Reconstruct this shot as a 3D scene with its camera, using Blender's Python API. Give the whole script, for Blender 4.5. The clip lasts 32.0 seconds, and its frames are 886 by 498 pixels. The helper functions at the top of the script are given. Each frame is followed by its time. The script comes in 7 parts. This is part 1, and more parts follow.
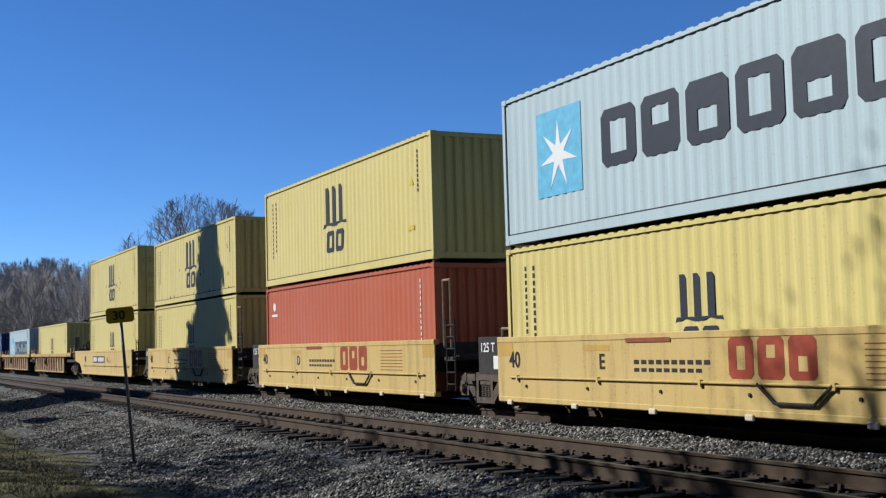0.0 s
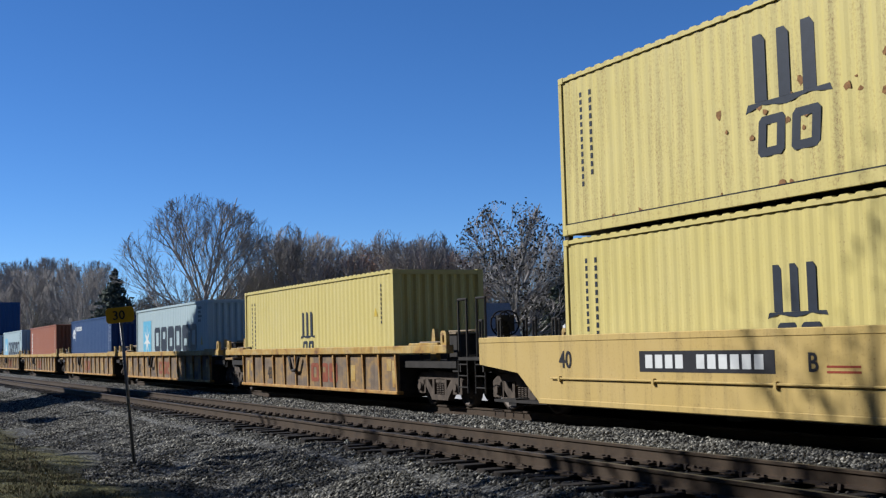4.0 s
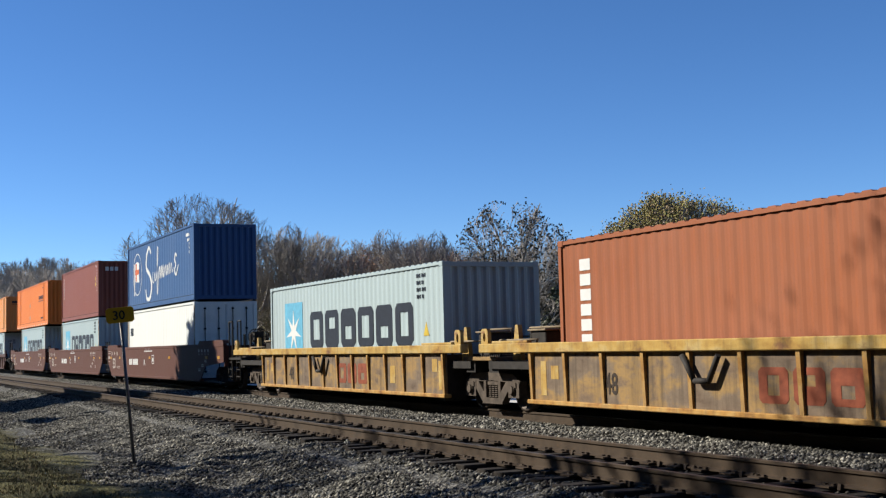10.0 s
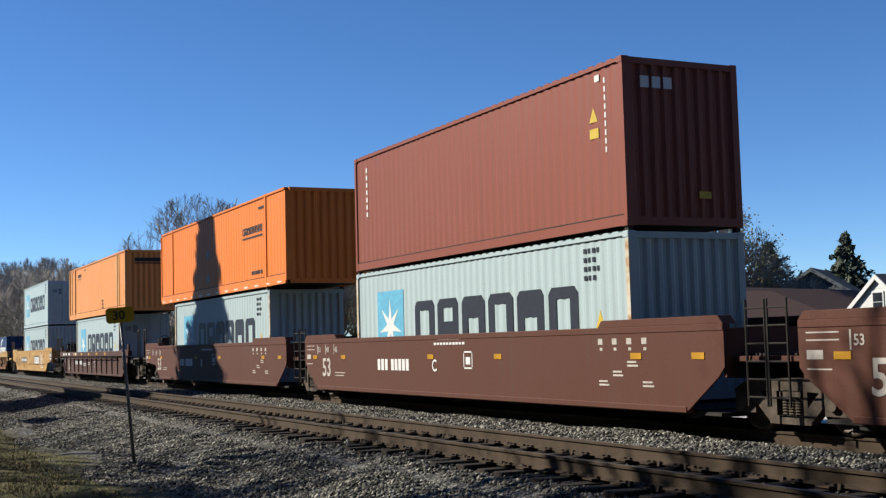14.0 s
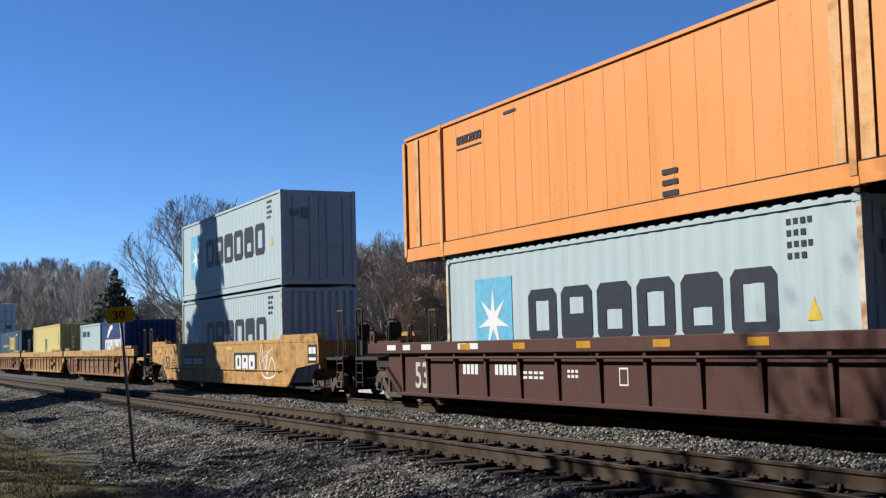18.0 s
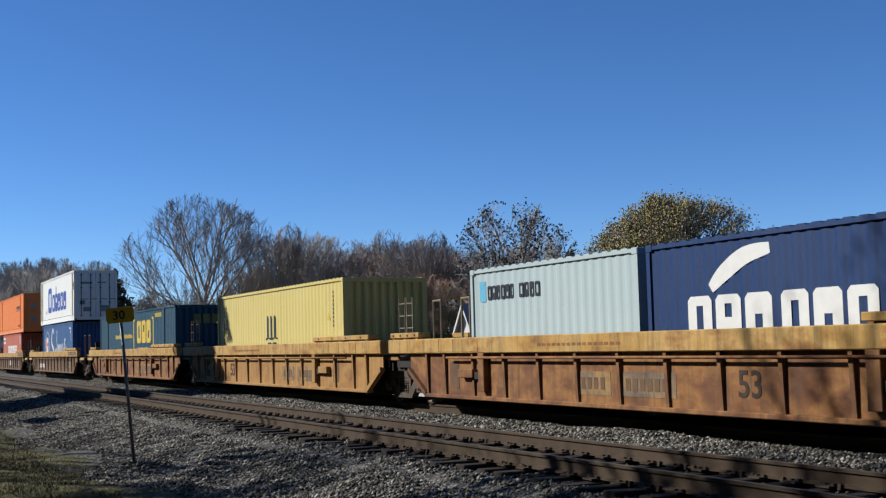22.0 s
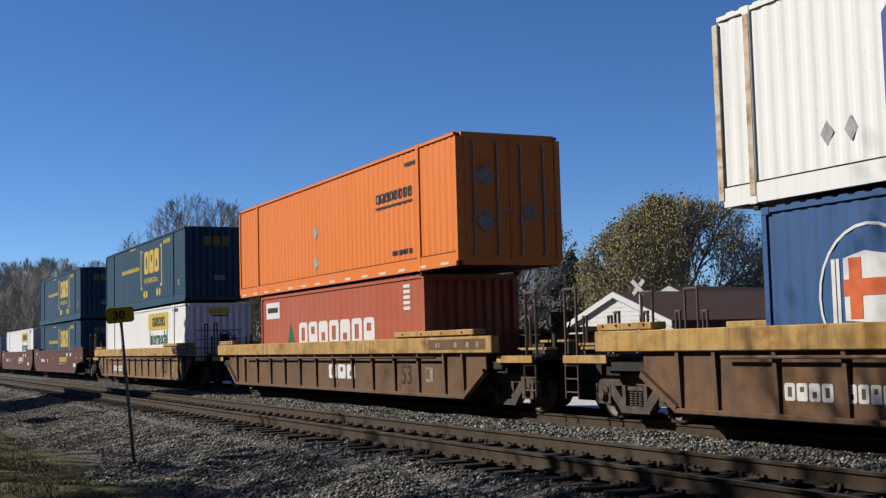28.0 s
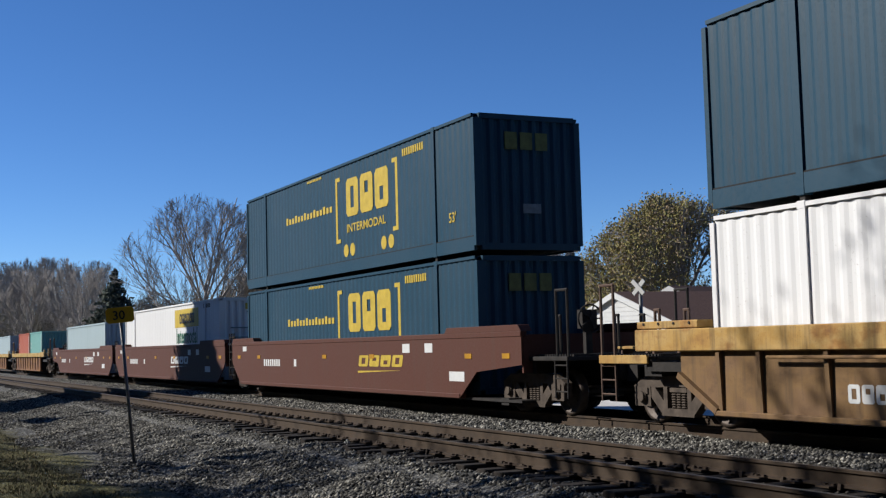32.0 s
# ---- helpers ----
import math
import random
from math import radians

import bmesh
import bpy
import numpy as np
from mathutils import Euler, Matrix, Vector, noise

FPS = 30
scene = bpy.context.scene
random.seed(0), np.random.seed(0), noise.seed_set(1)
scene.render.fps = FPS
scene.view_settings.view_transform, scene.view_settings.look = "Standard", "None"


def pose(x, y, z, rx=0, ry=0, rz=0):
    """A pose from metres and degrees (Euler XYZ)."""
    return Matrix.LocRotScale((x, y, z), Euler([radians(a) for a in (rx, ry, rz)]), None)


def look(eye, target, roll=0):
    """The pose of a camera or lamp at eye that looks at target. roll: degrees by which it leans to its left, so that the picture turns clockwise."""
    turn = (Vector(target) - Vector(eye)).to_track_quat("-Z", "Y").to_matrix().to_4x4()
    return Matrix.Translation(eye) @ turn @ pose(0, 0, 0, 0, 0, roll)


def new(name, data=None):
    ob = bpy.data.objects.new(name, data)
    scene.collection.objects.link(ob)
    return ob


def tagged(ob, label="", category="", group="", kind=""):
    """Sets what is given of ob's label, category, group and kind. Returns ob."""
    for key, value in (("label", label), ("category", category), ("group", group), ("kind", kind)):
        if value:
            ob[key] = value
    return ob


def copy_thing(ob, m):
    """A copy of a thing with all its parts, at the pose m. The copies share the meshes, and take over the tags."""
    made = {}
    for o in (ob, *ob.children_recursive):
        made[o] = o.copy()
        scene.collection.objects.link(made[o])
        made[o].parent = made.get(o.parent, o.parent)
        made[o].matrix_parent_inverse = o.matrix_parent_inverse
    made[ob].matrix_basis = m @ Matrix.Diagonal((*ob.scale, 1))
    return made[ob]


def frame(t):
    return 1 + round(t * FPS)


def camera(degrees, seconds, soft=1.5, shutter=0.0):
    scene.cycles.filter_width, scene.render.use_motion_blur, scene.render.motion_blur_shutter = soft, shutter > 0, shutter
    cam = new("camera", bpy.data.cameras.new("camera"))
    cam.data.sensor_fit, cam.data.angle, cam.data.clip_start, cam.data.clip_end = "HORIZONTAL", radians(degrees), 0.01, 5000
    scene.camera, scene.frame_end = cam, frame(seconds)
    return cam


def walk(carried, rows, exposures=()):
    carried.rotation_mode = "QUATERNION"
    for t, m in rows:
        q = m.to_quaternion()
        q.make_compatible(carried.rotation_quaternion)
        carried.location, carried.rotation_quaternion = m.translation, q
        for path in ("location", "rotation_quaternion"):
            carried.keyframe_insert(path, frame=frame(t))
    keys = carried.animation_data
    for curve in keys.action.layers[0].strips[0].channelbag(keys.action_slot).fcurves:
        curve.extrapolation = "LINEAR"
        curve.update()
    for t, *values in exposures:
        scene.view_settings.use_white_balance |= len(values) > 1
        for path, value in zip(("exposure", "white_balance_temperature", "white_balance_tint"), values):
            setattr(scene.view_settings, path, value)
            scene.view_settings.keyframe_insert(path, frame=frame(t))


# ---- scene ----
# Two railway tracks run along x; the train stands on the far one and rolls towards +x.
EYE = (0.0, 0.0, 1.40)
YAW, PITCH, ROLL = radians(64.07), radians(4.39), -1.514
cam = camera(39.8, 32.0, 1.3, 0.0)
AIM = (EYE[0] - math.sin(YAW) * math.cos(PITCH), EYE[1] + math.cos(YAW) * math.cos(PITCH), EYE[2] + math.sin(PITCH))
walk(cam, [(0, look(EYE, AIM, ROLL)), (32, look(EYE, AIM, ROLL))],
     [(0, 0.61, 6140, 9), (1, 0.53, 6140, 9), (2, 0.49, 6140, 9), (4, 0.51, 6140, 9), (7, 0.75, 6710, 8), (9, 0.85, 6910, 8), (14, 0.85, 6960, 7), (17, 0.81, 6660, 10), (20, 0.68, 6560, 9), (22, 0.60, 6560, 9), (24, 0.56, 6660, 10), (27, 0.58, 6710, 11), (28, 0.45, 6760, 11), (29, 0.73, 6910, 11), (30, 0.65, 6710, 10), (31, 0.59, 6560, 10), (32, 0.51, 6510, 10)])

# ---- light ----
SUN_AZ, SUN_EL = radians(38), radians(33)      # the light travels towards +y, turned to +x by SUN_AZ
SUN_DIR = Vector((math.sin(SUN_AZ) * math.cos(SUN_EL), math.cos(SUN_AZ) * math.cos(SUN_EL), -math.sin(SUN_EL)))
world = bpy.data.worlds.new("world")
scene.world = world
world.use_nodes = True
sky = world.node_tree.nodes.new("ShaderNodeTexSky")
sky.sky_type = "NISHITA"
sky.sun_disc = False
sky.sun_elevation = SUN_EL
sky.sun_rotation = SUN_AZ + math.pi
sky.altitude = 2200
sky.air_density, sky.dust_density, sky.ozone_density = 0.8, 0.0, 6.0
deep = world.node_tree.nodes.new("ShaderNodeHueSaturation")
deep.inputs["Hue"].default_value, deep.inputs["Saturation"].default_value = 0.504, 1.12
world.node_tree.links.new(sky.outputs[0], deep.inputs["Color"])
world.node_tree.links.new(deep.outputs[0], world.node_tree.nodes["Background"].inputs[0])
world.node_tree.nodes["Background"].inputs[1].default_value = 0.0866
sun_data = bpy.data.lights.new("sun", "SUN")
sun_data.energy, sun_data.angle, sun_data.color = 5.0, radians(0.55), (1.0, 0.965, 0.905)
sun = new("sun", sun_data)
sun.matrix_world = look(-SUN_DIR * 80, (0, 0, 0))

# ---- materials ----
MATS = {}
TONE_SCALE = 0.58      # scales down every base colour, against a raised exposure, so shade renders darker


def dull(c):
    return tuple(x * TONE_SCALE for x in c)


def ramp(nt, fac, stops):
    n = nt.nodes.new("ShaderNodeValToRGB")
    n.color_ramp.elements[0].position, n.color_ramp.elements[0].color = stops[0][0], (*stops[0][1], 1)
    n.color_ramp.elements[1].position, n.color_ramp.elements[1].color = stops[-1][0], (*stops[-1][1], 1)
    for pos, col in stops[1:-1]:
        e = n.color_ramp.elements.new(pos)
        e.color = (*col, 1)
    nt.links.new(fac, n.inputs[0])
    return n.outputs[0]


def tex_noise(nt, vec, scale, detail=4.0, rough=0.6, stretch=None):
    if stretch:
        m = nt.nodes.new("ShaderNodeMapping")
        m.inputs["Scale"].default_value = stretch
        nt.links.new(vec, m.inputs[0])
        vec = m.outputs[0]
    n = nt.nodes.new("ShaderNodeTexNoise")
    n.inputs["Scale"].default_value, n.inputs["Detail"].default_value, n.inputs["Roughness"].default_value = scale, detail, rough
    nt.links.new(vec, n.inputs["Vector"])
    return n.outputs[0]


def mixc(nt, fac, a, b, kind="MIX"):
    n = nt.nodes.new("ShaderNodeMix")
    n.data_type, n.blend_type = "RGBA", kind
    for i, v in ((0, fac), (6, a), (7, b)):
        if isinstance(v, (int, float)):
            n.inputs[i].default_value = v
        elif isinstance(v, tuple):
            n.inputs[i].default_value = (*v, 1)
        else:
            nt.links.new(v, n.inputs[i])
    return n.outputs[2]


def base_mat(name, rough=0.6, metal=0.0):
    m = bpy.data.materials.new(name)
    m.use_nodes = True
    nt = m.node_tree
    b = nt.nodes["Principled BSDF"]
    b.inputs["Roughness"].default_value, b.inputs["Metallic"].default_value = rough, metal
    b.inputs["Specular IOR Level"].default_value = 0.22
    co = nt.nodes.new("ShaderNodeTexCoord").outputs["Object"]
    return m, nt, b, co


def bump(nt, b, height, strength, distance=0.02):
    n = nt.nodes.new("ShaderNodeBump")
    n.inputs["Strength"].default_value, n.inputs["Distance"].default_value = strength, distance
    nt.links.new(height, n.inputs["Height"])
    nt.links.new(n.outputs[0], b.inputs["Normal"])


def paint(name, col, rust=0.12, dirt=0.25, rough=0.5, rustcol=(0.16, 0.065, 0.03), dirtcol=(0.09, 0.075, 0.06), fade=0.12):
    """Weathered paint on steel: faded patches, streaks that run down, dirt, spots of rust."""
    if name in MATS:
        return MATS[name]
    col, rustcol, dirtcol = dull(col), dull(rustcol), dull(dirtcol)
    m, nt, b, co = base_mat(name, rough)
    big = tex_noise(nt, co, 0.55, 5)
    streak = tex_noise(nt, co, 1.0, 5, 0.65, (5.0, 5.0, 0.35))
    fine = tex_noise(nt, co, 22, 4, 0.7)
    c = mixc(nt, ramp(nt, big, [(0.35, (0, 0, 0)), (0.7, (1, 1, 1))]), col, tuple(min(1, x * (1 - fade) + fade * (0.8 * x + 0.5 * max(col) + 0.03)) for x in col))
    c = mixc(nt, ramp(nt, streak, [(0.5, (0, 0, 0)), (0.8, (dirt,) * 3)]), c, dirtcol)
    spot = nt.nodes.new("ShaderNodeMath")
    spot.operation = "MULTIPLY"
    nt.links.new(ramp(nt, streak, [(0.42, (0, 0, 0)), (0.75, (1, 1, 1))]), spot.inputs[0])
    nt.links.new(ramp(nt, fine, [(0.62 - rust * 0.5, (0, 0, 0)), (0.78 - rust * 0.4, (1, 1, 1))]), spot.inputs[1])
    c = mixc(nt, spot.outputs[0], c, rustcol)
    nt.links.new(c, b.inputs["Base Color"])
    nt.links.new(ramp(nt, fine, [(0.3, (rough - 0.1,) * 3), (0.7, (rough + 0.15,) * 3)]), b.inputs["Roughness"])
    bump(nt, b, fine, 0.12, 0.01)
    MATS[name] = m
    return m


def plain(name, col, rough=0.6, metal=0.0, vary=0.25, scale=6.0):
    if name in MATS:
        return MATS[name]
    col = dull(col)
    m, nt, b, co = base_mat(name, rough, metal)
    n = tex_noise(nt, co, scale, 5)
    c = ramp(nt, n, [(0.3, tuple(x * (1 - vary) for x in col)), (0.7, tuple(min(1, x * (1 + vary)) for x in col))])
    nt.links.new(c, b.inputs["Base Color"])
    bump(nt, b, tex_noise(nt, co, scale * 6, 4), 0.2, 0.01)
    MATS[name] = m
    return m


def worn(name, cols, patch=1.1, rough=0.75, streaks=0.5):
    """Old car paint: patches of several tones, long streaks of dirt, chips at small scale."""
    cols = [dull(c) for c in cols]
    m, nt, b, co = base_mat(name, rough)
    big = tex_noise(nt, co, patch, 6, 0.62, (1.0, 1.0, 1.7))
    c = ramp(nt, big, [(0.30 + 0.4 * i / (len(cols) - 1), col) for i, col in enumerate(cols)])
    run = tex_noise(nt, co, 1.0, 5, 0.7, (7.0, 7.0, 0.5))
    c = mixc(nt, ramp(nt, run, [(0.46, (0, 0, 0)), (0.72, (streaks,) * 3)]), c, (0.05, 0.036, 0.026))
    fine = tex_noise(nt, co, 30, 4, 0.7)
    c = mixc(nt, ramp(nt, fine, [(0.60, (0, 0, 0)), (0.74, (0.7, 0.7, 0.7))]), c, (0.11, 0.05, 0.025))
    nt.links.new(c, b.inputs["Base Color"])
    bump(nt, b, fine, 0.2, 0.012)
    return m


YELLOW_CAR = paint("yellow_car_paint", (0.66, 0.465, 0.15), 0.16, 0.45, 0.65)
OCHRE_CAR = worn("worn_ochre_paint", [(0.24, 0.11, 0.045), (0.50, 0.29, 0.07), (0.60, 0.38, 0.10), (0.64, 0.46, 0.18), (0.33, 0.16, 0.06)], 1.6, 0.7, 0.45)
CHORD_TAN = worn("ochre_chord_paint", [(0.26, 0.115, 0.045), (0.46, 0.25, 0.07), (0.58, 0.345, 0.095), (0.62, 0.40, 0.14), (0.44, 0.22, 0.06), (0.24, 0.11, 0.05)], 0.8, 0.7, 0.6)
EARTH_CAR = worn("stained_ochre_paint", [(0.26, 0.115, 0.04), (0.46, 0.225, 0.055), (0.57, 0.30, 0.075), (0.62, 0.38, 0.13), (0.52, 0.27, 0.08), (0.34, 0.155, 0.05)], 1.5, 0.7, 0.5)
GRIME_CAR = worn("grimy_ochre_paint", [(0.10, 0.062, 0.042), (0.19, 0.135, 0.095), (0.25, 0.185, 0.13), (0.42, 0.26, 0.10), (0.24, 0.165, 0.105), (0.13, 0.085, 0.055)], 0.8, 0.8, 0.7)
RUST_CAR = worn("rust_orange_car_paint", [(0.10, 0.040, 0.02), (0.24, 0.10, 0.038), (0.38, 0.18, 0.06), (0.25, 0.105, 0.042), (0.16, 0.065, 0.03), (0.09, 0.045, 0.027)], 0.7, 0.75, 0.7)
BROWN_CAR = paint("oxide_brown_paint", (0.118, 0.038, 0.023), 0.05, 0.3, 0.7, fade=0.02)
DKBROWN_CAR = paint("dark_oxide_paint", (0.088, 0.034, 0.025), 0.1, 0.4, 0.7, fade=0.02)
TAUPE_CAR = worn("dusty_brown_paint", [(0.092, 0.046, 0.027), (0.145, 0.080, 0.045), (0.178, 0.102, 0.060), (0.215, 0.118, 0.052), (0.12, 0.061, 0.034)], 1.0, 0.8, 0.5)
TAN_RAIL = plain("dusty_tan_steel", (0.30, 0.23, 0.15), 0.7, 0.0, 0.3)
DRAB_CAR = worn("dusty_ochre_paint", [(0.115, 0.068, 0.036), (0.21, 0.122, 0.056), (0.285, 0.168, 0.071), (0.255, 0.15, 0.076), (0.15, 0.085, 0.046)], 0.8, 0.8, 0.5)
RAIL_BROWN = plain("rusty_brown_tube", (0.15, 0.095, 0.07), 0.7, 0.0, 0.35)
STEEL_DARK = plain("dark_grimy_steel", (0.035, 0.03, 0.027), 0.75, 0.0, 0.4)
TRUCK_STEEL = plain("dusty_cast_steel", (0.105, 0.080, 0.062), 0.8, 0.0, 0.4)
WHEEL_STEEL = plain("worn_wheel_steel", (0.10, 0.075, 0.06), 0.55, 0.3, 0.35)
TREAD = plain("bright_tread_steel", (0.45, 0.43, 0.41), 0.3, 1.0, 0.1)
# Rust tones; the dark patches also paint in shade smudges from the sleepers.
RAIL_SIDE = worn("rusty_shaded_rail_steel", [(0.026, 0.017, 0.011), (0.055, 0.036, 0.022), (0.080, 0.054, 0.034), (0.055, 0.038, 0.026), (0.030, 0.021, 0.015)], 0.9, 0.85, 0.6)
RAIL_TOP = plain("dull_rail_top", (0.13, 0.105, 0.085), 0.5, 0.35, 0.15)
TIE_WOOD = plain("creosoted_timber", (0.030, 0.023, 0.018), 0.9, 0.0, 0.5, 9)
WHITE_MARK = plain("white_stencil_paint", (0.86, 0.87, 0.86), 0.6, 0, 0.05)
BLACK_MARK = plain("black_stencil_paint", (0.025, 0.025, 0.03), 0.6, 0, 0.2)
NAVY_MARK = plain("navy_marking_paint", (0.022, 0.030, 0.048), 0.55, 0, 0.2)
RED_MARK = plain("red_marking_paint", (0.36, 0.06, 0.025), 0.6, 0, 0.2)
FADED_RED = plain("faded_red_marking", (0.30, 0.075, 0.035), 0.7, 0, 0.3)
YELLOW_MARK = plain("yellow_marking_paint", (0.72, 0.52, 0.07), 0.55, 0, 0.15)
GOLD_TAPE = plain("amber_reflector_tape", (0.60, 0.30, 0.02), 0.5, 0, 0.15)
ORANGE_MARK = plain("orange_flag_paint", (0.75, 0.16, 0.05), 0.55, 0, 0.15)
SKY_MARK = plain("light_blue_marking_paint", (0.16, 0.52, 0.75), 0.5, 0, 0.15)
BLUE_MARK = plain("blue_marking_paint", (0.04, 0.09, 0.42), 0.5, 0, 0.15)
GREEN_MARK = plain("green_marking_paint", (0.02, 0.16, 0.07), 0.55, 0, 0.15)
BOX = {
    "yellowworn": paint("rust_streaked_yellow_paint", (0.74, 0.615, 0.21), 0.30, 0.35, rustcol=(0.24, 0.11, 0.04)),
    "yellow": paint("yellow_container_paint", (0.74, 0.615, 0.21), 0.10, 0.22),
    "grey": paint("pale_grey_container_paint", (0.49, 0.61, 0.64), 0.06, 0.16),
    "red": paint("red_container_paint", (0.54, 0.125, 0.055), 0.05, 0.18),
    "navy": paint("navy_container_paint", (0.007, 0.042, 0.155), 0.04, 0.12),
    "blue": paint("mid_blue_container_paint", (0.035, 0.115, 0.30), 0.03, 0.12),
    "white": paint("white_container_paint", (0.96, 0.985, 0.96), 0.05, 0.12),
    "clean": paint("clean_white_container_paint", (1.0, 1.0, 1.0), 0.02, 0.06),
    "rust": paint("russet_container_paint", (0.40, 0.125, 0.05), 0.05, 0.2),
    "maroon": paint("maroon_container_paint", (0.31, 0.085, 0.055), 0.07, 0.2, fade=0.05),
    "orange": paint("orange_container_paint", (0.98, 0.255, 0.035), 0.05, 0.14, fade=0.03),
    "paleorange": paint("faded_orange_container_paint", (0.95, 0.36, 0.09), 0.10, 0.2, fade=0.06),
    "teal": paint("dark_teal_container_paint", (0.008, 0.064, 0.115), 0.02, 0.12),
    "aqua": paint("pale_green_container_paint", (0.22, 0.50, 0.45), 0.05, 0.15),
}
GALV_BAR = plain("galvanised_lock_bar", (0.42, 0.38, 0.35), 0.5, 0.3, 0.2)
SEAM_SHADE = plain("dark_seam_shade", (0.02, 0.02, 0.022), 0.8, 0, 0.3)


# ---- mesh helpers ----
def box(bm, x0, x1, y0, y1, z0, z1):
    v = [bm.verts.new((x, y, z)) for x in (x0, x1) for y in (y0, y1) for z in (z0, z1)]
    for q in ((0, 1, 3, 2), (4, 6, 7, 5), (0, 4, 5, 1), (2, 3, 7, 6), (0, 2, 6, 4), (1, 5, 7, 3)):
        bm.faces.new([v[i] for i in q])
    return bm


def chamfer(bm, w=0.012, seg=1):
    bmesh.ops.bevel(bm, geom=list(bm.edges), offset=w, segments=seg, affect="EDGES", clamp_overlap=True)
    return bm


def cyl(bm, a, b, r, n=8, r2=None, caps=True):
    a, b = Vector(a), Vector(b)
    w = (b - a).normalized()
    u = w.orthogonal().normalized()
    v = w.cross(u)
    r2 = r if r2 is None else r2
    ra = [bm.verts.new(a + r * (math.cos(t) * u + math.sin(t) * v)) for t in [2 * math.pi * i / n for i in range(n)]]
    rb = [bm.verts.new(b + r2 * (math.cos(t) * u + math.sin(t) * v)) for t in [2 * math.pi * i / n for i in range(n)]]
    for i in range(n):
        f = bm.faces.new((ra[i], ra[(i + 1) % n], rb[(i + 1) % n], rb[i]))
        f.smooth = n > 6
    if caps:
        bm.faces.new(ra[::-1])
        bm.faces.new(rb)
    return bm


def prism(bm, pts, axis, a, b):
    """Extrudes a closed outline of (u, v) from a to b along axis 'x' (u=y, v=z), 'y' (u=x, v=z) or 'z' (u=x, v=y)."""
    def at(p, t):
        return {"x": (t, p[0], p[1]), "y": (p[0], t, p[1]), "z": (p[0], p[1], t)}[axis]
    va, vb = [bm.verts.new(at(p, a)) for p in pts], [bm.verts.new(at(p, b)) for p in pts]
    n = len(pts)
    for i in range(n):
        bm.faces.new((va[i], va[(i + 1) % n], vb[(i + 1) % n], vb[i]))
    bm.faces.new(va[::-1])
    bm.faces.new(vb)
    bmesh.ops.recalc_face_normals(bm, faces=list(bm.faces))
    return bm


CACHE = {}


def cached(key, make, material):
    """The mesh of that key, made once; alike pieces share it."""
    if key not in CACHE:
        bm = make(bmesh.new())
        me = bpy.data.meshes.new(str(key[0]))
        bm.to_mesh(me)
        bm.free()
        me.materials.append(material)
        CACHE[key] = me
    return CACHE[key]


def piece(name, me, parent=None, label="", at=None, category="", group="", kind=""):
    ob = new(name, me)
    if parent is not None:
        ob.parent = parent
    if at is not None:
        ob.matrix_basis = at
    return tagged(ob, label, category, group, kind)


def part(name, bm, material, parent=None, label="", at=None):
    me = bpy.data.meshes.new(name)
    bm.to_mesh(me)
    bm.free()
    me.materials.append(material)
    return piece(name, me, parent, label, at)


ONE_OF = {"code_marks": "code_mark", "number_bars": "number_bar", "stencil_bars": "stencil_bar", "slogan_bars": "slogan_bar", "side_code": "side_mark", "paint_patch": "paint_patch", "notice_bars": "notice_bar",
          "placards": "placard", "number_field": "number_field", "stencil_block": "stencil_block", "seal": "seal", "lettering": "painted_block", "emblem": "emblem", "plate_bars": "plate_bar", "loading_note": "note_bar", "ascenders": "ascender"}


def bars(name, rects, material, parent, label="", y=-1.22, proud=0.004):
    """Flat painted marks on a side that faces -y: rectangles (x0, x1, z0, z1) or outlines of (x, z)."""
    if name in ONE_OF and len(rects) > 1:
        for r in rects:
            ob = bars(ONE_OF[name], [r], material, parent, label, y, proud)
        return ob
    bm = bmesh.new()
    for r in rects:
        pts = [(r[0], r[2]), (r[1], r[2]), (r[1], r[3]), (r[0], r[3])] if not isinstance(r[0], tuple) else r
        va = [bm.verts.new((p[0], y - proud, p[1])) for p in pts]
        vb = [bm.verts.new((p[0], y, p[1])) for p in pts]
        n = len(pts)
        try:
            bm.faces.new(va)
        except ValueError:
            continue
        for i in range(n):
            bm.faces.new((va[i], va[(i + 1) % n], vb[(i + 1) % n], vb[i]))
    bmesh.ops.recalc_face_normals(bm, faces=list(bm.faces))
    return part(name, bm, material, parent, label)


def text_mesh(body, size):
    """Block letters of the built-in font, upright, facing -y, with the lower left corner at the origin."""
    key = ("text", body, size)
    if key not in CACHE:
        cu = bpy.data.curves.new("text", "FONT")
        cu.body, cu.size, cu.extrude, cu.resolution_u, cu.offset = body, size, 0.002, 3, 0.014 * size
        ob = new("text", cu)
        me = bpy.data.meshes.new_from_object(ob.evaluated_get(bpy.context.evaluated_depsgraph_get()))
        bpy.data.objects.remove(ob)
        me.transform(pose(0, 0, 0, 90, 0, 0))
        CACHE[key] = me
    return CACHE[key]


def lettering(body, size, material, parent, x, y, z, label="", rz=0, name="lettering", sx=1.0):
    me = text_mesh(body, size)
    key = ("textm", body, size, material.name)
    if key not in CACHE:
        CACHE[key] = me.copy()
        CACHE[key].materials.clear()
        CACHE[key].materials.append(material)
    return piece(name, CACHE[key], parent, label, pose(x, y - 0.004, z, 0, 0, rz) @ Matrix.Diagonal((sx, 1, 1, 1)))


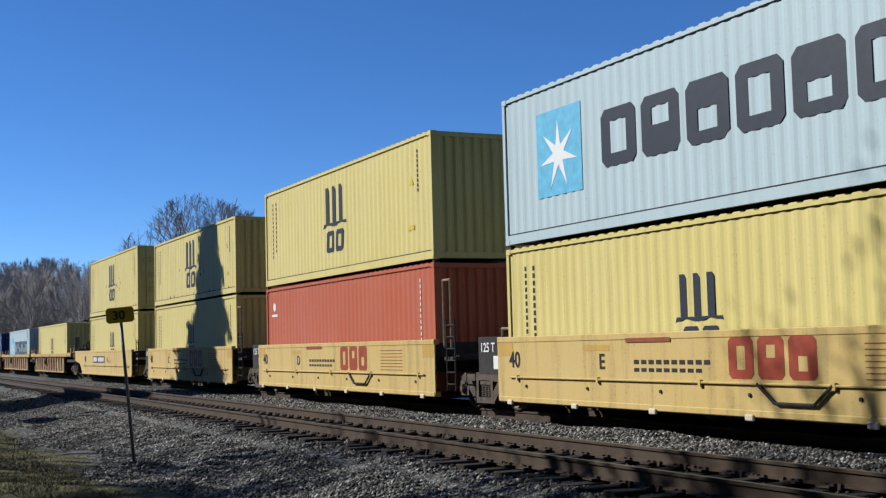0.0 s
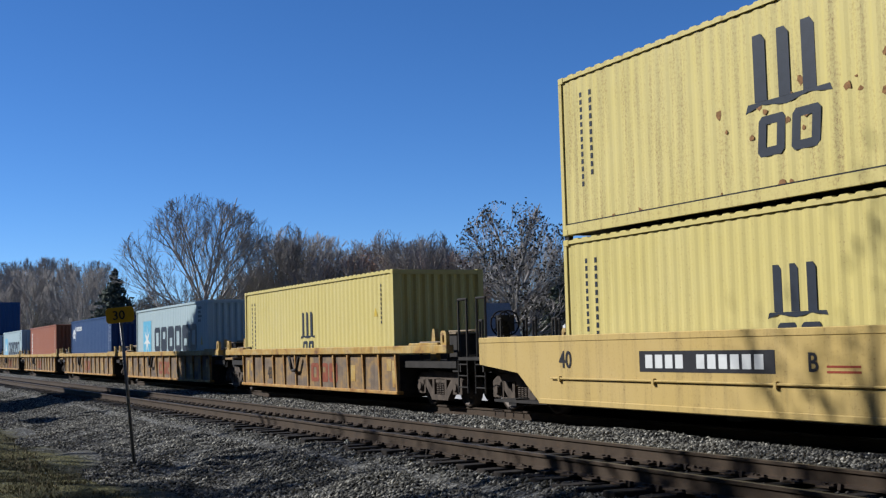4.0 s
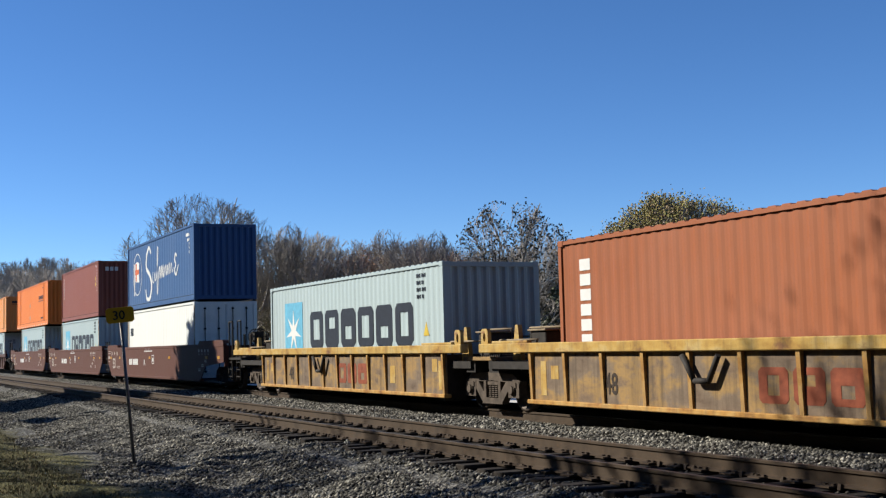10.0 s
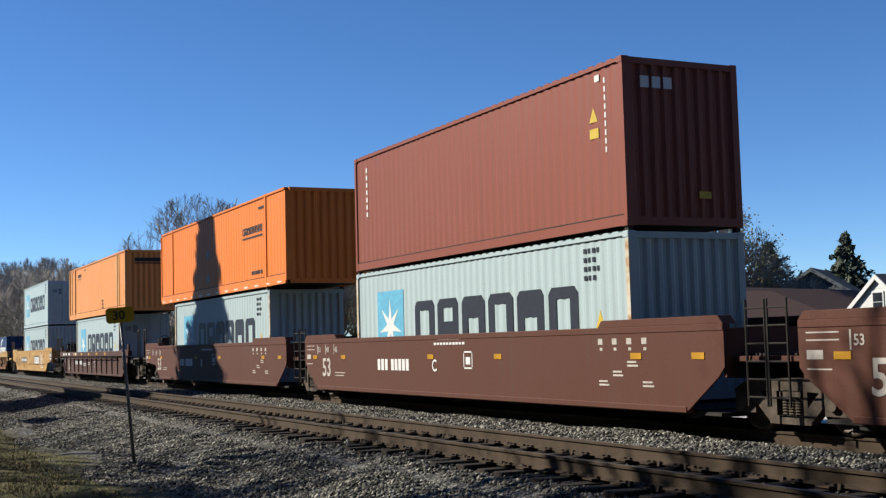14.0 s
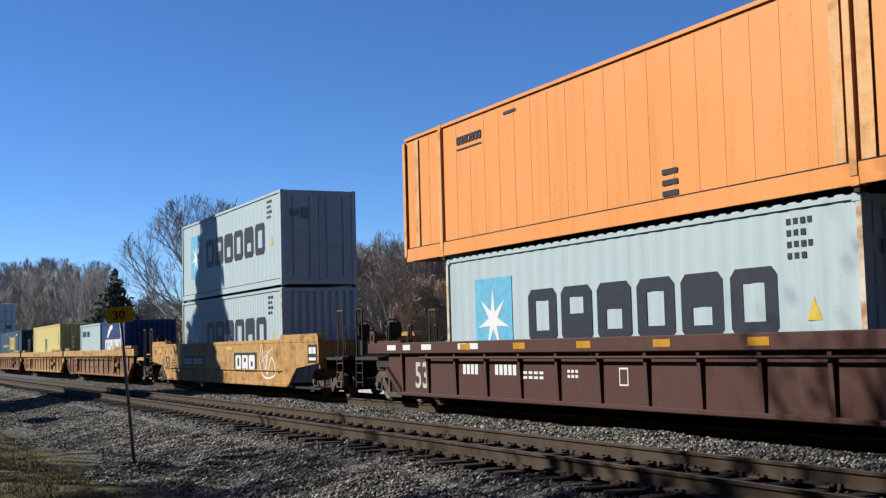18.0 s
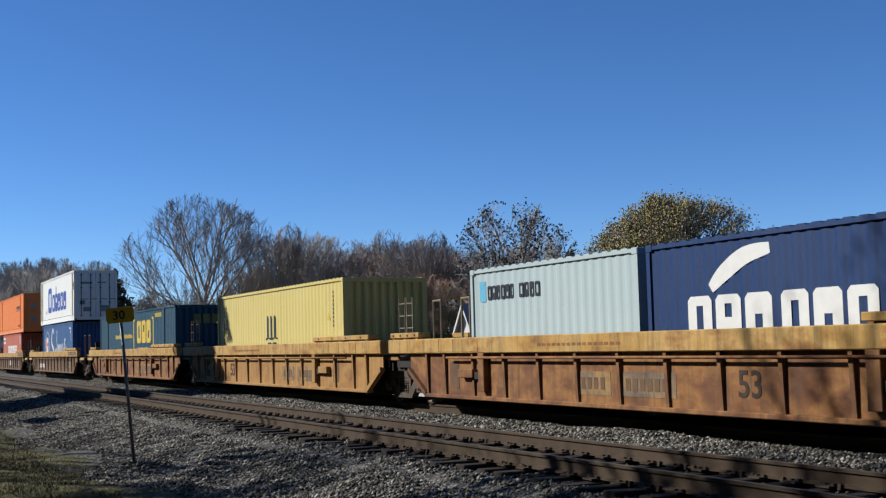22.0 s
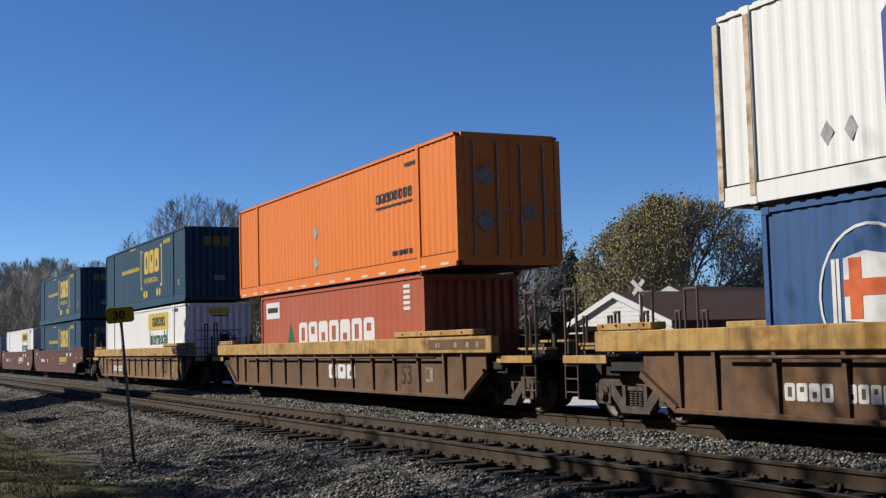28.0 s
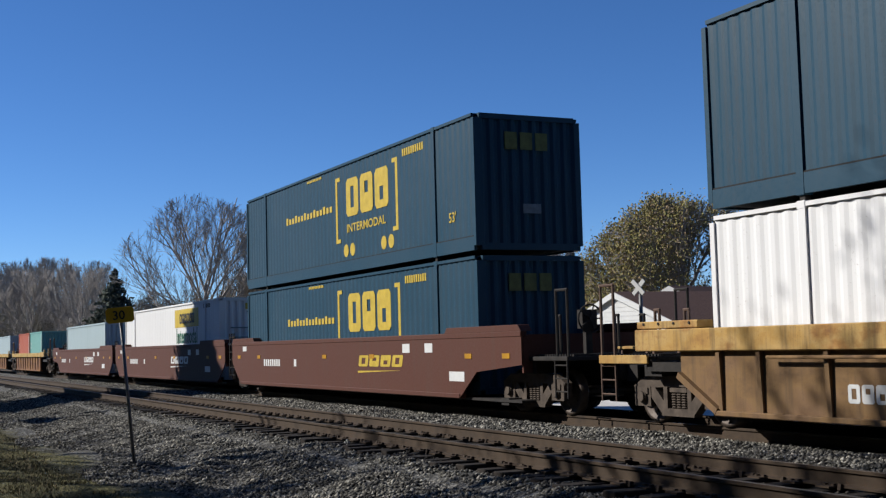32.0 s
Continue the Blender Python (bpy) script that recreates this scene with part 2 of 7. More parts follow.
for body_text, text_size in (("40", 0.42), ("53", 0.62), ("53", 0.5), ("48", 0.4), ("45", 0.6), ("30", 0.22), ("125 T", 0.26), ("A", 0.36), ("B", 0.36), ("C", 0.36), ("D", 0.36),
                             ("E", 0.36), ("53'", 0.3), ("Intermodal", 0.82), ("INTERMODAL", 0.3), ("SHIPPING", 0.2)):
    text_mesh(body_text, text_size)


# ---- ground and tracks ----
TRAIN_Y, NEAR_Y, GAUGE = 12.91, 8.49, 0.755


def ground_z(x, y):
    """Height of the ground: ballast shoulders, and low ridges standing in for branch shadows on the slope towards the
    path.
    """
    pts = ((-400, -0.4), (-3, -0.45), (2.0, -0.62), (4.6, -0.62), (6.65, -0.36), (7.05, -0.255), (7.30, -0.255), (9.35, -0.26), (9.85, -0.17), (11.5, -0.15), (12.0, -0.20), (14.6, -0.20), (16.4, -0.75), (22, -0.9), (60, -0.6), (3000, -0.4))
    z = pts[-1][1]
    for (a, za), (b, zb) in zip(pts, pts[1:]):
        if y <= b:
            k = (y - a) / (b - a)
            z = za + (zb - za) * (k * k * (3 - 2 * k) if b - a < 20 else k)
            break
    # Made-up diagonal ridges whose shading imitates stripes of branch shadow.
    if 2.4 < y < 7.0 and -60 < x < -4:
        w = (0.55 * x + 0.83 * y) / 1.75 + 0.35 * noise.noise((x * 0.25, y * 0.4, 7))
        z += 0.085 * math.sin(math.pi * (y - 2.4) / 4.6) * (0.6 + 0.7 * noise.noise((x * 0.3, y * 0.5, 11))) * math.sin(2 * math.pi * w)
    return z


def ground_mesh():
    xs = [-2500, -1200, -600, -350, -240, -180] + [-150 + 3 * i for i in range(20)] + [-90 + 0.9 * i for i in range(50)] + [-45 + 0.4 * i for i in range(105)] + [0, 6, 14, 30, 60, 120, 250, 500, 1200, 2500]
    ys = [-2500, -900, -300, -100, -50, -25, -12, -6, -2] + [0.3 * i for i in range(62)] + [19.5, 21, 23, 26, 30, 36, 44, 55, 70, 95, 140, 220, 400, 900, 2500]
    verts, faces = [], []
    for x in xs:
        for y in ys:
            z = ground_z(x, y)
            if -150 < x < 10 and 0 < y < 20:
                z += 0.05 * noise.noise((x * 0.5, y * 0.9, 0)) + 0.03 * noise.noise((x * 1.9, y * 1.9, 5))
            verts.append((x, y, z))
    n = len(ys)
    for i in range(len(xs) - 1):
        for j in range(n - 1):
            faces.append((i * n + j, (i + 1) * n + j, (i + 1) * n + j + 1, i * n + j + 1))
    me = bpy.data.meshes.new("ground")
    me.from_pydata(verts, [], faces)
    for f in me.polygons:
        f.use_smooth = True
    return me


def ground_material():
    m, nt, b, co = base_mat("gravel_and_grass", 0.95)
    vor = nt.nodes.new("ShaderNodeTexVoronoi")
    vor.inputs["Scale"].default_value = 17
    nt.links.new(co, vor.inputs["Vector"])
    grey = ramp(nt, vor.outputs["Color"], [(0.1, (0.022, 0.022, 0.021)), (0.5, (0.085, 0.083, 0.077)), (0.95, (0.21, 0.205, 0.19))])
    patch = tex_noise(nt, co, 0.5, 5)
    grey = mixc(nt, ramp(nt, patch, [(0.4, (0, 0, 0)), (0.7, (0.45, 0.45, 0.45))]), grey, (0.05, 0.043, 0.033))
    blades = tex_noise(nt, co, 9, 6, 0.75)
    grass = ramp(nt, blades, [(0.3, (0.023, 0.025, 0.008)), (0.5, (0.066, 0.062, 0.02)), (0.72, (0.155, 0.125, 0.055))])
    sep = nt.nodes.new("ShaderNodeSeparateXYZ")
    nt.links.new(co, sep.inputs[0])
    edge = tex_noise(nt, co, 0.7, 5)

    def math_node(op, a, c):
        n = nt.nodes.new("ShaderNodeMath")
        n.operation = op
        for i, v in ((0, a), (1, c)):
            if isinstance(v, (int, float)):
                n.inputs[i].default_value = v
            else:
                nt.links.new(v, n.inputs[i])
        return n.outputs[0]
    off = math_node("ABSOLUTE", math_node("SUBTRACT", sep.outputs[1], 10.2), 0)
    off = math_node("ADD", off, math_node("MULTIPLY", math_node("SUBTRACT", edge, 0.5), 3.2))
    mask = ramp(nt, math_node("DIVIDE", off, 10.0), [(0.60, (0, 0, 0)), (0.68, (1, 1, 1))])
    nt.links.new(mixc(nt, mask, grey, grass), b.inputs["Base Color"])
    bump(nt, b, vor.outputs["Distance"], 0.8, 0.05)
    return m


ground = tagged(new("ground", ground_mesh()), "grey ballast gravel with thin dry grass beside the tracks", "ground", kind="structure")
ground.data.materials.append(ground_material())


CONCRETE = plain("pale_concrete", (0.74, 0.71, 0.66), 0.9, 0, 0.15, 1.5)
lane = part("road", prism(bmesh.new(), [(19.6, -0.70), (26.0, -0.78), (26.0, -1.3), (19.6, -1.3)], "x", -170, 90), CONCRETE)
tagged(lane, "pale concrete lane beyond the tracks", "road", kind="structure")


def rail_profile():
    return [(-0.075, -0.19), (0.075, -0.19), (0.075, -0.175), (0.012, -0.155), (0.010, -0.045), (0.036, -0.035), (0.037, -0.006), (0.030, 0.0), (-0.030, 0.0), (-0.037, -0.006), (-0.036, -0.035), (-0.010, -0.045), (-0.012, -0.155), (-0.075, -0.175)]


RAIL_X = (-620, 480)
for track_y, track_name in ((NEAR_Y, "empty_track"), (TRAIN_Y, "train_track")):
    for side in (-1, 1):
        bm = prism(bmesh.new(), rail_profile(), "x", *RAIL_X)
        rail = part("rail", bm, RAIL_SIDE, None)
        rail.location = (0, track_y + side * GAUGE, 0)
        rail.data.materials.append(RAIL_TOP)
        for f in rail.data.polygons:
            if f.normal.z > 0.9 and f.center.z > -0.01:
                f.material_index = 1
        tagged(rail, "rusty steel rail with a worn bright head on timber sleepers", "rail", "rails of the two tracks", "structure")

# ---- shipping containers ----
TRAIN = []       # (thing, s, z): everything that rolls with the train
WHEELS = []      # (wheelset, x, z)
HC, STD, W40, W53 = 2.896, 2.591, 2.438, 2.591
F40, F20, F45, F53 = 12.192, 6.058, 13.716, 16.154


def wave_line(x0, x1, pitch=0.278, depth=0.012):
    n = max(1, round((x1 - x0) / pitch))
    p = (x1 - x0) / n
    out = [(x0, 0.0)]
    for i in range(n):
        a = x0 + i * p
        out += [(a + p * 0.26, 0.0), (a + p * 0.5, depth), (a + p * 0.76, depth), (a + p, 0.0)]
    return out


def sheet_along_x(bm, line, y, out, z0, z1):
    lo = [bm.verts.new((x, y - out * d, z0)) for x, d in line]
    hi = [bm.verts.new((x, y - out * d, z1)) for x, d in line]
    for i in range(len(line) - 1):
        bm.faces.new((lo[i], lo[i + 1], hi[i + 1], hi[i]) if out < 0 else (lo[i + 1], lo[i], hi[i], hi[i + 1]))
    return bm


def sheet_along_y(bm, line, x, out, z0, z1):
    lo = [bm.verts.new((x - out * d, y, z0)) for y, d in line]
    hi = [bm.verts.new((x - out * d, y, z1)) for y, d in line]
    for i in range(len(line) - 1):
        bm.faces.new((lo[i], lo[i + 1], hi[i + 1], hi[i]) if out > 0 else (lo[i + 1], lo[i], hi[i], hi[i + 1]))
    return bm


def seam_z(L):
    """Top of the bottom side rail; the rail of a long domestic box is deeper."""
    return 0.19 if L < 13 else 0.30


def frame_bm(bm, L, w, h, extra):
    y = w / 2
    for x0, x1 in ((0, 0.10), (L - 0.10, L)):
        for s in (-1, 1):
            box(bm, x0, x1, s * y if s < 0 else y - 0.14, -y + 0.14 if s < 0 else y, 0.11, h - 0.11)
        box(bm, x0, x1, -y + 0.14, y - 0.14, 0.02, 0.16)
        box(bm, x0, x1, -y + 0.14, y - 0.14, h - 0.12, h - 0.01)
    for s in (-1, 1):
        a, c = (-y + 0.003, -y + 0.07) if s < 0 else (y - 0.07, y - 0.003)
        box(bm, 0.10, L - 0.10, a, c, 0.015, seam_z(L))
        box(bm, 0.10, L - 0.10, a, c, h - 0.075, h - 0.012)
        for px in extra:
            box(bm, px - 0.07, px + 0.07, a - 0.006 if s < 0 else a, c if s < 0 else c + 0.006, 0.0, h)
    return bm


def side_bm(bm, L, w, h, s, style, extra):
    stops = [0.10] + [v for px in extra for v in (px - 0.07, px + 0.07)] + [L - 0.10]
    for a, c in zip(stops[::2], stops[1::2]):
        line = wave_line(a, c) if style == "corr" else wave_line(a, c, 0.30, 0.016) if style == "deep" else wave_line(a, c, 0.42, 0.008) if style == "fine" else [(a, 0.012), (c, 0.012)]
        sheet_along_x(bm, line, s * (w / 2 - 0.032), s, seam_z(L) + 0.01, h - 0.07)
        if style == "post":
            n = round((c - a) / 0.62)
            for i in range(1, n):
                x = a + (c - a) * i / n
                y0 = s * (w / 2 - 0.046)
                box(bm, x - 0.03, x + 0.03, min(y0, y0 + s * 0.006), max(y0, y0 + s * 0.006), seam_z(L) + 0.03, h - 0.08)
    return bm


def roof_bm(bm, L, w, h):
    """Die-stamped roof: a sheet on the rails with raised cross ribs whose rounded ends show along the edge."""
    n = round((L - 0.5) / 0.30) if L < 16 else 1
    p = (L - 0.5) / n
    line = [(0.1, h - 0.014)]
    for i in range(n if L < 16 else 0):
        x = 0.25 + (i + 0.5) * p
        line += [(x - 0.11, h - 0.014), (x - 0.07, h + 0.013), (x + 0.07, h + 0.013), (x + 0.11, h - 0.014)]
    line.append((L - 0.1, h - 0.014))
    return prism(bm, line + [(L - 0.1, h - 0.045), (0.1, h - 0.045)], "y", -w / 2 + 0.012, w / 2 - 0.012)


def casting_bm(bm):
    box(bm, 0, 0.178, 0, 0.162, 0, 0.118)
    chamfer(bm, 0.012)
    return bm


def lock_bm(bm, h):
    cyl(bm, (0, 0, 0.06), (0, 0, h - 0.06), 0.018, 6)
    for z in (0.10, h * 0.33, h * 0.66, h - 0.12):
        box(bm, -0.03, 0.012, -0.045, 0.045, z - 0.03, z + 0.03)
    box(bm, 0.0, 0.03, -0.02, 0.36, h * 0.40, h * 0.40 + 0.035)
    return bm


def container(s, z, L, h, colour, label, art=None, style="corr", ends=("front", "door"), group=""):
    """A box container whose rear lower edge is at s on the train's own scale; it stands on z."""
    w = W53 if L > 16 else W40
    extra = [1.98, L - 1.98] if L > 16 else [0.76, L - 0.76] if L > 13 else []
    mat = BOX[colour]
    top = tagged(new("shipping_container"), label, "container", group)
    key = (L, h, colour, style)
    piece("frame", cached(("frame",) + key, lambda b: frame_bm(b, L, w, h, extra), mat), top)
    near = piece("side_panel", cached(("side_panel", -1) + key, lambda b: side_bm(b, L, w, h, -1, style, extra), mat), top)
    piece("side_panel", cached(("side_panel", 1) + key, lambda b: side_bm(b, L, w, h, 1, style, extra), mat), top)
    piece("roof", cached(("roof",) + key, lambda b: roof_bm(b, L, w, h), mat), top)
    piece("floor", cached(("floor",) + key, lambda b: box(b, 0.1, L - 0.1, -w / 2 + 0.07, w / 2 - 0.07, 0.05, 0.12), STEEL_DARK), top)
    for x, out, kind in ((0.02, -1, ends[0]), (L - 0.02, 1, ends[1])):
        if kind == "front":
            piece("end_panel", cached(("end_panel", out) + key, lambda b: sheet_along_y(b, wave_line(-w / 2 + 0.14, w / 2 - 0.14, 0.25, 0.045), 0, out, 0.16, h - 0.12), mat), top, at=pose(x, 0, 0))
        else:
            for sy in (-1, 1):
                a, c = (-w / 2 + 0.145, -0.008) if sy < 0 else (0.008, w / 2 - 0.145)
                x0, x1 = (-0.05, 0.0) if out > 0 else (0.0, 0.05)

                def door_bm(b, a=a, c=c, x0=x0, x1=x1):
                    box(b, x0, x1, a, c, 0.165, h - 0.125)
                    return b
                door = piece("door", cached(("door", out, sy) + key, door_bm, mat), top, at=pose(x, 0, 0))
                for k in range(4):
                    zz = 0.35 + k * (h - 0.6) / 3.4
                    piece("door_panel", cached(("door_panel", out, sy, L, colour), lambda b: box(b, min(0.0, out * 0.012), max(0.0, out * 0.012), a + 0.06, c - 0.06, 0.0, 0.42), mat), door, at=pose(x1 if out > 0 else x0, 0, zz))
                for k in (0.24, 0.74):
                    piece("lock_bar", cached(("lock_bar", h, colour), lambda b: lock_bm(b, h - 0.3), GALV_BAR if colour == "orange" else STEEL_DARK if colour in ("white", "clean") else mat), door, at=pose(out * 0.035, a + (c - a) * k, 0.16, 0, 0, 0 if out > 0 else 180))
    for cx in ([0.0, L] if L < 13 else [extra[0] - 0.09, extra[1] + 0.09]):
        for sy in (-1, 1):
            for cz in (0, h):
                m = Matrix.Diagonal((1 if cx < L / 2 else -1, -sy, 1 if cz == 0 else -1, 1))
                piece("corner_casting", cached(("corner_casting", colour), casting_bm, mat), top, at=pose(cx + (-0.006 if cx < L / 2 else 0.006), sy * (w / 2 + 0.006), cz + (-0.004 if cz == 0 else 0.004)) @ m)
    if z > 1:
        for cx in ([0.09, L - 0.09] if L < 13 else extra):
            for sy in (-1, 1):
                piece("twist_lock", cached(("twist_lock",), lambda b: chamfer(box(b, -0.06, 0.06, -0.05, 0.05, -0.09, 0.0), 0.01), STEEL_DARK), top, at=pose(cx, sy * (w / 2 - 0.08), 0))
    seam = seam_z(L) + 0.001
    # Dark strip that puts the shadow line over the rail, and grime, into colour.
    piece("side_seam", cached(("side_seam", L, w), lambda b: box(b, 0.12, L - 0.12, -w / 2 + 0.004, -w / 2 + 0.03, seam, seam + 0.022), SEAM_SHADE), top, "dark grimy seam above the bottom rail")
    if art:
        art(near, L, h, -w / 2 + 0.032)
    TRAIN.append((top, s, z))
    return top


def end_bars(name, rects, material, top, x, label="", proud=0.02):
    """Painted marks on the forward end; (y0, y1, z0, z1)."""
    bm = bmesh.new()
    for y0, y1, z0, z1 in rects:
        box(bm, x, x + proud, y0, y1, z0, z1)
    return part(name, bm, material, top, label)


def ring(cx, cz, rx, rz, t, n=28, a0=0.0, a1=360.0):
    """An arc's outline as one closed row of (x, z) points."""
    ang = [radians(a0 + (a1 - a0) * i / n) for i in range(n + 1)]
    if t >= min(rx, rz) - 0.01:
        return [[(cx + rx * math.cos(a), cz + rz * math.sin(a)) for a in ang[:-1]]]
    gap = 0.0 if a1 - a0 < 359 else radians(0.6)
    ang[-1] -= gap
    return [[(cx + rx * math.cos(a), cz + rz * math.sin(a)) for a in ang] + [(cx + (rx - t) * math.cos(a), cz + (rz - t) * math.sin(a)) for a in ang[::-1]]]


def stroke(name, pts, w0, material, parent, label, y, proud=0.004):
    """A brush stroke through (x, z) points, swelling in the middle, as one strip."""
    bm = bmesh.new()
    n = len(pts) - 1
    rows = []
    for i in range(n + 1):
        (ax, az), (bx, bz) = pts[max(0, i - 1)], pts[min(n, i + 1)]
        d = math.hypot(bx - ax, bz - az) or 1
        nx, nz = -(bz - az) / d, (bx - ax) / d
        w = w0 * (0.55 + 0.45 * math.sin(math.pi * i / n))
        x, z = pts[i]
        rows.append([bm.verts.new((x + k * nx * w, y - o, z + k * nz * w)) for k, o in ((-1, 0.0), (-1, proud), (1, proud), (1, 0.0))])
    for a, b in zip(rows, rows[1:]):
        for k in range(3):
            bm.faces.new((a[k], b[k], b[k + 1], a[k + 1]))
    bmesh.ops.recalc_face_normals(bm, faces=list(bm.faces))
    return part(name, bm, material, parent, label)


def smooth(pts, k=6):
    out = []
    P = [pts[0]] + list(pts) + [pts[-1]]
    for i in range(1, len(P) - 2):
        for j in range(k):
            t = j / k
            out.append(tuple(0.5 * ((2 * P[i][c]) + (-P[i - 1][c] + P[i + 1][c]) * t + (2 * P[i - 1][c] - 5 * P[i][c] + 4 * P[i + 1][c] - P[i + 2][c]) * t * t + (-P[i - 1][c] + 3 * P[i][c] - 3 * P[i + 1][c] + P[i + 2][c]) * t ** 3) for c in (0, 1)))
    return out + [pts[-1]]


def blocks(x0, x1, z0, z1, n, stroke_w=0.3, lean=0.0):
    """A word as n plain upright rectangular frames."""
    p = (x1 - x0) / n
    return [(x0 + (i + 0.07) * p, x0 + (i + 0.93) * p, z0, z1, stroke_w, lean) for i in range(n)]


def word(frames, material, parent, label, y, proud=0.004):
    """Each block is a part of its own; (x0, x1, z0, z1, stroke, lean): a plain plate with clipped corners and one square hole."""
    for i, (x0, x1, z0, z1, sw, lean) in enumerate(frames):
        w, h = x1 - x0, z1 - z0
        t, c = w * min(0.36, sw), 0.12 * min(w, h)
        lo, hi = ((0.22, 0.22), (0.50, 0.20), (0.20, 0.46), (0.22, 0.22), (0.20, 0.52))[i % 5]
        outer = [(x0 + c, z0), (x1 - c, z0), (x1, z0 + c), (x1, z1 - c), (x1 - c, z1), (x0 + c, z1), (x0, z1 - c), (x0, z0 + c)]
        a0, a1, b0, b1 = x0 + t, x1 - t, z0 + lo * h, z1 - hi * h
        inner = [(a0, b0), (a1, b0), (a1, b0), (a1, b1), (a1, b1), (a0, b1), (a0, b1), (a0, b0)]
        bm = bmesh.new()
        rows = [[bm.verts.new((p[0] + lean * (p[1] - z0) / h, y - d, p[1])) for p, d in ((o, 0.0), (o, proud), (q, proud), (q, 0.0))] for o, q in zip(outer, inner)]
        for k in range(8):
            r, s = rows[k], rows[(k + 1) % 8]
            for j in range(3):
                bm.faces.new((r[j], s[j], s[j + 1], r[j + 1]))
        bmesh.ops.remove_doubles(bm, verts=list(bm.verts), dist=0.0002)
        bmesh.ops.recalc_face_normals(bm, faces=list(bm.faces))
        part("letter_block", bm, material, parent, label)


def code_column(x, z0, z1, n, w=0.09):
    st = (z1 - z0) / n
    return [(x, x + w, z0 + i * st + st * 0.18, z0 + i * st + st * 0.82) for i in range(n)]


def art_star(near, L, h, y):
    k = L / F40
    zc = h * 0.52
    bars("emblem_field", [(1.28 * k, 2.84 * k, zc - 0.72, zc + 0.88)], SKY_MARK, near, "light blue square", y)
    pts = []
    for i in range(14):
        r = 0.66 if i % 2 == 0 else 0.19
        a = radians(90 + i * 360 / 14)
        pts.append((2.05 * k + r * math.cos(a), zc + 0.03 + r * math.sin(a)))
    bars("emblem_star", [pts], WHITE_MARK, near, "white seven-pointed star", y, 0.009)
    word(blocks(3.40 * k, 10.6 * k, zc - 0.44, zc + 0.56, 6, 0.27), NAVY_MARK, near, "broad dark painted block", y)
    bars("warning_sign", [[(L - 1.12, h * 0.44), (L - 0.82, h * 0.44), (L - 0.97, h * 0.55)]], YELLOW_MARK, near, "yellow warning triangle", y)
    bars("code_marks", [(L - 1.45 + 0.14 * i, L - 1.36 + 0.14 * i, h * (0.90 - 0.055 * r), h * (0.93 - 0.055 * r)) for r in range(4) for i in range(4 - r % 2)], NAVY_MARK, near, "", y)


def art_two(near, L, h, y, k=1.0):
    cx, zc = 5.98, h * 0.50

    def put(pts):
        return [(cx + k * px, zc - 0.13 + k * (pz + 0.13)) for px, pz in pts]
    for x, wd in ((-0.52, 0.26), (-0.02, 0.24), (0.48, 0.26)):
        bars("emblem_bar", [put([(x - wd / 2, 0.0), (x + wd / 2, 0.0), (x + wd / 2, 0.88), (x + wd / 2 - 0.08, 0.98), (x - wd / 2, 0.98)])], NAVY_MARK, near, "upright dark blue bar", y)
    bars("emblem_foot", [put([(-0.86, -0.13), (-0.5, -0.05), (0.0, -0.12), (0.45, -0.04), (0.90, -0.10), (0.86, 0.0), (-0.80, -0.004)])], NAVY_MARK, near, "wavy dark blue base line", y)
    for x in (-0.36, 0.34):
        (x0, z0), (x1, z1) = put([(x - 0.28, -0.80), (x + 0.28, -0.22)])
        word([(x0, x1, z0, z1, 0.3, 0.06)], NAVY_MARK, near, "bold dark blue block", y)
    bars("code_marks", code_column(0.66, h * 0.28, h * 0.88, 13, 0.07) + code_column(0.96, h * 0.34, h * 0.88, 11, 0.07), NAVY_MARK, near, "", y)
    bars("warning_sign", [[(L - 1.3, h * 0.62), (L - 1.06, h * 0.62), (L - 1.18, h * 0.70)]], YELLOW_MARK, near, "yellow warning triangle", y)
    bars("warning_label", [(L - 1.4, L - 1.05, h * 0.26, h * 0.30)], YELLOW_MARK, near, "yellow label", y)
    bars("side_code", code_column(L - 0.85, h * 0.55, h * 0.90, 9, 0.045), NAVY_MARK, near, "", y)


def art_two_small(near, L, h, y):
    art_two(near, L, h, y, 0.68)


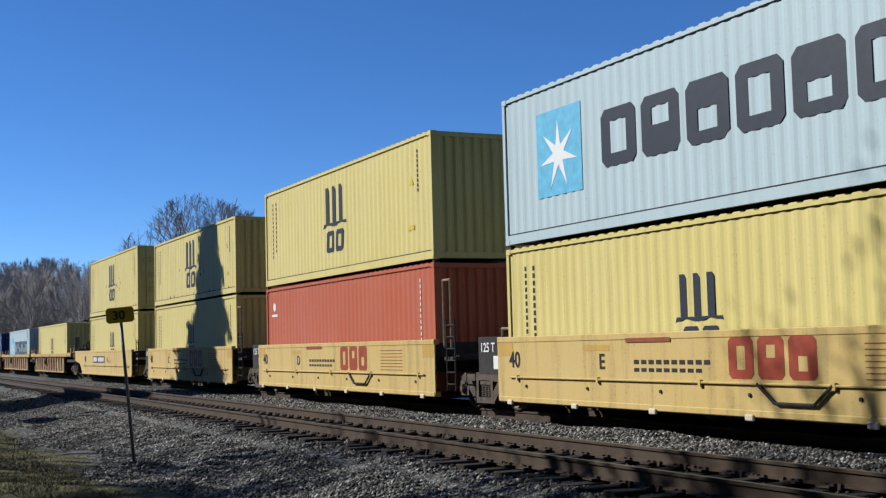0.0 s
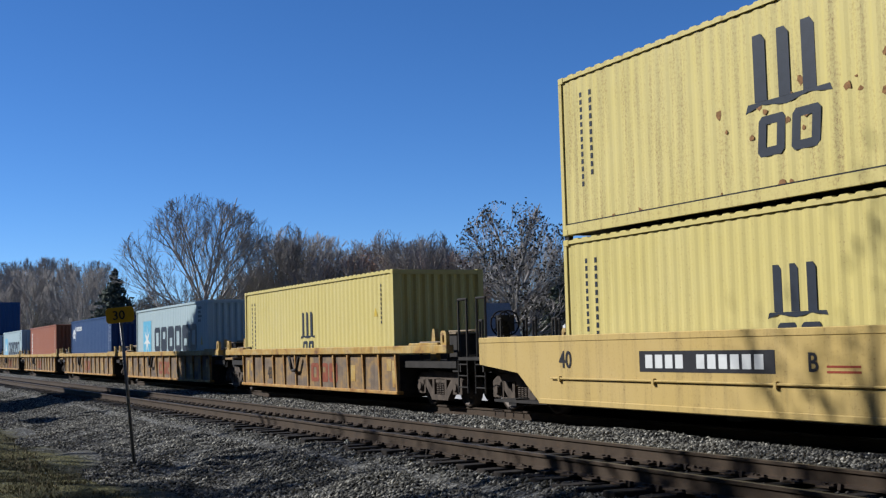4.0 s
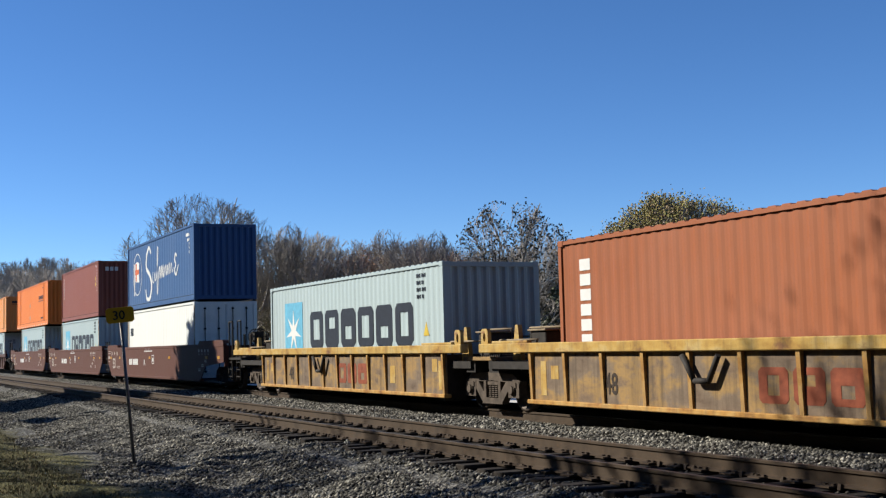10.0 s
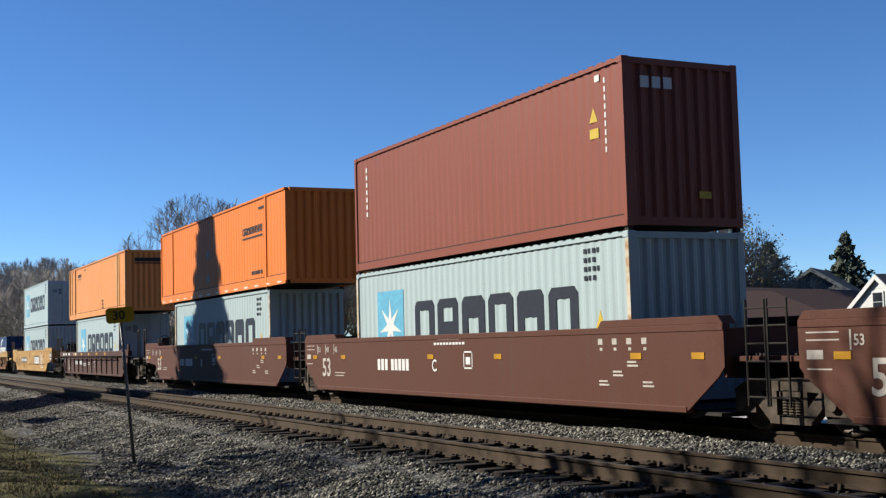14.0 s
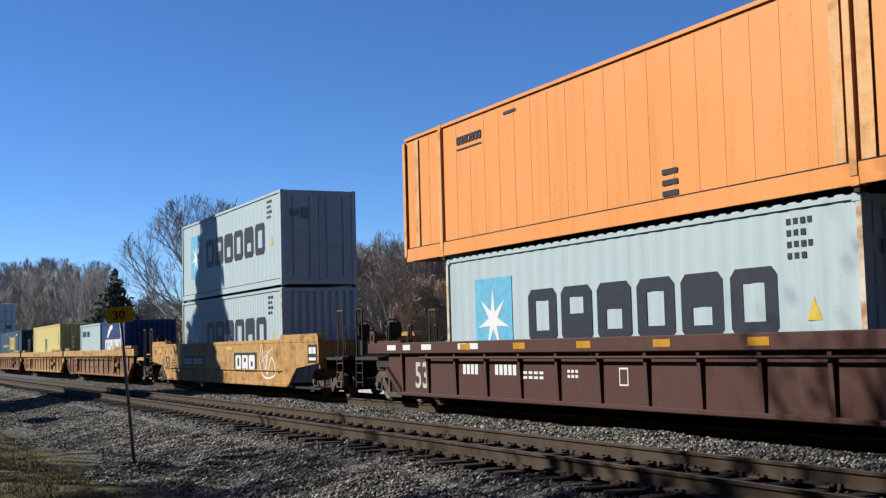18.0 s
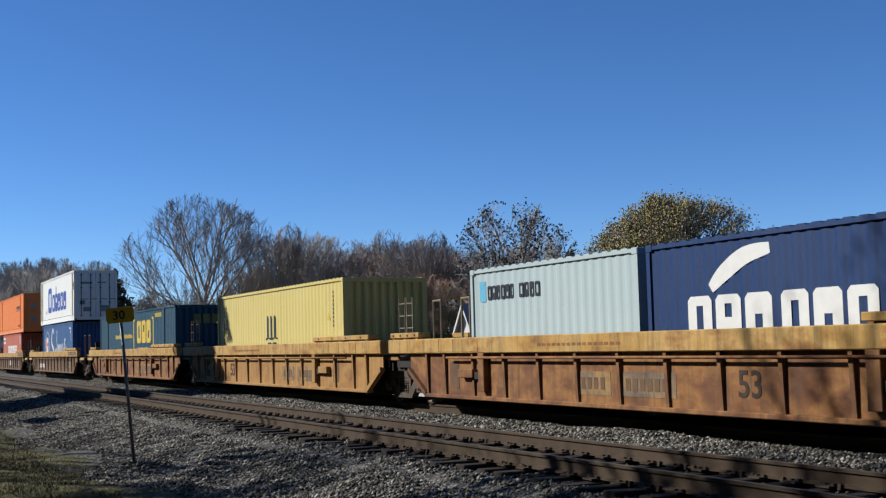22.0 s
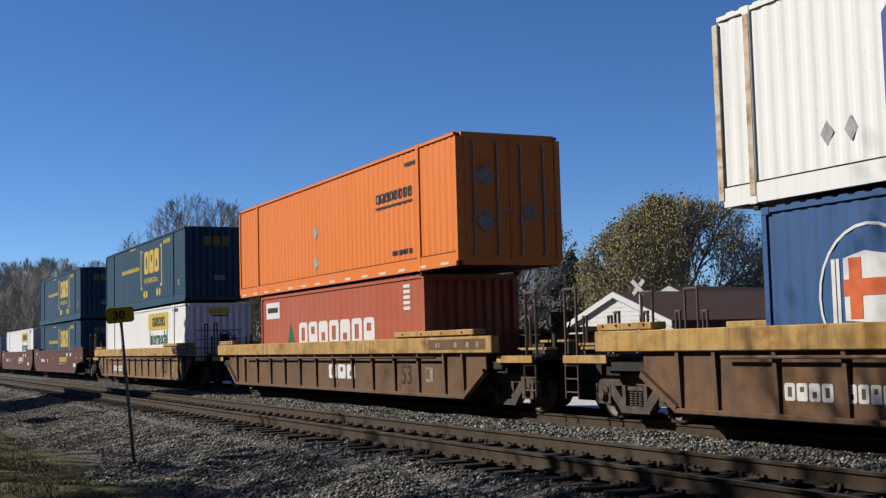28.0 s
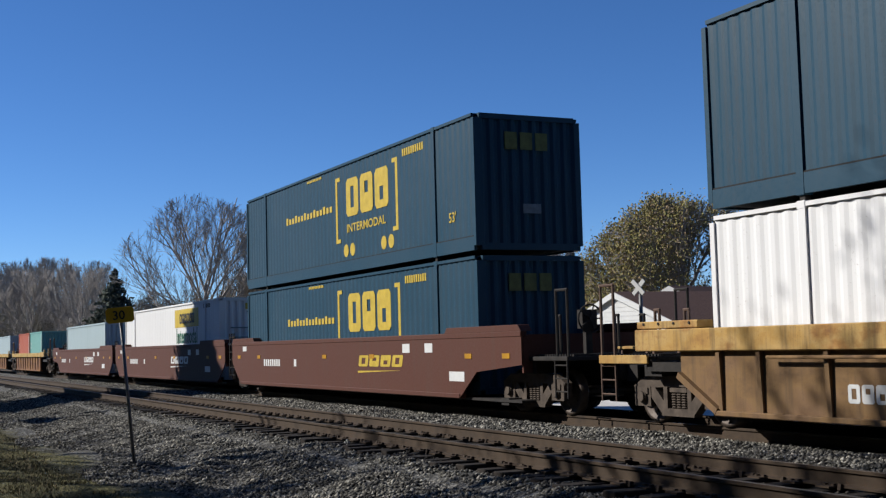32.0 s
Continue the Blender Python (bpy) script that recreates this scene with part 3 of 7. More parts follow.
def art_script(near, L, h, y):
    bars("emblem_ring", ring(1.97, h * 0.54, 0.92, 0.95, 0.04), WHITE_MARK, near, "thin white ring", y)
    fl = [(1.30, 1.37, h * 0.5 - 0.82, h * 0.5 + 0.62), (1.39, 1.45, h * 0.5 - 0.82, h * 0.5 + 0.62), [(1.52, h * .5 + .1), (2.3, h * .5 + .05), (2.35, h * .5 + .62), (1.9, h * .5 + .70), (1.52, h * .5 + .62)], [(1.52, h * .5 - .2), (2.35, h * .5 - .25), (2.3, h * .5 + .05), (1.52, h * .5 + .1)]]
    bars("emblem_flag", fl, WHITE_MARK, near, "white flag and mast", y)
    bars("flag_stripe", [[(1.62, h * .5 - .18), (1.84, h * .5 - .18), (1.84, h * .5 + .12), (2.3, h * .5 + .12), (2.3, h * .5 + .34), (1.84, h * .5 + .34), (1.84, h * .5 + .62), (1.62, h * .5 + .62), (1.62, h * .5 + .34), (1.52, h * .5 + .34), (1.52, h * .5 + .12), (1.62, h * .5 + .12)]], ORANGE_MARK, near, "orange cross", y, 0.009)
    hook = smooth([(4.75, h * 0.80), (4.35, h * 0.90), (3.9, h * 0.78), (3.85, h * 0.6), (4.5, h * 0.48), (4.85, h * 0.32), (4.5, h * 0.14), (3.9, h * 0.14), (3.68, h * 0.28)])
    wave = smooth([(x, h * z) for x, z in ((5.15, 0.52), (5.0, 0.40), (5.25, 0.36), (5.5, 0.50), (5.55, 0.38), (5.85, 0.48), (6.1, 0.80), (5.98, 0.84), (5.92, 0.60), (5.9, 0.20), (6.02, 0.24), (6.15, 0.44), (6.4, 0.56), (6.45, 0.40), (6.7, 0.57), (6.78, 0.40), (7.0, 0.57), (7.1, 0.40), (7.4, 0.56), (7.55, 0.42), (7.75, 0.56), (7.85, 0.42), (8.1, 0.58), (8.2, 0.42), (8.45, 0.57), (8.6, 0.44), (8.8, 0.50))])
    curl = smooth([(9.40, h * 0.64), (9.20, h * 0.68), (9.04, h * 0.60), (9.20, h * 0.53), (9.02, h * 0.45), (9.28, h * 0.39), (9.65, h * 0.52)])
    stroke("brush_hook", hook, 0.10, WHITE_MARK, near, "white brush stroke", y)
    stroke("brush_wave", wave, 0.042, WHITE_MARK, near, "white wavy brush stroke", y, 0.003)
    stroke("brush_curl", curl, 0.06, WHITE_MARK, near, "white brush stroke", y, 0.008)
    bars("code_marks", [(10.9, 11.3, h * 0.86, h * 0.9), (11.1, 11.3, h * 0.79, h * 0.83)] + code_column(11.35, h * 0.62, h * 0.9, 5, 0.07), WHITE_MARK, near, "", y)


def art_words(mat, groups, extra=()):
    def put(near, L, h, y):
        for x0, x1, z0, z1, n in groups:
            word(blocks(x0 * L, x1 * L, z0 * h, z1 * h, n), mat, near, "plain painted block", y)
        for name, r, m2, lab, proud in extra:
            bars(name, [tuple((v * L, v * L, v * h, v * h)[i] for i, v in enumerate(q)) if not isinstance(q[0], tuple) else [(a * L, c * h) for a, c in q] for q in r], m2, near, lab, y, proud)
    return put


def art_bracket(near, L, h, y):
    x0, x1 = 8.05, 12.15
    for x, d in ((x0, 1), (x1, -1)):
        bars("bracket", [[(x, h * 0.28), (x + d * 0.32, h * 0.28), (x + d * 0.32, h * 0.315), (x + d * 0.13, h * 0.315), (x + d * 0.13, h * 0.845), (x + d * 0.32, h * 0.845), (x + d * 0.32, h * 0.88), (x, h * 0.88)]], YELLOW_MARK, near, "yellow square bracket", y)
    for x in (8.75, 9.2, 11.25, 11.7):
        bars("dot", ring(x, h * 0.20, 0.17, 0.17, 0.169, 14), YELLOW_MARK, near, "round yellow dot", y)
    word(blocks(8.75, 11.65, h * 0.50, h * 0.84, 3, 0.36), YELLOW_MARK, near, "broad yellow block", y)
    lettering("INTERMODAL", 0.3, YELLOW_MARK, near, 8.82, y, h * 0.36, sx=1.38)
    bars("slogan_bars", [(3.95 + i * 0.26, 3.95 + i * 0.26 + 0.17, h * 0.585, h * 0.64 + 0.05 * (i % 3 == 0)) for i in range(15)], YELLOW_MARK, near, "", y)
    bars("code_marks", [(12.45 + i * 0.12, 12.45 + i * 0.12 + 0.08, h * 0.865, h * 0.925) for i in range(10)] + [(L * 0.36 + i * 0.12, L * 0.36 + i * 0.12 + 0.08, h * 0.93, h * 0.955) for i in range(10)], YELLOW_MARK, near, "", y)
    lettering("53'", 0.3, YELLOW_MARK, near, 14.85, y, h * 0.24)


def art_plain(near, L, h, y):
    bars("code_marks", code_column(0.7, h * 0.45, h * 0.9, 7) + code_column(L - 0.62, h * 0.45, h * 0.92, 9, 0.045), WHITE_MARK, near, "", y)
    bars("warning_sign", [[(L - 1.1, h * 0.66), (L - 0.84, h * 0.66), (L - 0.97, h * 0.75)]], YELLOW_MARK, near, "yellow warning triangle", y)
    bars("warning_label", [(L - 1.1, L - 0.82, h * 0.56, h * 0.62)], YELLOW_MARK, near, "yellow label", y)
    bars("code_marks", [(L - 0.9, L - 0.75, h * 0.9, h * 0.94)], WHITE_MARK, near, "", y)


def art_horse(near, L, h, y):
    word(blocks(1.62, 3.45, h * 0.80, h * 0.88, 6), WHITE_MARK, near, "small white block", y)
    stroke("emblem_coil", [(0.86 + 0.30 * (1 - 0.62 * i / 30) * math.cos(radians(20 + i * 17)), h * 0.735 + 0.26 * (1 - 0.62 * i / 30) * math.sin(radians(20 + i * 17))) for i in range(31)], 0.075, WHITE_MARK, near, "white coiled emblem", y)
    bars("emblem_body", [[(1.0, h * 0.66), (1.18, h * 0.68), (1.30, h * 0.78), (1.36, h * 0.86), (1.28, h * 0.90), (1.20, h * 0.85), (1.10, h * 0.80)]], WHITE_MARK, near, "white pointed shape", y, 0.006)
    stroke("emblem_limb", smooth([(1.22, h * 0.74), (1.42, h * 0.77), (1.52, h * 0.72)]), 0.03, WHITE_MARK, near, "white stroke", y, 0.005)
    stroke("emblem_limb", smooth([(1.16, h * 0.70), (1.34, h * 0.68), (1.36, h * 0.60)]), 0.03, WHITE_MARK, near, "white stroke", y, 0.005)
    bars("emblem_tail", [[(0.36, h * 0.70), (0.60, h * 0.73), (0.58, h * 0.79)]], WHITE_MARK, near, "white pointed shape", y, 0.007)
    bars("code_marks", code_column(11.35, h * 0.15, h * 0.9, 17, 0.04) + code_column(11.68, h * 0.55, h * 0.9, 5, 0.06), WHITE_MARK, near, "", y)


art_column = art_words(WHITE_MARK, [], [("lettering", [(0.055, 0.083, 0.34 + 0.092 * i, 0.41 + 0.092 * i) for i in range(6)], WHITE_MARK, "column of plain white blocks", 0.004), ("code_marks", [(0.93, 0.934, 0.2 + 0.05 * i, 0.235 + 0.05 * i) for i in range(14)], WHITE_MARK, "", 0.004)])
art_tall = art_words(BLUE_MARK, [(0.232, 0.352, 0.25, 0.80, 1), (0.362, 0.772, 0.26, 0.64, 5)], [("ascenders", [(0.47, 0.49, 0.64, 0.80)], BLUE_MARK, "", 0.004), ("seal", [[(0.196, 0.21), (0.205, 0.27), (0.196, 0.33), (0.187, 0.27)], [(0.164, 0.21), (0.173, 0.27), (0.164, 0.33), (0.155, 0.27)]], plain("grey_seal_paint", (0.42, 0.43, 0.44), 0.6), "", 0.004)])
art_fleet = art_words(WHITE_MARK, [(0.283, 0.757, 0.40, 0.66, 7)], [("emblem", [[(0.20, 0.40), (0.26, 0.42), (0.225, 0.66)]], GREEN_MARK, "green leaf shape", 0.004), ("label_plate", [(0.037, 0.143, 0.73, 0.92)], WHITE_MARK, "white plate", 0.004), ("plate_bars", [(0.05, 0.13, 0.80, 0.86)], BLACK_MARK, "", 0.009), ("code_marks", [(0.90, 0.93, 0.9 - 0.05 * i, 0.93 - 0.05 * i) for i in range(5)], WHITE_MARK, "", 0.004)])
art_hauler = art_words(BLACK_MARK, [(0.17, 0.24, 0.80, 0.86, 7)], [("stripe", [(0.17, 0.24, 0.76, 0.77)], BLACK_MARK, "", 0.004), ("code_marks", [(0.30, 0.33, 0.9, 0.92), (0.62, 0.645, 0.12, 0.15), (0.62, 0.645, 0.18, 0.21), (0.62, 0.645, 0.24, 0.27)], BLACK_MARK, "", 0.004)])
art_hauler_corr = art_words(BLACK_MARK, [(0.72, 0.855, 0.62, 0.70, 8)], [("stripe", [(0.72, 0.855, 0.57, 0.59)], BLACK_MARK, "", 0.004), ("placards", [[(0.45, 0.46), (0.465, 0.53), (0.45, 0.60), (0.435, 0.53)], [(0.45, 0.16), (0.465, 0.23), (0.45, 0.30), (0.435, 0.23)]], plain("faded_placard", (0.45, 0.42, 0.33), 0.6), "grey diamond placard", 0.004), ("code_marks", [(0.78 + 0.012 * i, 0.789 + 0.012 * i, 0.16, 0.20) for i in range(6)] + [(0.83, 0.87, 0.86, 0.89)], BLACK_MARK, "", 0.004)])


def art_sign(near, L, h, y):
    bars("sign_field", [(9.54, 13.19, h * 0.68, h * 0.92)], YELLOW_MARK, near, "bright yellow painted field", y)
    word(blocks(10.3, 12.6, h * 0.73, h * 0.86, 6, 0.32), BLACK_MARK, near, "black painted block", y, 0.009)
    lettering("Intermodal", 0.82, GREEN_MARK, near, 9.76, y, h * 0.47, "dark green word", sx=0.90)
    bars("code_marks", [(L * 0.86 + 0.14 * i, L * 0.86 + 0.14 * i + 0.09, h * 0.9, h * 0.95) for i in range(7)], BLACK_MARK, near, "", y)


def art_swoosh(near, L, h, y):
    stroke("emblem", smooth([(1.6, h * 0.70), (1.9, h * 0.78), (2.4, h * 0.87), (2.95, h * 0.90)]), 0.14, WHITE_MARK, near, "white sweeping stroke", y)
    word(blocks(0.98, 3.0, h * 0.40, h * 0.66, 3, 0.36) + blocks(3.1, 5.0, h * 0.40, h * 0.66, 3, 0.36), WHITE_MARK, near, "bold white block", y)
    bars("code_marks", code_column(5.2, h * 0.3, h * 0.85, 8, 0.07), WHITE_MARK, near, "", y)


art_small = art_words(NAVY_MARK, [(0.115, 0.30, 0.75, 0.86, 6), (0.33, 0.465, 0.75, 0.86, 4)], [("emblem", [(0.06, 0.105, 0.74, 0.90)], SKY_MARK, "light blue square", 0.004)])
art_code = art_words(NAVY_MARK, [(0.035, 0.085, 0.62, 0.74, 4)])
art_lines = art_words(NAVY_MARK, [(0.35, 0.75, 0.25, 0.45, 6)])
art_teu = art_words(WHITE_MARK, [], [("code_marks", [(0.05, 0.08, 0.66, 0.72), (0.05, 0.08, 0.56, 0.62), (0.90, 0.92, 0.4, 0.92)], WHITE_MARK, "", 0.004)])


def art_red(near, L, h, y):
    bars("emblem", ring(0.72, h * 0.80, 0.13, 0.13, 0.129, 12) + [(0.48, 0.98, h * 0.70, h * 0.725)], WHITE_MARK, near, "small white emblem", y)
    bars("code_marks", code_column(11.35, h * 0.2, h * 0.9, 15, 0.05), WHITE_MARK, near, "", y)


Z0 = 0.30
Z1 = Z0 + HC + 0.08
Y_LBL = "yellow steel container with dark blue emblem"
G_LBL = "pale grey container with star emblem"
G = "containers on the train"
# s, level, length, height, colour, label, marks, wall style, ends
LOADS = [
    (172.93, Z1, F40, HC, "grey", G_LBL + ", stacked on a yellow one", art_star, "corr", ("door", "front")),
    (172.93, Z0, F40, HC, "yellow", Y_LBL + ", in a yellow well car", art_two_small, "corr", ("door", "front")),
    (157.40, Z1, F40, HC, "yellow", Y_LBL + ", stacked on a red one", art_two, "corr", ("door", "front")),
    (157.40, Z0, F40, HC, "red", "red corrugated container with small white marks in a well car", art_red, "corr", ("door", "front")),
    (141.90, Z1, F40, STD, "yellowworn", Y_LBL + ", streaked with rust", art_two, "corr", ("door", "front")),
    (141.90, Z0, F40, HC, "yellow", Y_LBL + ", under another yellow one", art_two_small, "corr", ("door", "front")),
    (126.30, Z1, F40, HC, "yellowworn", Y_LBL + ", scuffed and rust-streaked on top", art_two, "corr", ("front", "door")),
    (126.30, Z0, F40, HC, "yellow", Y_LBL + ", under another yellow one", art_two_small, "corr", ("door", "front")),
    (106.30, Z0, F40, HC, "yellow", Y_LBL + ", in a ribbed car", art_two_small, "corr", ("door", "front")),
    (89.40, Z0, F40, HC, "grey", G_LBL + ", alone in a ribbed well car", art_star, "corr", ("front", "front")),
    (71.25, Z0, F40, HC, "navy", "navy blue container with a white leaping emblem and small white blocks", art_horse, "fine", ("door", "front")),
    (53.27, Z0, F40, HC, "rust", "russet container with a column of white blocks", art_column, "corr", ("door", "front")),
    (36.20, Z0, F40, HC, "grey", G_LBL + ", alone in a rusty well car", art_star, "corr", ("door", "front")),
    (14.72, Z1, F40, HC, "blue", "mid blue container with white brush strokes and a ringed flag", art_script, "fine", ("door", "front")),
    (14.72, Z0, F40, HC, "white", "off-white corrugated container with rusty edges under a blue one", art_code, "corr", ("front", "door")),
    (-5.02, Z1, F40, HC, "maroon", "maroon corrugated container stacked on a pale grey one", art_plain, "corr", ("door", "front")),
    (-5.02, Z0, F40, HC, "grey", G_LBL + ", under a maroon one", art_star, "corr", ("door", "front")),
    (-26.55, Z1, F53, HC, "orange", "long orange corrugated container overhanging the pale grey one below", art_hauler_corr, "deep", ("door", "front")),
    (-24.45, Z0, F40, HC, "grey", G_LBL + ", under a long orange one", art_star, "corr", ("door", "front")),
    (-50.02, Z1, F53, HC, "paleorange", "long faded orange container with flat panels and pale posts", art_hauler, "post", ("door", "front")),
    (-48.02, Z0, F40, HC, "grey", G_LBL + ", under a faded orange one", art_star, "fine", ("front", "door")),
    (-71.50, Z1, F40, HC, "grey", G_LBL + ", smooth-sided, on another of its kind", art_star, "fine", ("front", "door")),
    (-71.50, Z0, F40, HC, "grey", G_LBL + ", under another of its kind", art_star, "corr", ("door", "front")),
    (-88.75, Z0, F20, STD, "navy", "short navy container with a white sweeping stroke and bold blocks", art_swoosh, "corr", ("door", "front")),
    (-95.05, Z0, F20, STD, "grey", "short pale grey container with small dark blocks", art_small, "corr", ("door", "front")),
    (-114.60, Z0, F40, HC, "yellow", Y_LBL + ", in a rusty car", art_two_small, "corr", ("door", "front")),
    (-136.70, Z0, F53, HC, "teal", "long dark teal container with yellow brackets and blocks, alone", art_bracket, "corr", ("door", "front")),
    (-158.95, Z1, F45, HC, "white", "long white container with rusty posts and tall blue blocks", art_tall, "corr", ("front", "door")),
    (-158.05, Z0, F40, HC, "blue", "mid blue container with white brush strokes under a white one", art_script, "corr", ("door", "front")),
    (-183.72, Z0 + STD + 0.14, F53, HC, "orange", "long orange corrugated container overhanging a red one", art_hauler_corr, "deep", ("front", "door")),
    (-181.68, Z0 + 0.08, F40, STD, "red", "red container with broad white blocks and a green leaf shape", art_fleet, "fine", ("door", "front")),
    (-207.20, Z1, F53, HC, "teal", "long dark teal container with yellow brackets, on a white one", art_bracket, "corr", ("door", "front")),
    (-207.20, Z0, F53, HC, "clean", "long clean white container with a yellow sign field", art_sign, "deep", ("door", "front")),
    (-230.95, Z1 + 0.01, F53, HC, "teal", "long dark teal container with yellow brackets, on another teal one", art_bracket, "corr", ("door", "front")),
    (-230.95, Z0, F53, HC, "teal", "long dark teal container in an oxide brown well car", art_bracket, "corr", ("door", "front")),
    (-250.50, Z0, F53, HC, "clean", "long white container with a yellow sign field, alone", art_sign, "deep", ("door", "front")),
    (-268.20, Z0, F40, STD, "grey", "pale grey container with a row of dark blocks, far back", art_lines, "corr", ("door", "front")),
    (-284.80, Z0, F20, STD, "aqua", "short pale green container beside a red one", art_teu, "corr", ("door", "front")),
    (-291.20, Z0, F20, STD, "red", "short red container beside a pale green one", art_teu, "corr", ("door", "front")),
    (-309.00, Z0, F40, STD, "grey", "pale grey container far back on the train", art_lines, "corr", ("door", "front")),
]
BOX_RUST = worn("rust_streaked_post", [(0.34, 0.15, 0.06), (0.50, 0.30, 0.16), (0.70, 0.58, 0.42), (0.78, 0.72, 0.60), (0.42, 0.20, 0.09)], 1.6, 0.7, 0.3)
PALE_POST = worn("scuffed_pale_orange", [(0.60, 0.24, 0.07), (0.82, 0.40, 0.13), (0.86, 0.50, 0.22), (0.84, 0.44, 0.16), (0.55, 0.22, 0.07)], 1.3, 0.6, 0.3)
RUST_SCUFF = plain("rusty_scuff", (0.30, 0.15, 0.055), 0.8, 0, 0.4, 20)
DASH_MARK = plain("white_reflective_tape", (0.85, 0.80, 0.70), 0.5, 0, 0.1)
# Navy and teal end marks carry the shade of the end in their colour.
GHOST = {"maroon": WHITE_MARK, "navy": plain("shade_dimmed_stencil", (0.12, 0.14, 0.18), 0.6), "teal": plain("shade_dimmed_yellow", (0.20, 0.21, 0.07), 0.6), "clean": YELLOW_MARK, "paleorange": BLACK_MARK, "orange": plain("grey_placard", (0.35, 0.33, 0.31), 0.6), "white": NAVY_MARK, "grey": plain("grey_end_plate", (0.25, 0.3, 0.34), 0.6)}
for s0, lv, ln, hh, col, lab, art, sty, ends in LOADS:
    box_top = container(s0, lv, ln, hh, col, lab, art, sty, ends, G)
    if (col == "white" and ln < 13) or (col == "grey" and "under a" in lab):
        for px in (0.045, ln - 0.045):
            part("corner_post", box(bmesh.new(), px - 0.05, px + 0.05, -W40 / 2 - 0.006, -W40 / 2 + 0.02, 0.13, hh - 0.13), BOX_RUST, box_top, "rust-streaked post")
    if col == "yellowworn":
        rng_scuff = random.Random(int(s0))
        for k in range(26):
            x, zz = (rng_scuff.gauss(6.6, 0.9), hh * rng_scuff.uniform(0.30, 0.62)) if k < 15 else (rng_scuff.uniform(0.6, ln - 0.6), rng_scuff.choice((0.22, 0.24, hh * rng_scuff.uniform(0.3, 0.8))))
            r = rng_scuff.uniform(0.03, 0.11)
            bars("rust_scuff", [[(x + r * rng_scuff.uniform(0.4, 1.0) * math.cos(a), zz + 0.8 * r * rng_scuff.uniform(0.4, 1.2) * math.sin(a)) for a in [2 * math.pi * q / 8 for q in range(8)]]], RUST_SCUFF, box_top, "rusty scuff", -W40 / 2 + 0.032, 0.003)
    if col == "orange":
        for k in range(14):
            part("reflective_dash", box(bmesh.new(), 0.35 + k * 1.15, 0.75 + k * 1.15, -W53 / 2 - 0.004, -W53 / 2 + 0.004, 0.055, 0.115), DASH_MARK, box_top)
    if col == "paleorange":
        for px in (0.07, 1.98, ln - 1.98, ln - 0.07):
            part("corner_post", box(bmesh.new(), px - 0.065, px + 0.065, -W53 / 2 - 0.014, -W53 / 2 + 0.01, 0.13, hh - 0.13), PALE_POST, box_top, "pale scuffed post")
        for px in (ln - 2.32, 0.62):
            part("scuffed_panel", box(bmesh.new(), px, px + 0.20, -W53 / 2 + 0.012, -W53 / 2 + 0.02, 0.2, hh - 0.12), PALE_POST, box_top, "pale scuffed strip")
        part("scuffed_panel", box(bmesh.new(), ln - 1.85, ln - 1.6, -W53 / 2 + 0.012, -W53 / 2 + 0.02, 0.2, hh - 0.12), PALE_POST, box_top, "pale scuffed panel")
    if col == "maroon":
        for k in range(3):
            end_bars("end_mark", [(-0.85 + 0.24 * k, -0.68 + 0.24 * k, hh - 0.52, hh - 0.32)], GHOST[col], box_top, ln - 0.02, "small white block")
        end_bars("end_label", [(0.3, 0.55, 0.5, 0.62)], YELLOW_MARK, box_top, ln - 0.02, "small yellow label")
    elif col == "navy" and ln > 7:
        for k in range(6):
            end_bars("end_mark", [(-0.75 + 0.25 * k, -0.6 + 0.25 * k, hh - 0.42, hh - 0.28)], GHOST[col], box_top, ln - 0.02, "dim pale block")
    elif col == "teal":
        for k in range(3):
            end_bars("end_mark", [(-0.55 + 0.37 * k, -0.26 + 0.37 * k, hh - 0.75, hh - 0.38)], GHOST[col], box_top, ln - 0.02, "dim yellow block")
        end_bars("end_plate", [(-0.15, 0.28, hh - 2.1, hh - 1.9)], GHOST["grey"], box_top, ln - 0.02, "small grey plate")
    elif col == "clean":
        end_bars("end_sign", [(-0.35, 0.45, hh - 0.42, hh - 0.20)], GHOST[col], box_top, ln - 0.02, "yellow end sign")
        end_bars("end_stripe", [(-0.3, 0.4, hh - 0.52, hh - 0.48)], BLACK_MARK, box_top, ln - 0.02)
        for k in range(5):
            end_bars("end_slat", [(-0.9, 0.9, 0.45 + 0.34 * k, 0.49 + 0.34 * k)], GHOST["grey"], box_top, ln - 0.02)
    elif col == "paleorange":
        end_bars("end_mark", [(-0.85, 0.75, hh - 0.55, hh - 0.38)], GHOST[col], box_top, ln - 0.02, "black bar")
        end_bars("end_stripe", [(-0.85, 0.75, hh - 0.66, hh - 0.61)], GHOST[col], box_top, ln - 0.02)
    elif col == "orange" and ends[1] == "door":
        end_bars("end_plate", [(0.35, 0.62, 1.0, 1.32)], GHOST[col], box_top, ln - 0.01, "small grey plate", 0.03)
        for zz in (0.95, 1.95):
            part("placard", prism(bmesh.new(), [(-0.85, zz), (-0.6, zz - 0.25), (-0.35, zz), (-0.6, zz + 0.25)], "x", ln - 0.012, ln + 0.012), GHOST[col], box_top, "grey diamond placard")
    elif col == "white" and ln > 13:
        for px in (0.055, 0.76, ln - 0.76, ln - 0.055):
            part("corner_post", box(bmesh.new(), px - 0.058, px + 0.058, -W40 / 2 - 0.012, -W40 / 2 + 0.02, 0.12, hh - 0.12), BOX_RUST, box_top, "rust-streaked post")
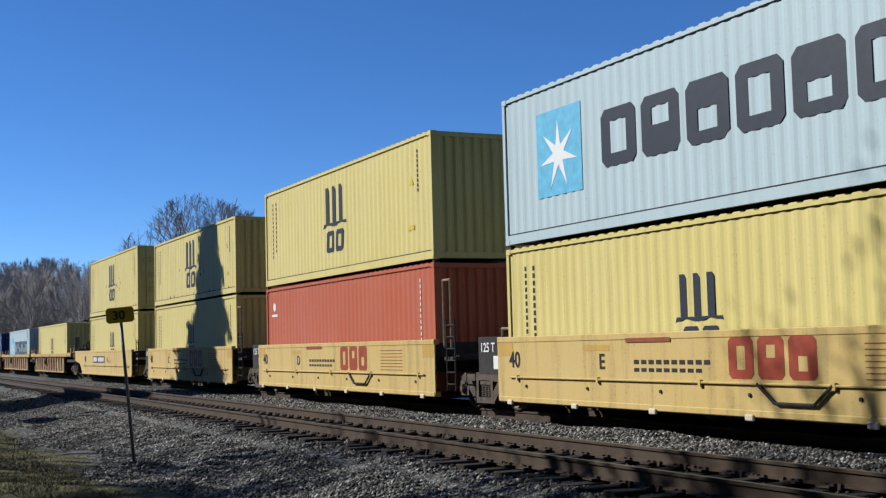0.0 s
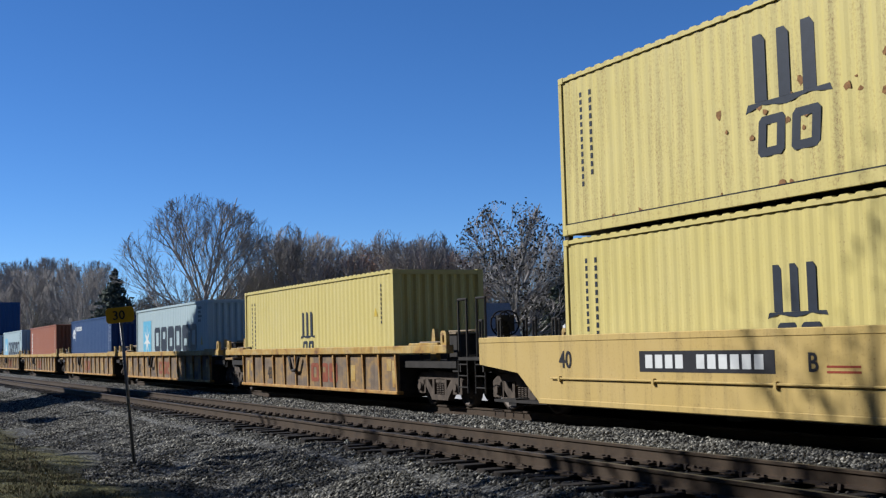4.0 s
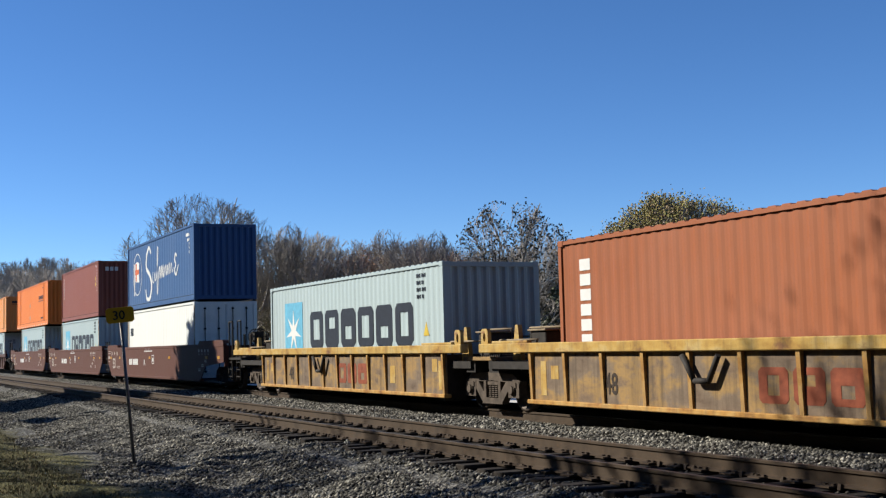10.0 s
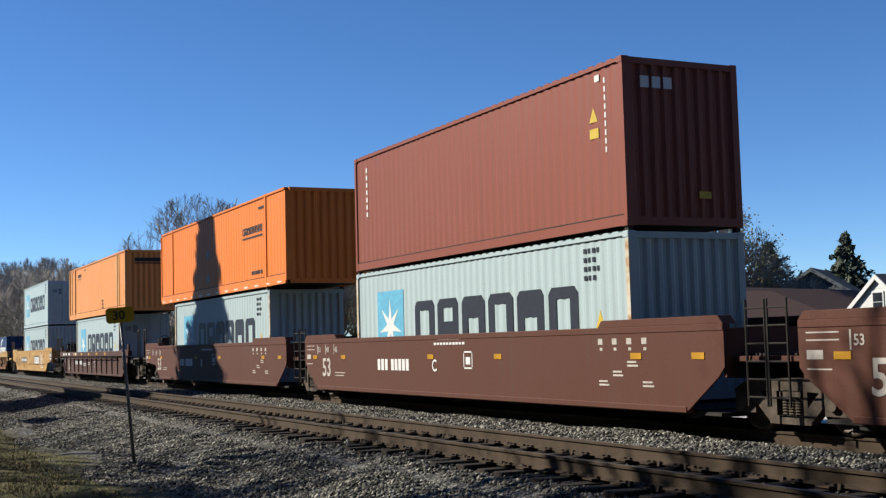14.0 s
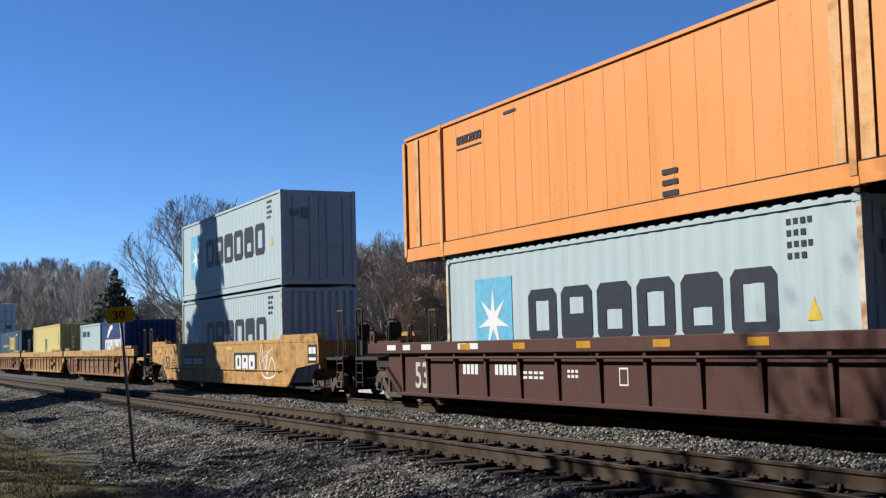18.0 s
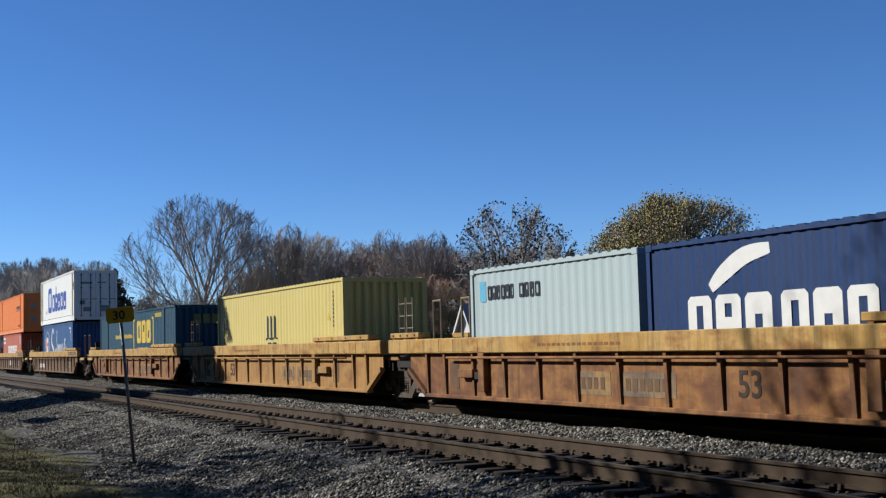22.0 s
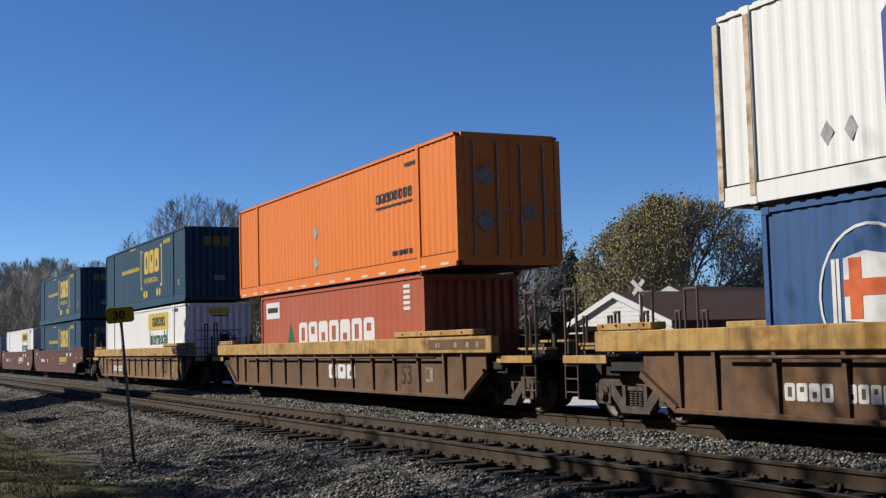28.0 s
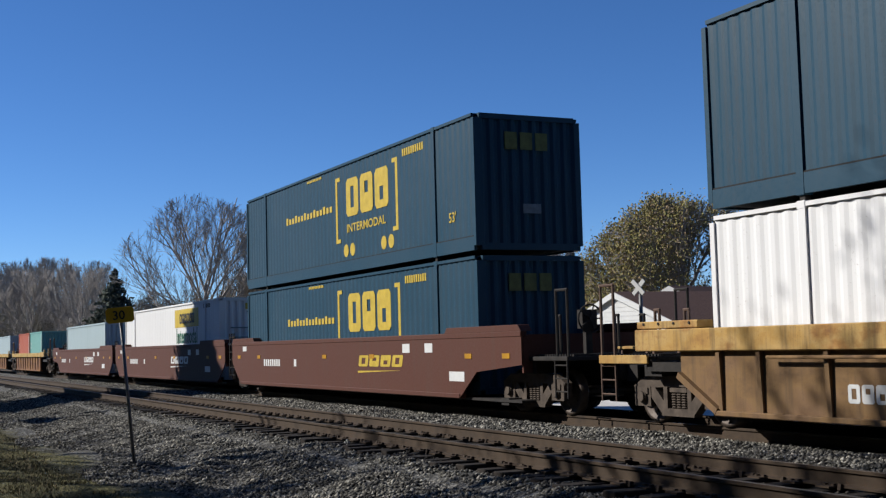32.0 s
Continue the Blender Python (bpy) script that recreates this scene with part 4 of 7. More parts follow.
        lettering("45", 0.62, BLACK_MARK, box_top, ln - 0.64, -W40 / 2 + 0.028, 1.82, "tall black numerals", sx=0.62)
        for q in ((-0.85, -0.2, 2.1, 2.22), (0.1, 0.6, 2.15, 2.22), (-0.7, -0.3, 0.5, 0.75), (0.3, 0.75, 0.5, 0.85), (-0.9, -0.6, 0.9, 1.15)):
            end_bars("end_mark", [q], GHOST["grey"], box_top, ln - 0.01, "grey painted mark", 0.03)
    elif col == "grey" and ends[1] == "door":
        for q in ((-0.55, -0.35, 2.0, 2.35), (-0.9, -0.65, 2.1, 2.3)):
            end_bars("end_plate", [q], GHOST["grey"], box_top, ln - 0.01, "small pale plate", 0.03)


# ---- well cars ----
WHEEL_R = 0.42


def lathe_y(bm, prof, n=24, mid=0.0):
    """Turns (radius, y) points round the y axis."""
    rings = [[bm.verts.new((r * math.cos(2 * math.pi * i / n), y + mid, r * math.sin(2 * math.pi * i / n))) for i in range(n)] for r, y in prof]
    for a, b in zip(rings, rings[1:]):
        for i in range(n):
            f = bm.faces.new((a[i], a[(i + 1) % n], b[(i + 1) % n], b[i]))
            f.smooth = True
    bm.faces.new(rings[0])
    bm.faces.new(rings[-1][::-1])
    return bm


def wheelset_bm(bm):
    R = WHEEL_R
    for s in (-1, 1):
        prof = [(0.10, -0.10), (0.12, -0.09), (0.13, -0.05), (R - 0.09, -0.03), (R - 0.06, -0.075), (R, -0.07), (R + 0.002, 0.03), (R + 0.026, 0.045), (R + 0.026, 0.065), (R - 0.06, 0.07), (R - 0.09, 0.02), (0.13, 0.03), (0.12, 0.08)]
        lathe_y(bm, [(r, -s * -y * -1 if s < 0 else -y) for r, y in prof] if s > 0 else prof, 28, s * GAUGE)
        for k in range(6):
            a = k * math.pi / 3
            cyl(bm, (0.24 * math.cos(a), s * (GAUGE + 0.02), 0.24 * math.sin(a)), (0.24 * math.cos(a), s * (GAUGE + 0.055), 0.24 * math.sin(a)), 0.022, 6)
    cyl(bm, (0, -1.06, 0), (0, 1.06, 0), 0.075, 12)
    for s in (-1, 1):
        for k in range(3):
            a = k * 2 * math.pi / 3
            cyl(bm, (0.07 * math.cos(a), s * 1.05, 0.07 * math.sin(a)), (0.07 * math.cos(a), s * 1.135, 0.07 * math.sin(a)), 0.02, 6)
    bmesh.ops.recalc_face_normals(bm, faces=list(bm.faces))
    return bm


def beam_xz(bm, a, b, t, y0, y1):
    (ax, az), (bx, bz) = a, b
    d = math.hypot(bx - ax, bz - az)
    nx, nz = -(bz - az) / d * t / 2, (bx - ax) / d * t / 2
    prism(bm, [(ax - nx, az - nz), (bx - nx, bz - nz), (bx + nx, bz + nz), (ax + nx, az + nz)], "y", y0, y1)


def sideframe_bm(bm, s):
    y0, y1 = sorted((s * 0.93, s * 1.09))
    for k in (-1, 1):
        beam_xz(bm, (k * 1.12, 0.50), (k * 0.80, 0.66), 0.24, y0, y1)
        beam_xz(bm, (k * 0.84, 0.66), (0, 0.70), 0.17, y0, y1)
        beam_xz(bm, (k * 0.72, 0.58), (k * 0.34, 0.23), 0.19, y0, y1)
        beam_xz(bm, (k * 0.31, 0.22), (k * 0.31, 0.68), 0.10, y0, y1)
        box(bm, k * 0.92 - 0.22, k * 0.92 + 0.22, y0 - 0.01, y1 + 0.01, 0.28, 0.60)
    box(bm, -0.42, 0.42, y0, y1, 0.14, 0.26)
    box(bm, -0.22, 0.22, y0 + 0.02, y1 - 0.02, 0.52, 0.68)
    return bm


def truck_bm(bm):
    box(bm, -0.24, 0.24, -1.0, 1.0, 0.50, 0.72)
    for k in (-1, 1):
        box(bm, k * 0.45 - 0.06, k * 0.45 + 0.06, -0.8, 0.8, 0.36, 0.46)
    cyl(bm, (0, 0, 0.70), (0, 0, 0.80), 0.2, 16)
    return bm


def spring_bm(bm):
    rows = []
    for k in range(13):
        r = 0.062 if k % 2 else 0.042
        rows.append([bm.verts.new((r * math.cos(a), r * math.sin(a), 0.26 + 0.02 * k)) for a in [math.pi * i / 4 for i in range(8)]])
    for a, b in zip(rows, rows[1:]):
        for i in range(8):
            bm.faces.new((a[i], a[(i + 1) % 8], b[(i + 1) % 8], b[i]))
    return bm


def bearing_bm(bm):
    cyl(bm, (0, -0.05, 0), (0, 0.04, 0), 0.105, 14)
    cyl(bm, (0, -0.08, 0), (0, -0.05, 0), 0.08, 14, 0.095)
    box(bm, -0.14, 0.14, -0.03, 0.05, 0.05, 0.15)
    return bm


def add_truck(car, x):
    t = piece("truck", cached(("truck",), truck_bm, TRUCK_STEEL), car, "three-piece cast steel bogie", pose(x, 0, 0))
    for s in (-1, 1):
        piece("side_frame", cached(("side_frame", s), lambda b: sideframe_bm(b, s), TRUCK_STEEL), t, "cast steel side frame with two openings")
        for k in (-0.13, 0.0, 0.13):
            piece("spring", cached(("spring",), spring_bm, TRUCK_STEEL), t, at=pose(k, s * 1.03, 0))
        for k in (-0.9, 0.9):
            piece("axle_bearing", cached(("axle_bearing",), bearing_bm, TRUCK_STEEL), t, at=pose(k, s * 1.09, 0.43, 0, 0, 0 if s < 0 else 180))
    for k in (-0.9, 0.9):
        ws = piece("wheelset", cached(("wheelset",), wheelset_bm, WHEEL_STEEL), t, "two steel wheels on one axle", pose(k, 0, WHEEL_R))
        WHEELS.append((ws, k))
    return t


def rib_bm(bm, z0, z1):
    prism(bm, [(-1.475, z0), (-1.515, z0), (-1.545, z1), (-1.475, z1)], "x", -0.04, 0.04)
    return bm


def bracket_bm(bm, top):
    """A short upright guide with an oval hole through it."""
    rows = []
    for i in range(12):
        a = 2 * math.pi * i / 12
        q = (0.14 + 0.055 * math.cos(a), top + 0.13 + 0.09 * math.sin(a))
        o = (0.14 + 0.14 * max(-1, min(1, 1.4 * math.cos(a))), top + 0.13 + 0.17 * max(-1, min(1, 1.3 * math.sin(a))))
        rows.append([bm.verts.new((p[0], yy, p[1])) for p, yy in ((o, -1.55), (q, -1.55), (q, -1.47), (o, -1.47))])
    for i in range(12):
        a, b = rows[i], rows[(i + 1) % 12]
        for k in range(4):
            bm.faces.new((a[k], b[k], b[(k + 1) % 4], a[(k + 1) % 4]))
    bmesh.ops.recalc_face_normals(bm, faces=list(bm.faces))
    return bm


def ladder_bm(bm, w, z0, z1, n):
    for x in (0, w):
        cyl(bm, (x, 0, z0), (x, 0, z1), 0.02, 6)
    for i in range(n):
        z = z0 + (z1 - z0) * (i + 0.5) / n
        cyl(bm, (0, 0, z), (w, 0, z), 0.014, 6)
    return bm


def rail_u_bm(bm, w, z0, z1):
    cyl(bm, (0, 0, z0), (0, 0, z1), 0.027, 6)
    cyl(bm, (w, 0, z0), (w, 0, z1), 0.027, 6)
    cyl(bm, (-0.02, 0, z1), (w + 0.02, 0, z1), 0.027, 6)
    return bm


def brake_wheel_bm(bm):
    n = 20
    for i in range(n):
        a, b = 2 * math.pi * i / n, 2 * math.pi * (i + 1) / n
        cyl(bm, (0, 0.26 * math.cos(a), 0.26 * math.sin(a)), (0, 0.26 * math.cos(b), 0.26 * math.sin(b)), 0.018, 6)
    for i in range(5):
        a = 2 * math.pi * i / 5
        cyl(bm, (0.02, 0, 0), (0, 0.26 * math.cos(a), 0.26 * math.sin(a)), 0.014, 6)
    cyl(bm, (-0.05, 0, 0), (0.05, 0, 0), 0.05, 10)
    return bm


def coupler_bm(bm):
    box(bm, -0.10, 0.95, -0.11, 0.11, 0.68, 0.88)
    prism(bm, [(0.75, -0.18), (1.1, -0.2), (1.22, -0.1), (1.12, 0.0), (1.22, 0.12), (1.0, 0.2), (0.75, 0.16)], "z", 0.62, 0.92)
    return bm


def end_gear(car, x, out, deck_mat, coupled, brake=False):
    """Deck, handrails, ladder and coupler (or plain joint deck) beyond a unit's end at x; out = -1 rearwards, 1 forwards."""
    flip = Matrix.Diagonal((out, 1, 1, 1))
    reach = 1.35 if coupled else 0.55
    tube = RAIL_BROWN if deck_mat.name in ("dusty_brown_paint", "dusty_ochre_paint", "rust_orange_car_paint", "rusty_tan_car_paint", "stained_ochre_paint") else STEEL_DARK
    deck_mat = STEEL_DARK if coupled else deck_mat
    piece("end_deck", cached(("end_deck", coupled, deck_mat.name), lambda b: chamfer(box(b, -0.3, reach, -1.38, 1.38, 1.02, 1.10), 0.01), deck_mat), car, at=pose(x, 0, 0) @ flip)
    piece("stub_sill", cached(("stub_sill", coupled), lambda b: box(box(b, -0.6, reach + 0.1, -0.33, 0.33, 0.66, 1.02), -0.3, 0.1, -1.3, 1.3, 0.78, 1.02), STEEL_DARK), car, at=pose(x, 0, 0) @ flip)
    if coupled:
        piece("coupler", cached(("coupler",), coupler_bm, STEEL_DARK), car, at=pose(x + out * (reach - 0.1), 0, 0) @ (flip if out > 0 else pose(0, 0, 0, 0, 0, 180)))
        for sy in (-1, 1):
            piece("handrail", cached(("handrail", "tall", tube.name), lambda b: rail_u_bm(b, 0.38, 1.1, 2.3), tube), car, at=pose(x + out * (reach - 0.4), sy * 1.33, 0) @ flip)
            piece("step_ladder", cached(("step_ladder", tube.name), lambda b: ladder_bm(b, 0.42, 0.35, 1.06, 3), tube), car, at=pose(x + out * (reach - 0.45), sy * 1.36, 0) @ flip)
        for yy in (-0.9, -0.3, 0.4, 1.0):
            piece("handrail", cached(("handrail", "stake", tube.name), lambda b: rail_u_bm(b, 0.12, 1.1, 1.85), tube), car, at=pose(x + out * 0.25, yy, 0) @ flip)
    piece("walkway_grating", cached(("walkway_grating", coupled), lambda b: [box(b, -0.2 + i * 0.09, -0.16 + i * 0.09, -1.2, 1.2, 1.10, 1.135) for i in range(int((reach + 0.2) / 0.09))] and b, STEEL_DARK), car, at=pose(x, 0, 0) @ flip)
    if brake:
        piece("brake_stand", cached(("brake_stand",), lambda b: box(box(b, -0.05, 0.05, -0.07, 0.07, 1.1, 1.95), -0.09, 0.09, -0.16, 0.16, 1.6, 1.95), STEEL_DARK), car, at=pose(x + out * 0.75, -0.55, 0))
        piece("brake_wheel", cached(("brake_wheel",), brake_wheel_bm, STEEL_DARK), car, at=pose(x + out * 0.86, -0.55, 1.78))


def ribbed_car(s0, s1, b0, b1, top, lip_mat, web_mat, label, trucks, coupled, slant, plates=False, brake=(False, False), n_rib=13, rib_mat=None):
    """A well car unit whose upper chord runs from s0 to s1 and whose side sheets reach the sill from b0 to b1."""
    car = tagged(new("well_car"), label, "railway car", "well cars of the train")
    L, p0, p1 = s1 - s0, b0 - s0, b1 - s0
    rib_mat = rib_mat or web_mat
    for sy in (-1, 1):
        mir = Matrix.Diagonal((1, -sy, 1, 1))
        piece("top_chord", cached(("top_chord", L, top, lip_mat.name), lambda b: chamfer(box(b, 0, L, -1.585, -1.40, 1.18, top), 0.015), lip_mat), car, at=mir)
        e0, e1 = (p0 - slant, p1 + slant)
        web = piece("side_sheet", cached(("side_sheet", L, p0, p1, slant, web_mat.name), lambda b: prism(b, [(p0, 0.30), (p1, 0.30), (e1, 0.80 if slant else 0.3), (e1, 1.18), (e0, 1.18), (e0, 0.80 if slant else 0.3)], "y", -1.475, -1.445), web_mat), car, at=mir)
        piece("bottom_sill", cached(("bottom_sill", p0, p1, rib_mat.name), lambda b: chamfer(box(b, p0 - 0.05, p1 + 0.05, -1.555, -1.38, 0.235, 0.315), 0.012), rib_mat), car, at=mir)
        if plates:
            rib_x = [p0 + 0.06] + [p0 + 0.94 + (p1 - p0 - 1.88) * i / 11 for i in range(12)] + [p1 - 0.06]
        else:
            rib_x = [p0 + 0.06 + (p1 - p0 - 0.12) * i / (n_rib - 1) for i in range(n_rib)]
        for x in rib_x:
            piece("rib", cached(("rib", rib_mat.name), lambda b: rib_bm(b, 0.315, 1.18), rib_mat), car, at=pose(x, 0, 0) @ mir)
        if slant:
            for k, (xa, xb) in enumerate(((p0, e0), (p1, e1))):
                piece("end_brace", cached(("end_brace", p0, p1, k, slant, web_mat.name), lambda b: beam_xz(b, (xa, 0.30), (xb, 0.82), 0.10, -1.56, -1.44) or b, web_mat), car, at=mir)
        if slant:
            piece("air_pipe", cached(("air_pipe", p0, p1), lambda b: cyl(b, (p0 + 1.2, -1.60, 1.09), (p1 - 1.2, -1.60, 1.09), 0.025, 8), web_mat), car, at=mir)
        if plates:
            for o, d in ((0.0, 1), (L, -1)) if web_mat in (RUST_CAR, TAN_WEB) else ():
                fl = pose(o, 0, 0) @ Matrix.Diagonal((d, 1, 1, 1)) @ mir
                piece("end_post", cached(("end_post", web_mat.name), lambda b: chamfer(box(b, 4.53, 4.78, -1.60, -1.476, 0.42, 1.179), 0.01), web_mat), car, at=fl)
                piece("bracket_box", cached(("bracket_box", web_mat.name), lambda b: chamfer(box(b, 3.65, 4.28, -1.60, -1.476, 0.68, 0.86), 0.012), web_mat), car, at=fl)
                piece("bracket_recess", cached(("bracket_recess",), lambda b: box(b, 4.29, 4.52, -1.56, -1.476, 0.66, 0.80), STEEL_DARK), car, at=fl)
                piece("grey_panel", cached(("grey_panel",), lambda b: box(b, 3.03, 3.45, -1.481, -1.4765, 0.45, 1.0), TAUPE_CAR), car, "grey primed panel", at=fl)
                for k, (u, v) in enumerate(((1.56, 2.73), (2.755, 3.415), (3.44, 3.845), (3.87, 4.52))):
                    piece("chord_plate", cached(("chord_plate", k, top, lip_mat.name), lambda b: chamfer(box(b, u, v, -1.593, -1.58, 1.21, top - 0.02), 0.004), lip_mat), car, at=fl)
            for a, c in ((-0.02, 1.55), (L - 4.9, L - 0.9)):
                piece("guide_plate", cached(("guide_plate", a, c, lip_mat.name), lambda b: chamfer(box(b, a, c, -1.52, -1.22, top + 0.03, top + 0.15), 0.015), lip_mat), car, at=mir)
                for k in range(4):
                    piece("bolt", cached(("bolt", top), lambda b: cyl(b, (0, -1.535, top + 0.09), (0, -1.515, top + 0.09), 0.022, 8), STEEL_DARK), car, at=pose(a + (c - a) * (k + 0.5) / 4, 0, 0) @ mir)
                for px in (a + 0.15, (a + c) / 2, c - 0.15):
                    piece("plate_bracket", cached(("plate_bracket", top), lambda b: box(b, -0.05, 0.05, -1.5, -1.26, top - 0.01, top + 0.04), web_mat), car, at=pose(px, 0, 0) @ mir)
        else:
            for a in (0.06, L - 0.34):
                piece("guide_bracket", cached(("guide_bracket", lip_mat.name), lambda b: bracket_bm(b, top), lip_mat), car, at=pose(a, 0, 0) @ mir)
            for a, c in ((0.5, 1.9), (L - 2.0, L - 0.5)):
                piece("wear_strip", cached(("wear_strip", round(a, 2), lip_mat.name), lambda b: chamfer(box(b, a, c, -1.55, -1.44, top - 0.004, top + 0.05), 0.012), lip_mat), car, at=mir)
    piece("well_floor", cached(("well_floor", p0, p1), lambda b: box(b, p0, p1, -1.40, 1.40, 0.22, 0.27), STEEL_DARK), car)
    for x in (p0 + 0.4, (p0 + p1) / 2, p1 - 0.4):
        piece("cross_bearer", cached(("cross_bearer",), lambda b: box(b, -0.15, 0.15, -1.38, 1.38, 0.16, 0.295), STEEL_DARK), car, at=pose(x, 0, 0))
    for x, out in ((p0, -1), (p1, 1)):
        piece("bulkhead", cached(("bulkhead", web_mat.name), lambda b: box(b, -0.06, 0.0, -1.44, 1.44, 0.25, 1.15), STEEL_DARK), car, at=pose(x, 0, 0))
    for x, out, c, br in ((0.0, -1, coupled[0], brake[0]), (L, 1, coupled[1], brake[1])):
        end_gear(car, x, out, web_mat, c, br)
        deck0, deck1 = (0.0, p0) if out < 0 else (p1, L)
        piece("bolster_deck", cached(("bolster_deck", round(deck0, 2), round(deck1, 2)), lambda b: box(b, deck0, deck1, -1.36, 1.36, 0.86, 1.02), STEEL_DARK), car)
        piece("deck_box", cached(("deck_box",), lambda b: chamfer(box(b, -0.35, 0.35, -0.5, 0.3, 1.03, 1.33), 0.02), STEEL_DARK), car, at=pose(deck0 * 0.5 + deck1 * 0.5, 0.3, 0))
        if plates and c:
            fl = pose(x, 0, 0) @ Matrix.Diagonal((out, 1, 1, 1))
            piece("deck_edge", cached(("deck_edge", lip_mat.name), lambda b: chamfer(box(b, -0.1, 1.3, -1.43, -1.385, 0.98, 1.12), 0.008), lip_mat), car, "worn yellow edge of the end deck", at=fl)
            for k, (yy, zz) in enumerate(((-0.95, 1.24), (-0.45, 1.38), (0.25, 1.30))):
                piece("crossover_board", cached(("crossover_board", lip_mat.name), lambda b: chamfer(box(b, 0.15, 1.25, -0.13, 0.13, -0.025, 0.025), 0.008), lip_mat), car, at=pose(0, yy, zz) @ fl)
                for px in (0.25, 1.15):
                    piece("board_stand", cached(("board_stand", zz), lambda b: box(b, -0.03, 0.03, -0.1, 0.1, 1.10, zz - 0.02), RAIL_BROWN), car, at=pose(x + out * px, yy, 0))
        if plates and not c:
            piece("step_ladder", cached(("step_ladder", "stake"), lambda b: ladder_bm(b, 0.34, 1.05, 2.5, 5), TAN_RAIL), car, at=pose(x - out * 0.15, -1.0, 0) @ Matrix.Diagonal((out, 1, 1, 1)))
            piece("handrail", cached(("handrail", "joint"), lambda b: rail_u_bm(b, 0.42, 1.05, 2.45), TAN_RAIL), car, at=pose(x - out * 0.75, 0.2, 0) @ Matrix.Diagonal((out, 1, 1, 1)))
        if not slant:
            mx = (deck0 + deck1) / 2
            piece("equipment_box", cached(("equipment_box",), lambda b: chamfer(box(b, -0.28, 0.28, -0.95, -0.35, 1.02, 1.58), 0.015), STEEL_DARK), car, at=pose(mx + 0.35, 0, 0))
            piece("box_lid", cached(("box_lid",), lambda b: chamfer(box(b, -0.34, 0.34, -1.0, -0.3, 1.585, 1.625), 0.01), TAN_RAIL), car, at=pose(mx + 0.35, 0, 0))
            piece("air_reservoir", cached(("air_reservoir",), lambda b: cyl(b, (-0.4, -0.1, 1.28), (0.4, -0.1, 1.28), 0.19, 14), STEEL_DARK), car, at=pose(mx - 0.3, 0, 0))
            piece("angle_bracket", cached(("angle_bracket",), lambda b: prism(b, [(-0.22, 1.02), (0.12, 1.02), (0.02, 1.72), (-0.08, 1.72)], "y", -1.15, -1.05), OCHRE_CAR), car, at=pose(mx - 0.12, 0, 0))
            for yy, z in ((-1.2, 1.42), (-0.5, 1.66), (0.5, 1.50)):
                piece("brake_pipe", cached(("brake_pipe", z), lambda b: cyl(b, (-0.75, 0, z), (0.75, 0, z), 0.022, 8), TAN_RAIL), car, at=pose(mx, yy, 0))
                for k in (-0.7, 0.7):
                    piece("pipe_stand", cached(("pipe_stand", z), lambda b: box(b, -0.02, 0.02, -0.02, 0.02, 1.02, z), STEEL_DARK), car, at=pose(mx + k, yy, 0))
    for t in trucks:
        add_truck(car, t - s0)
    TRAIN.append((car, s0, 0.0))
    return car


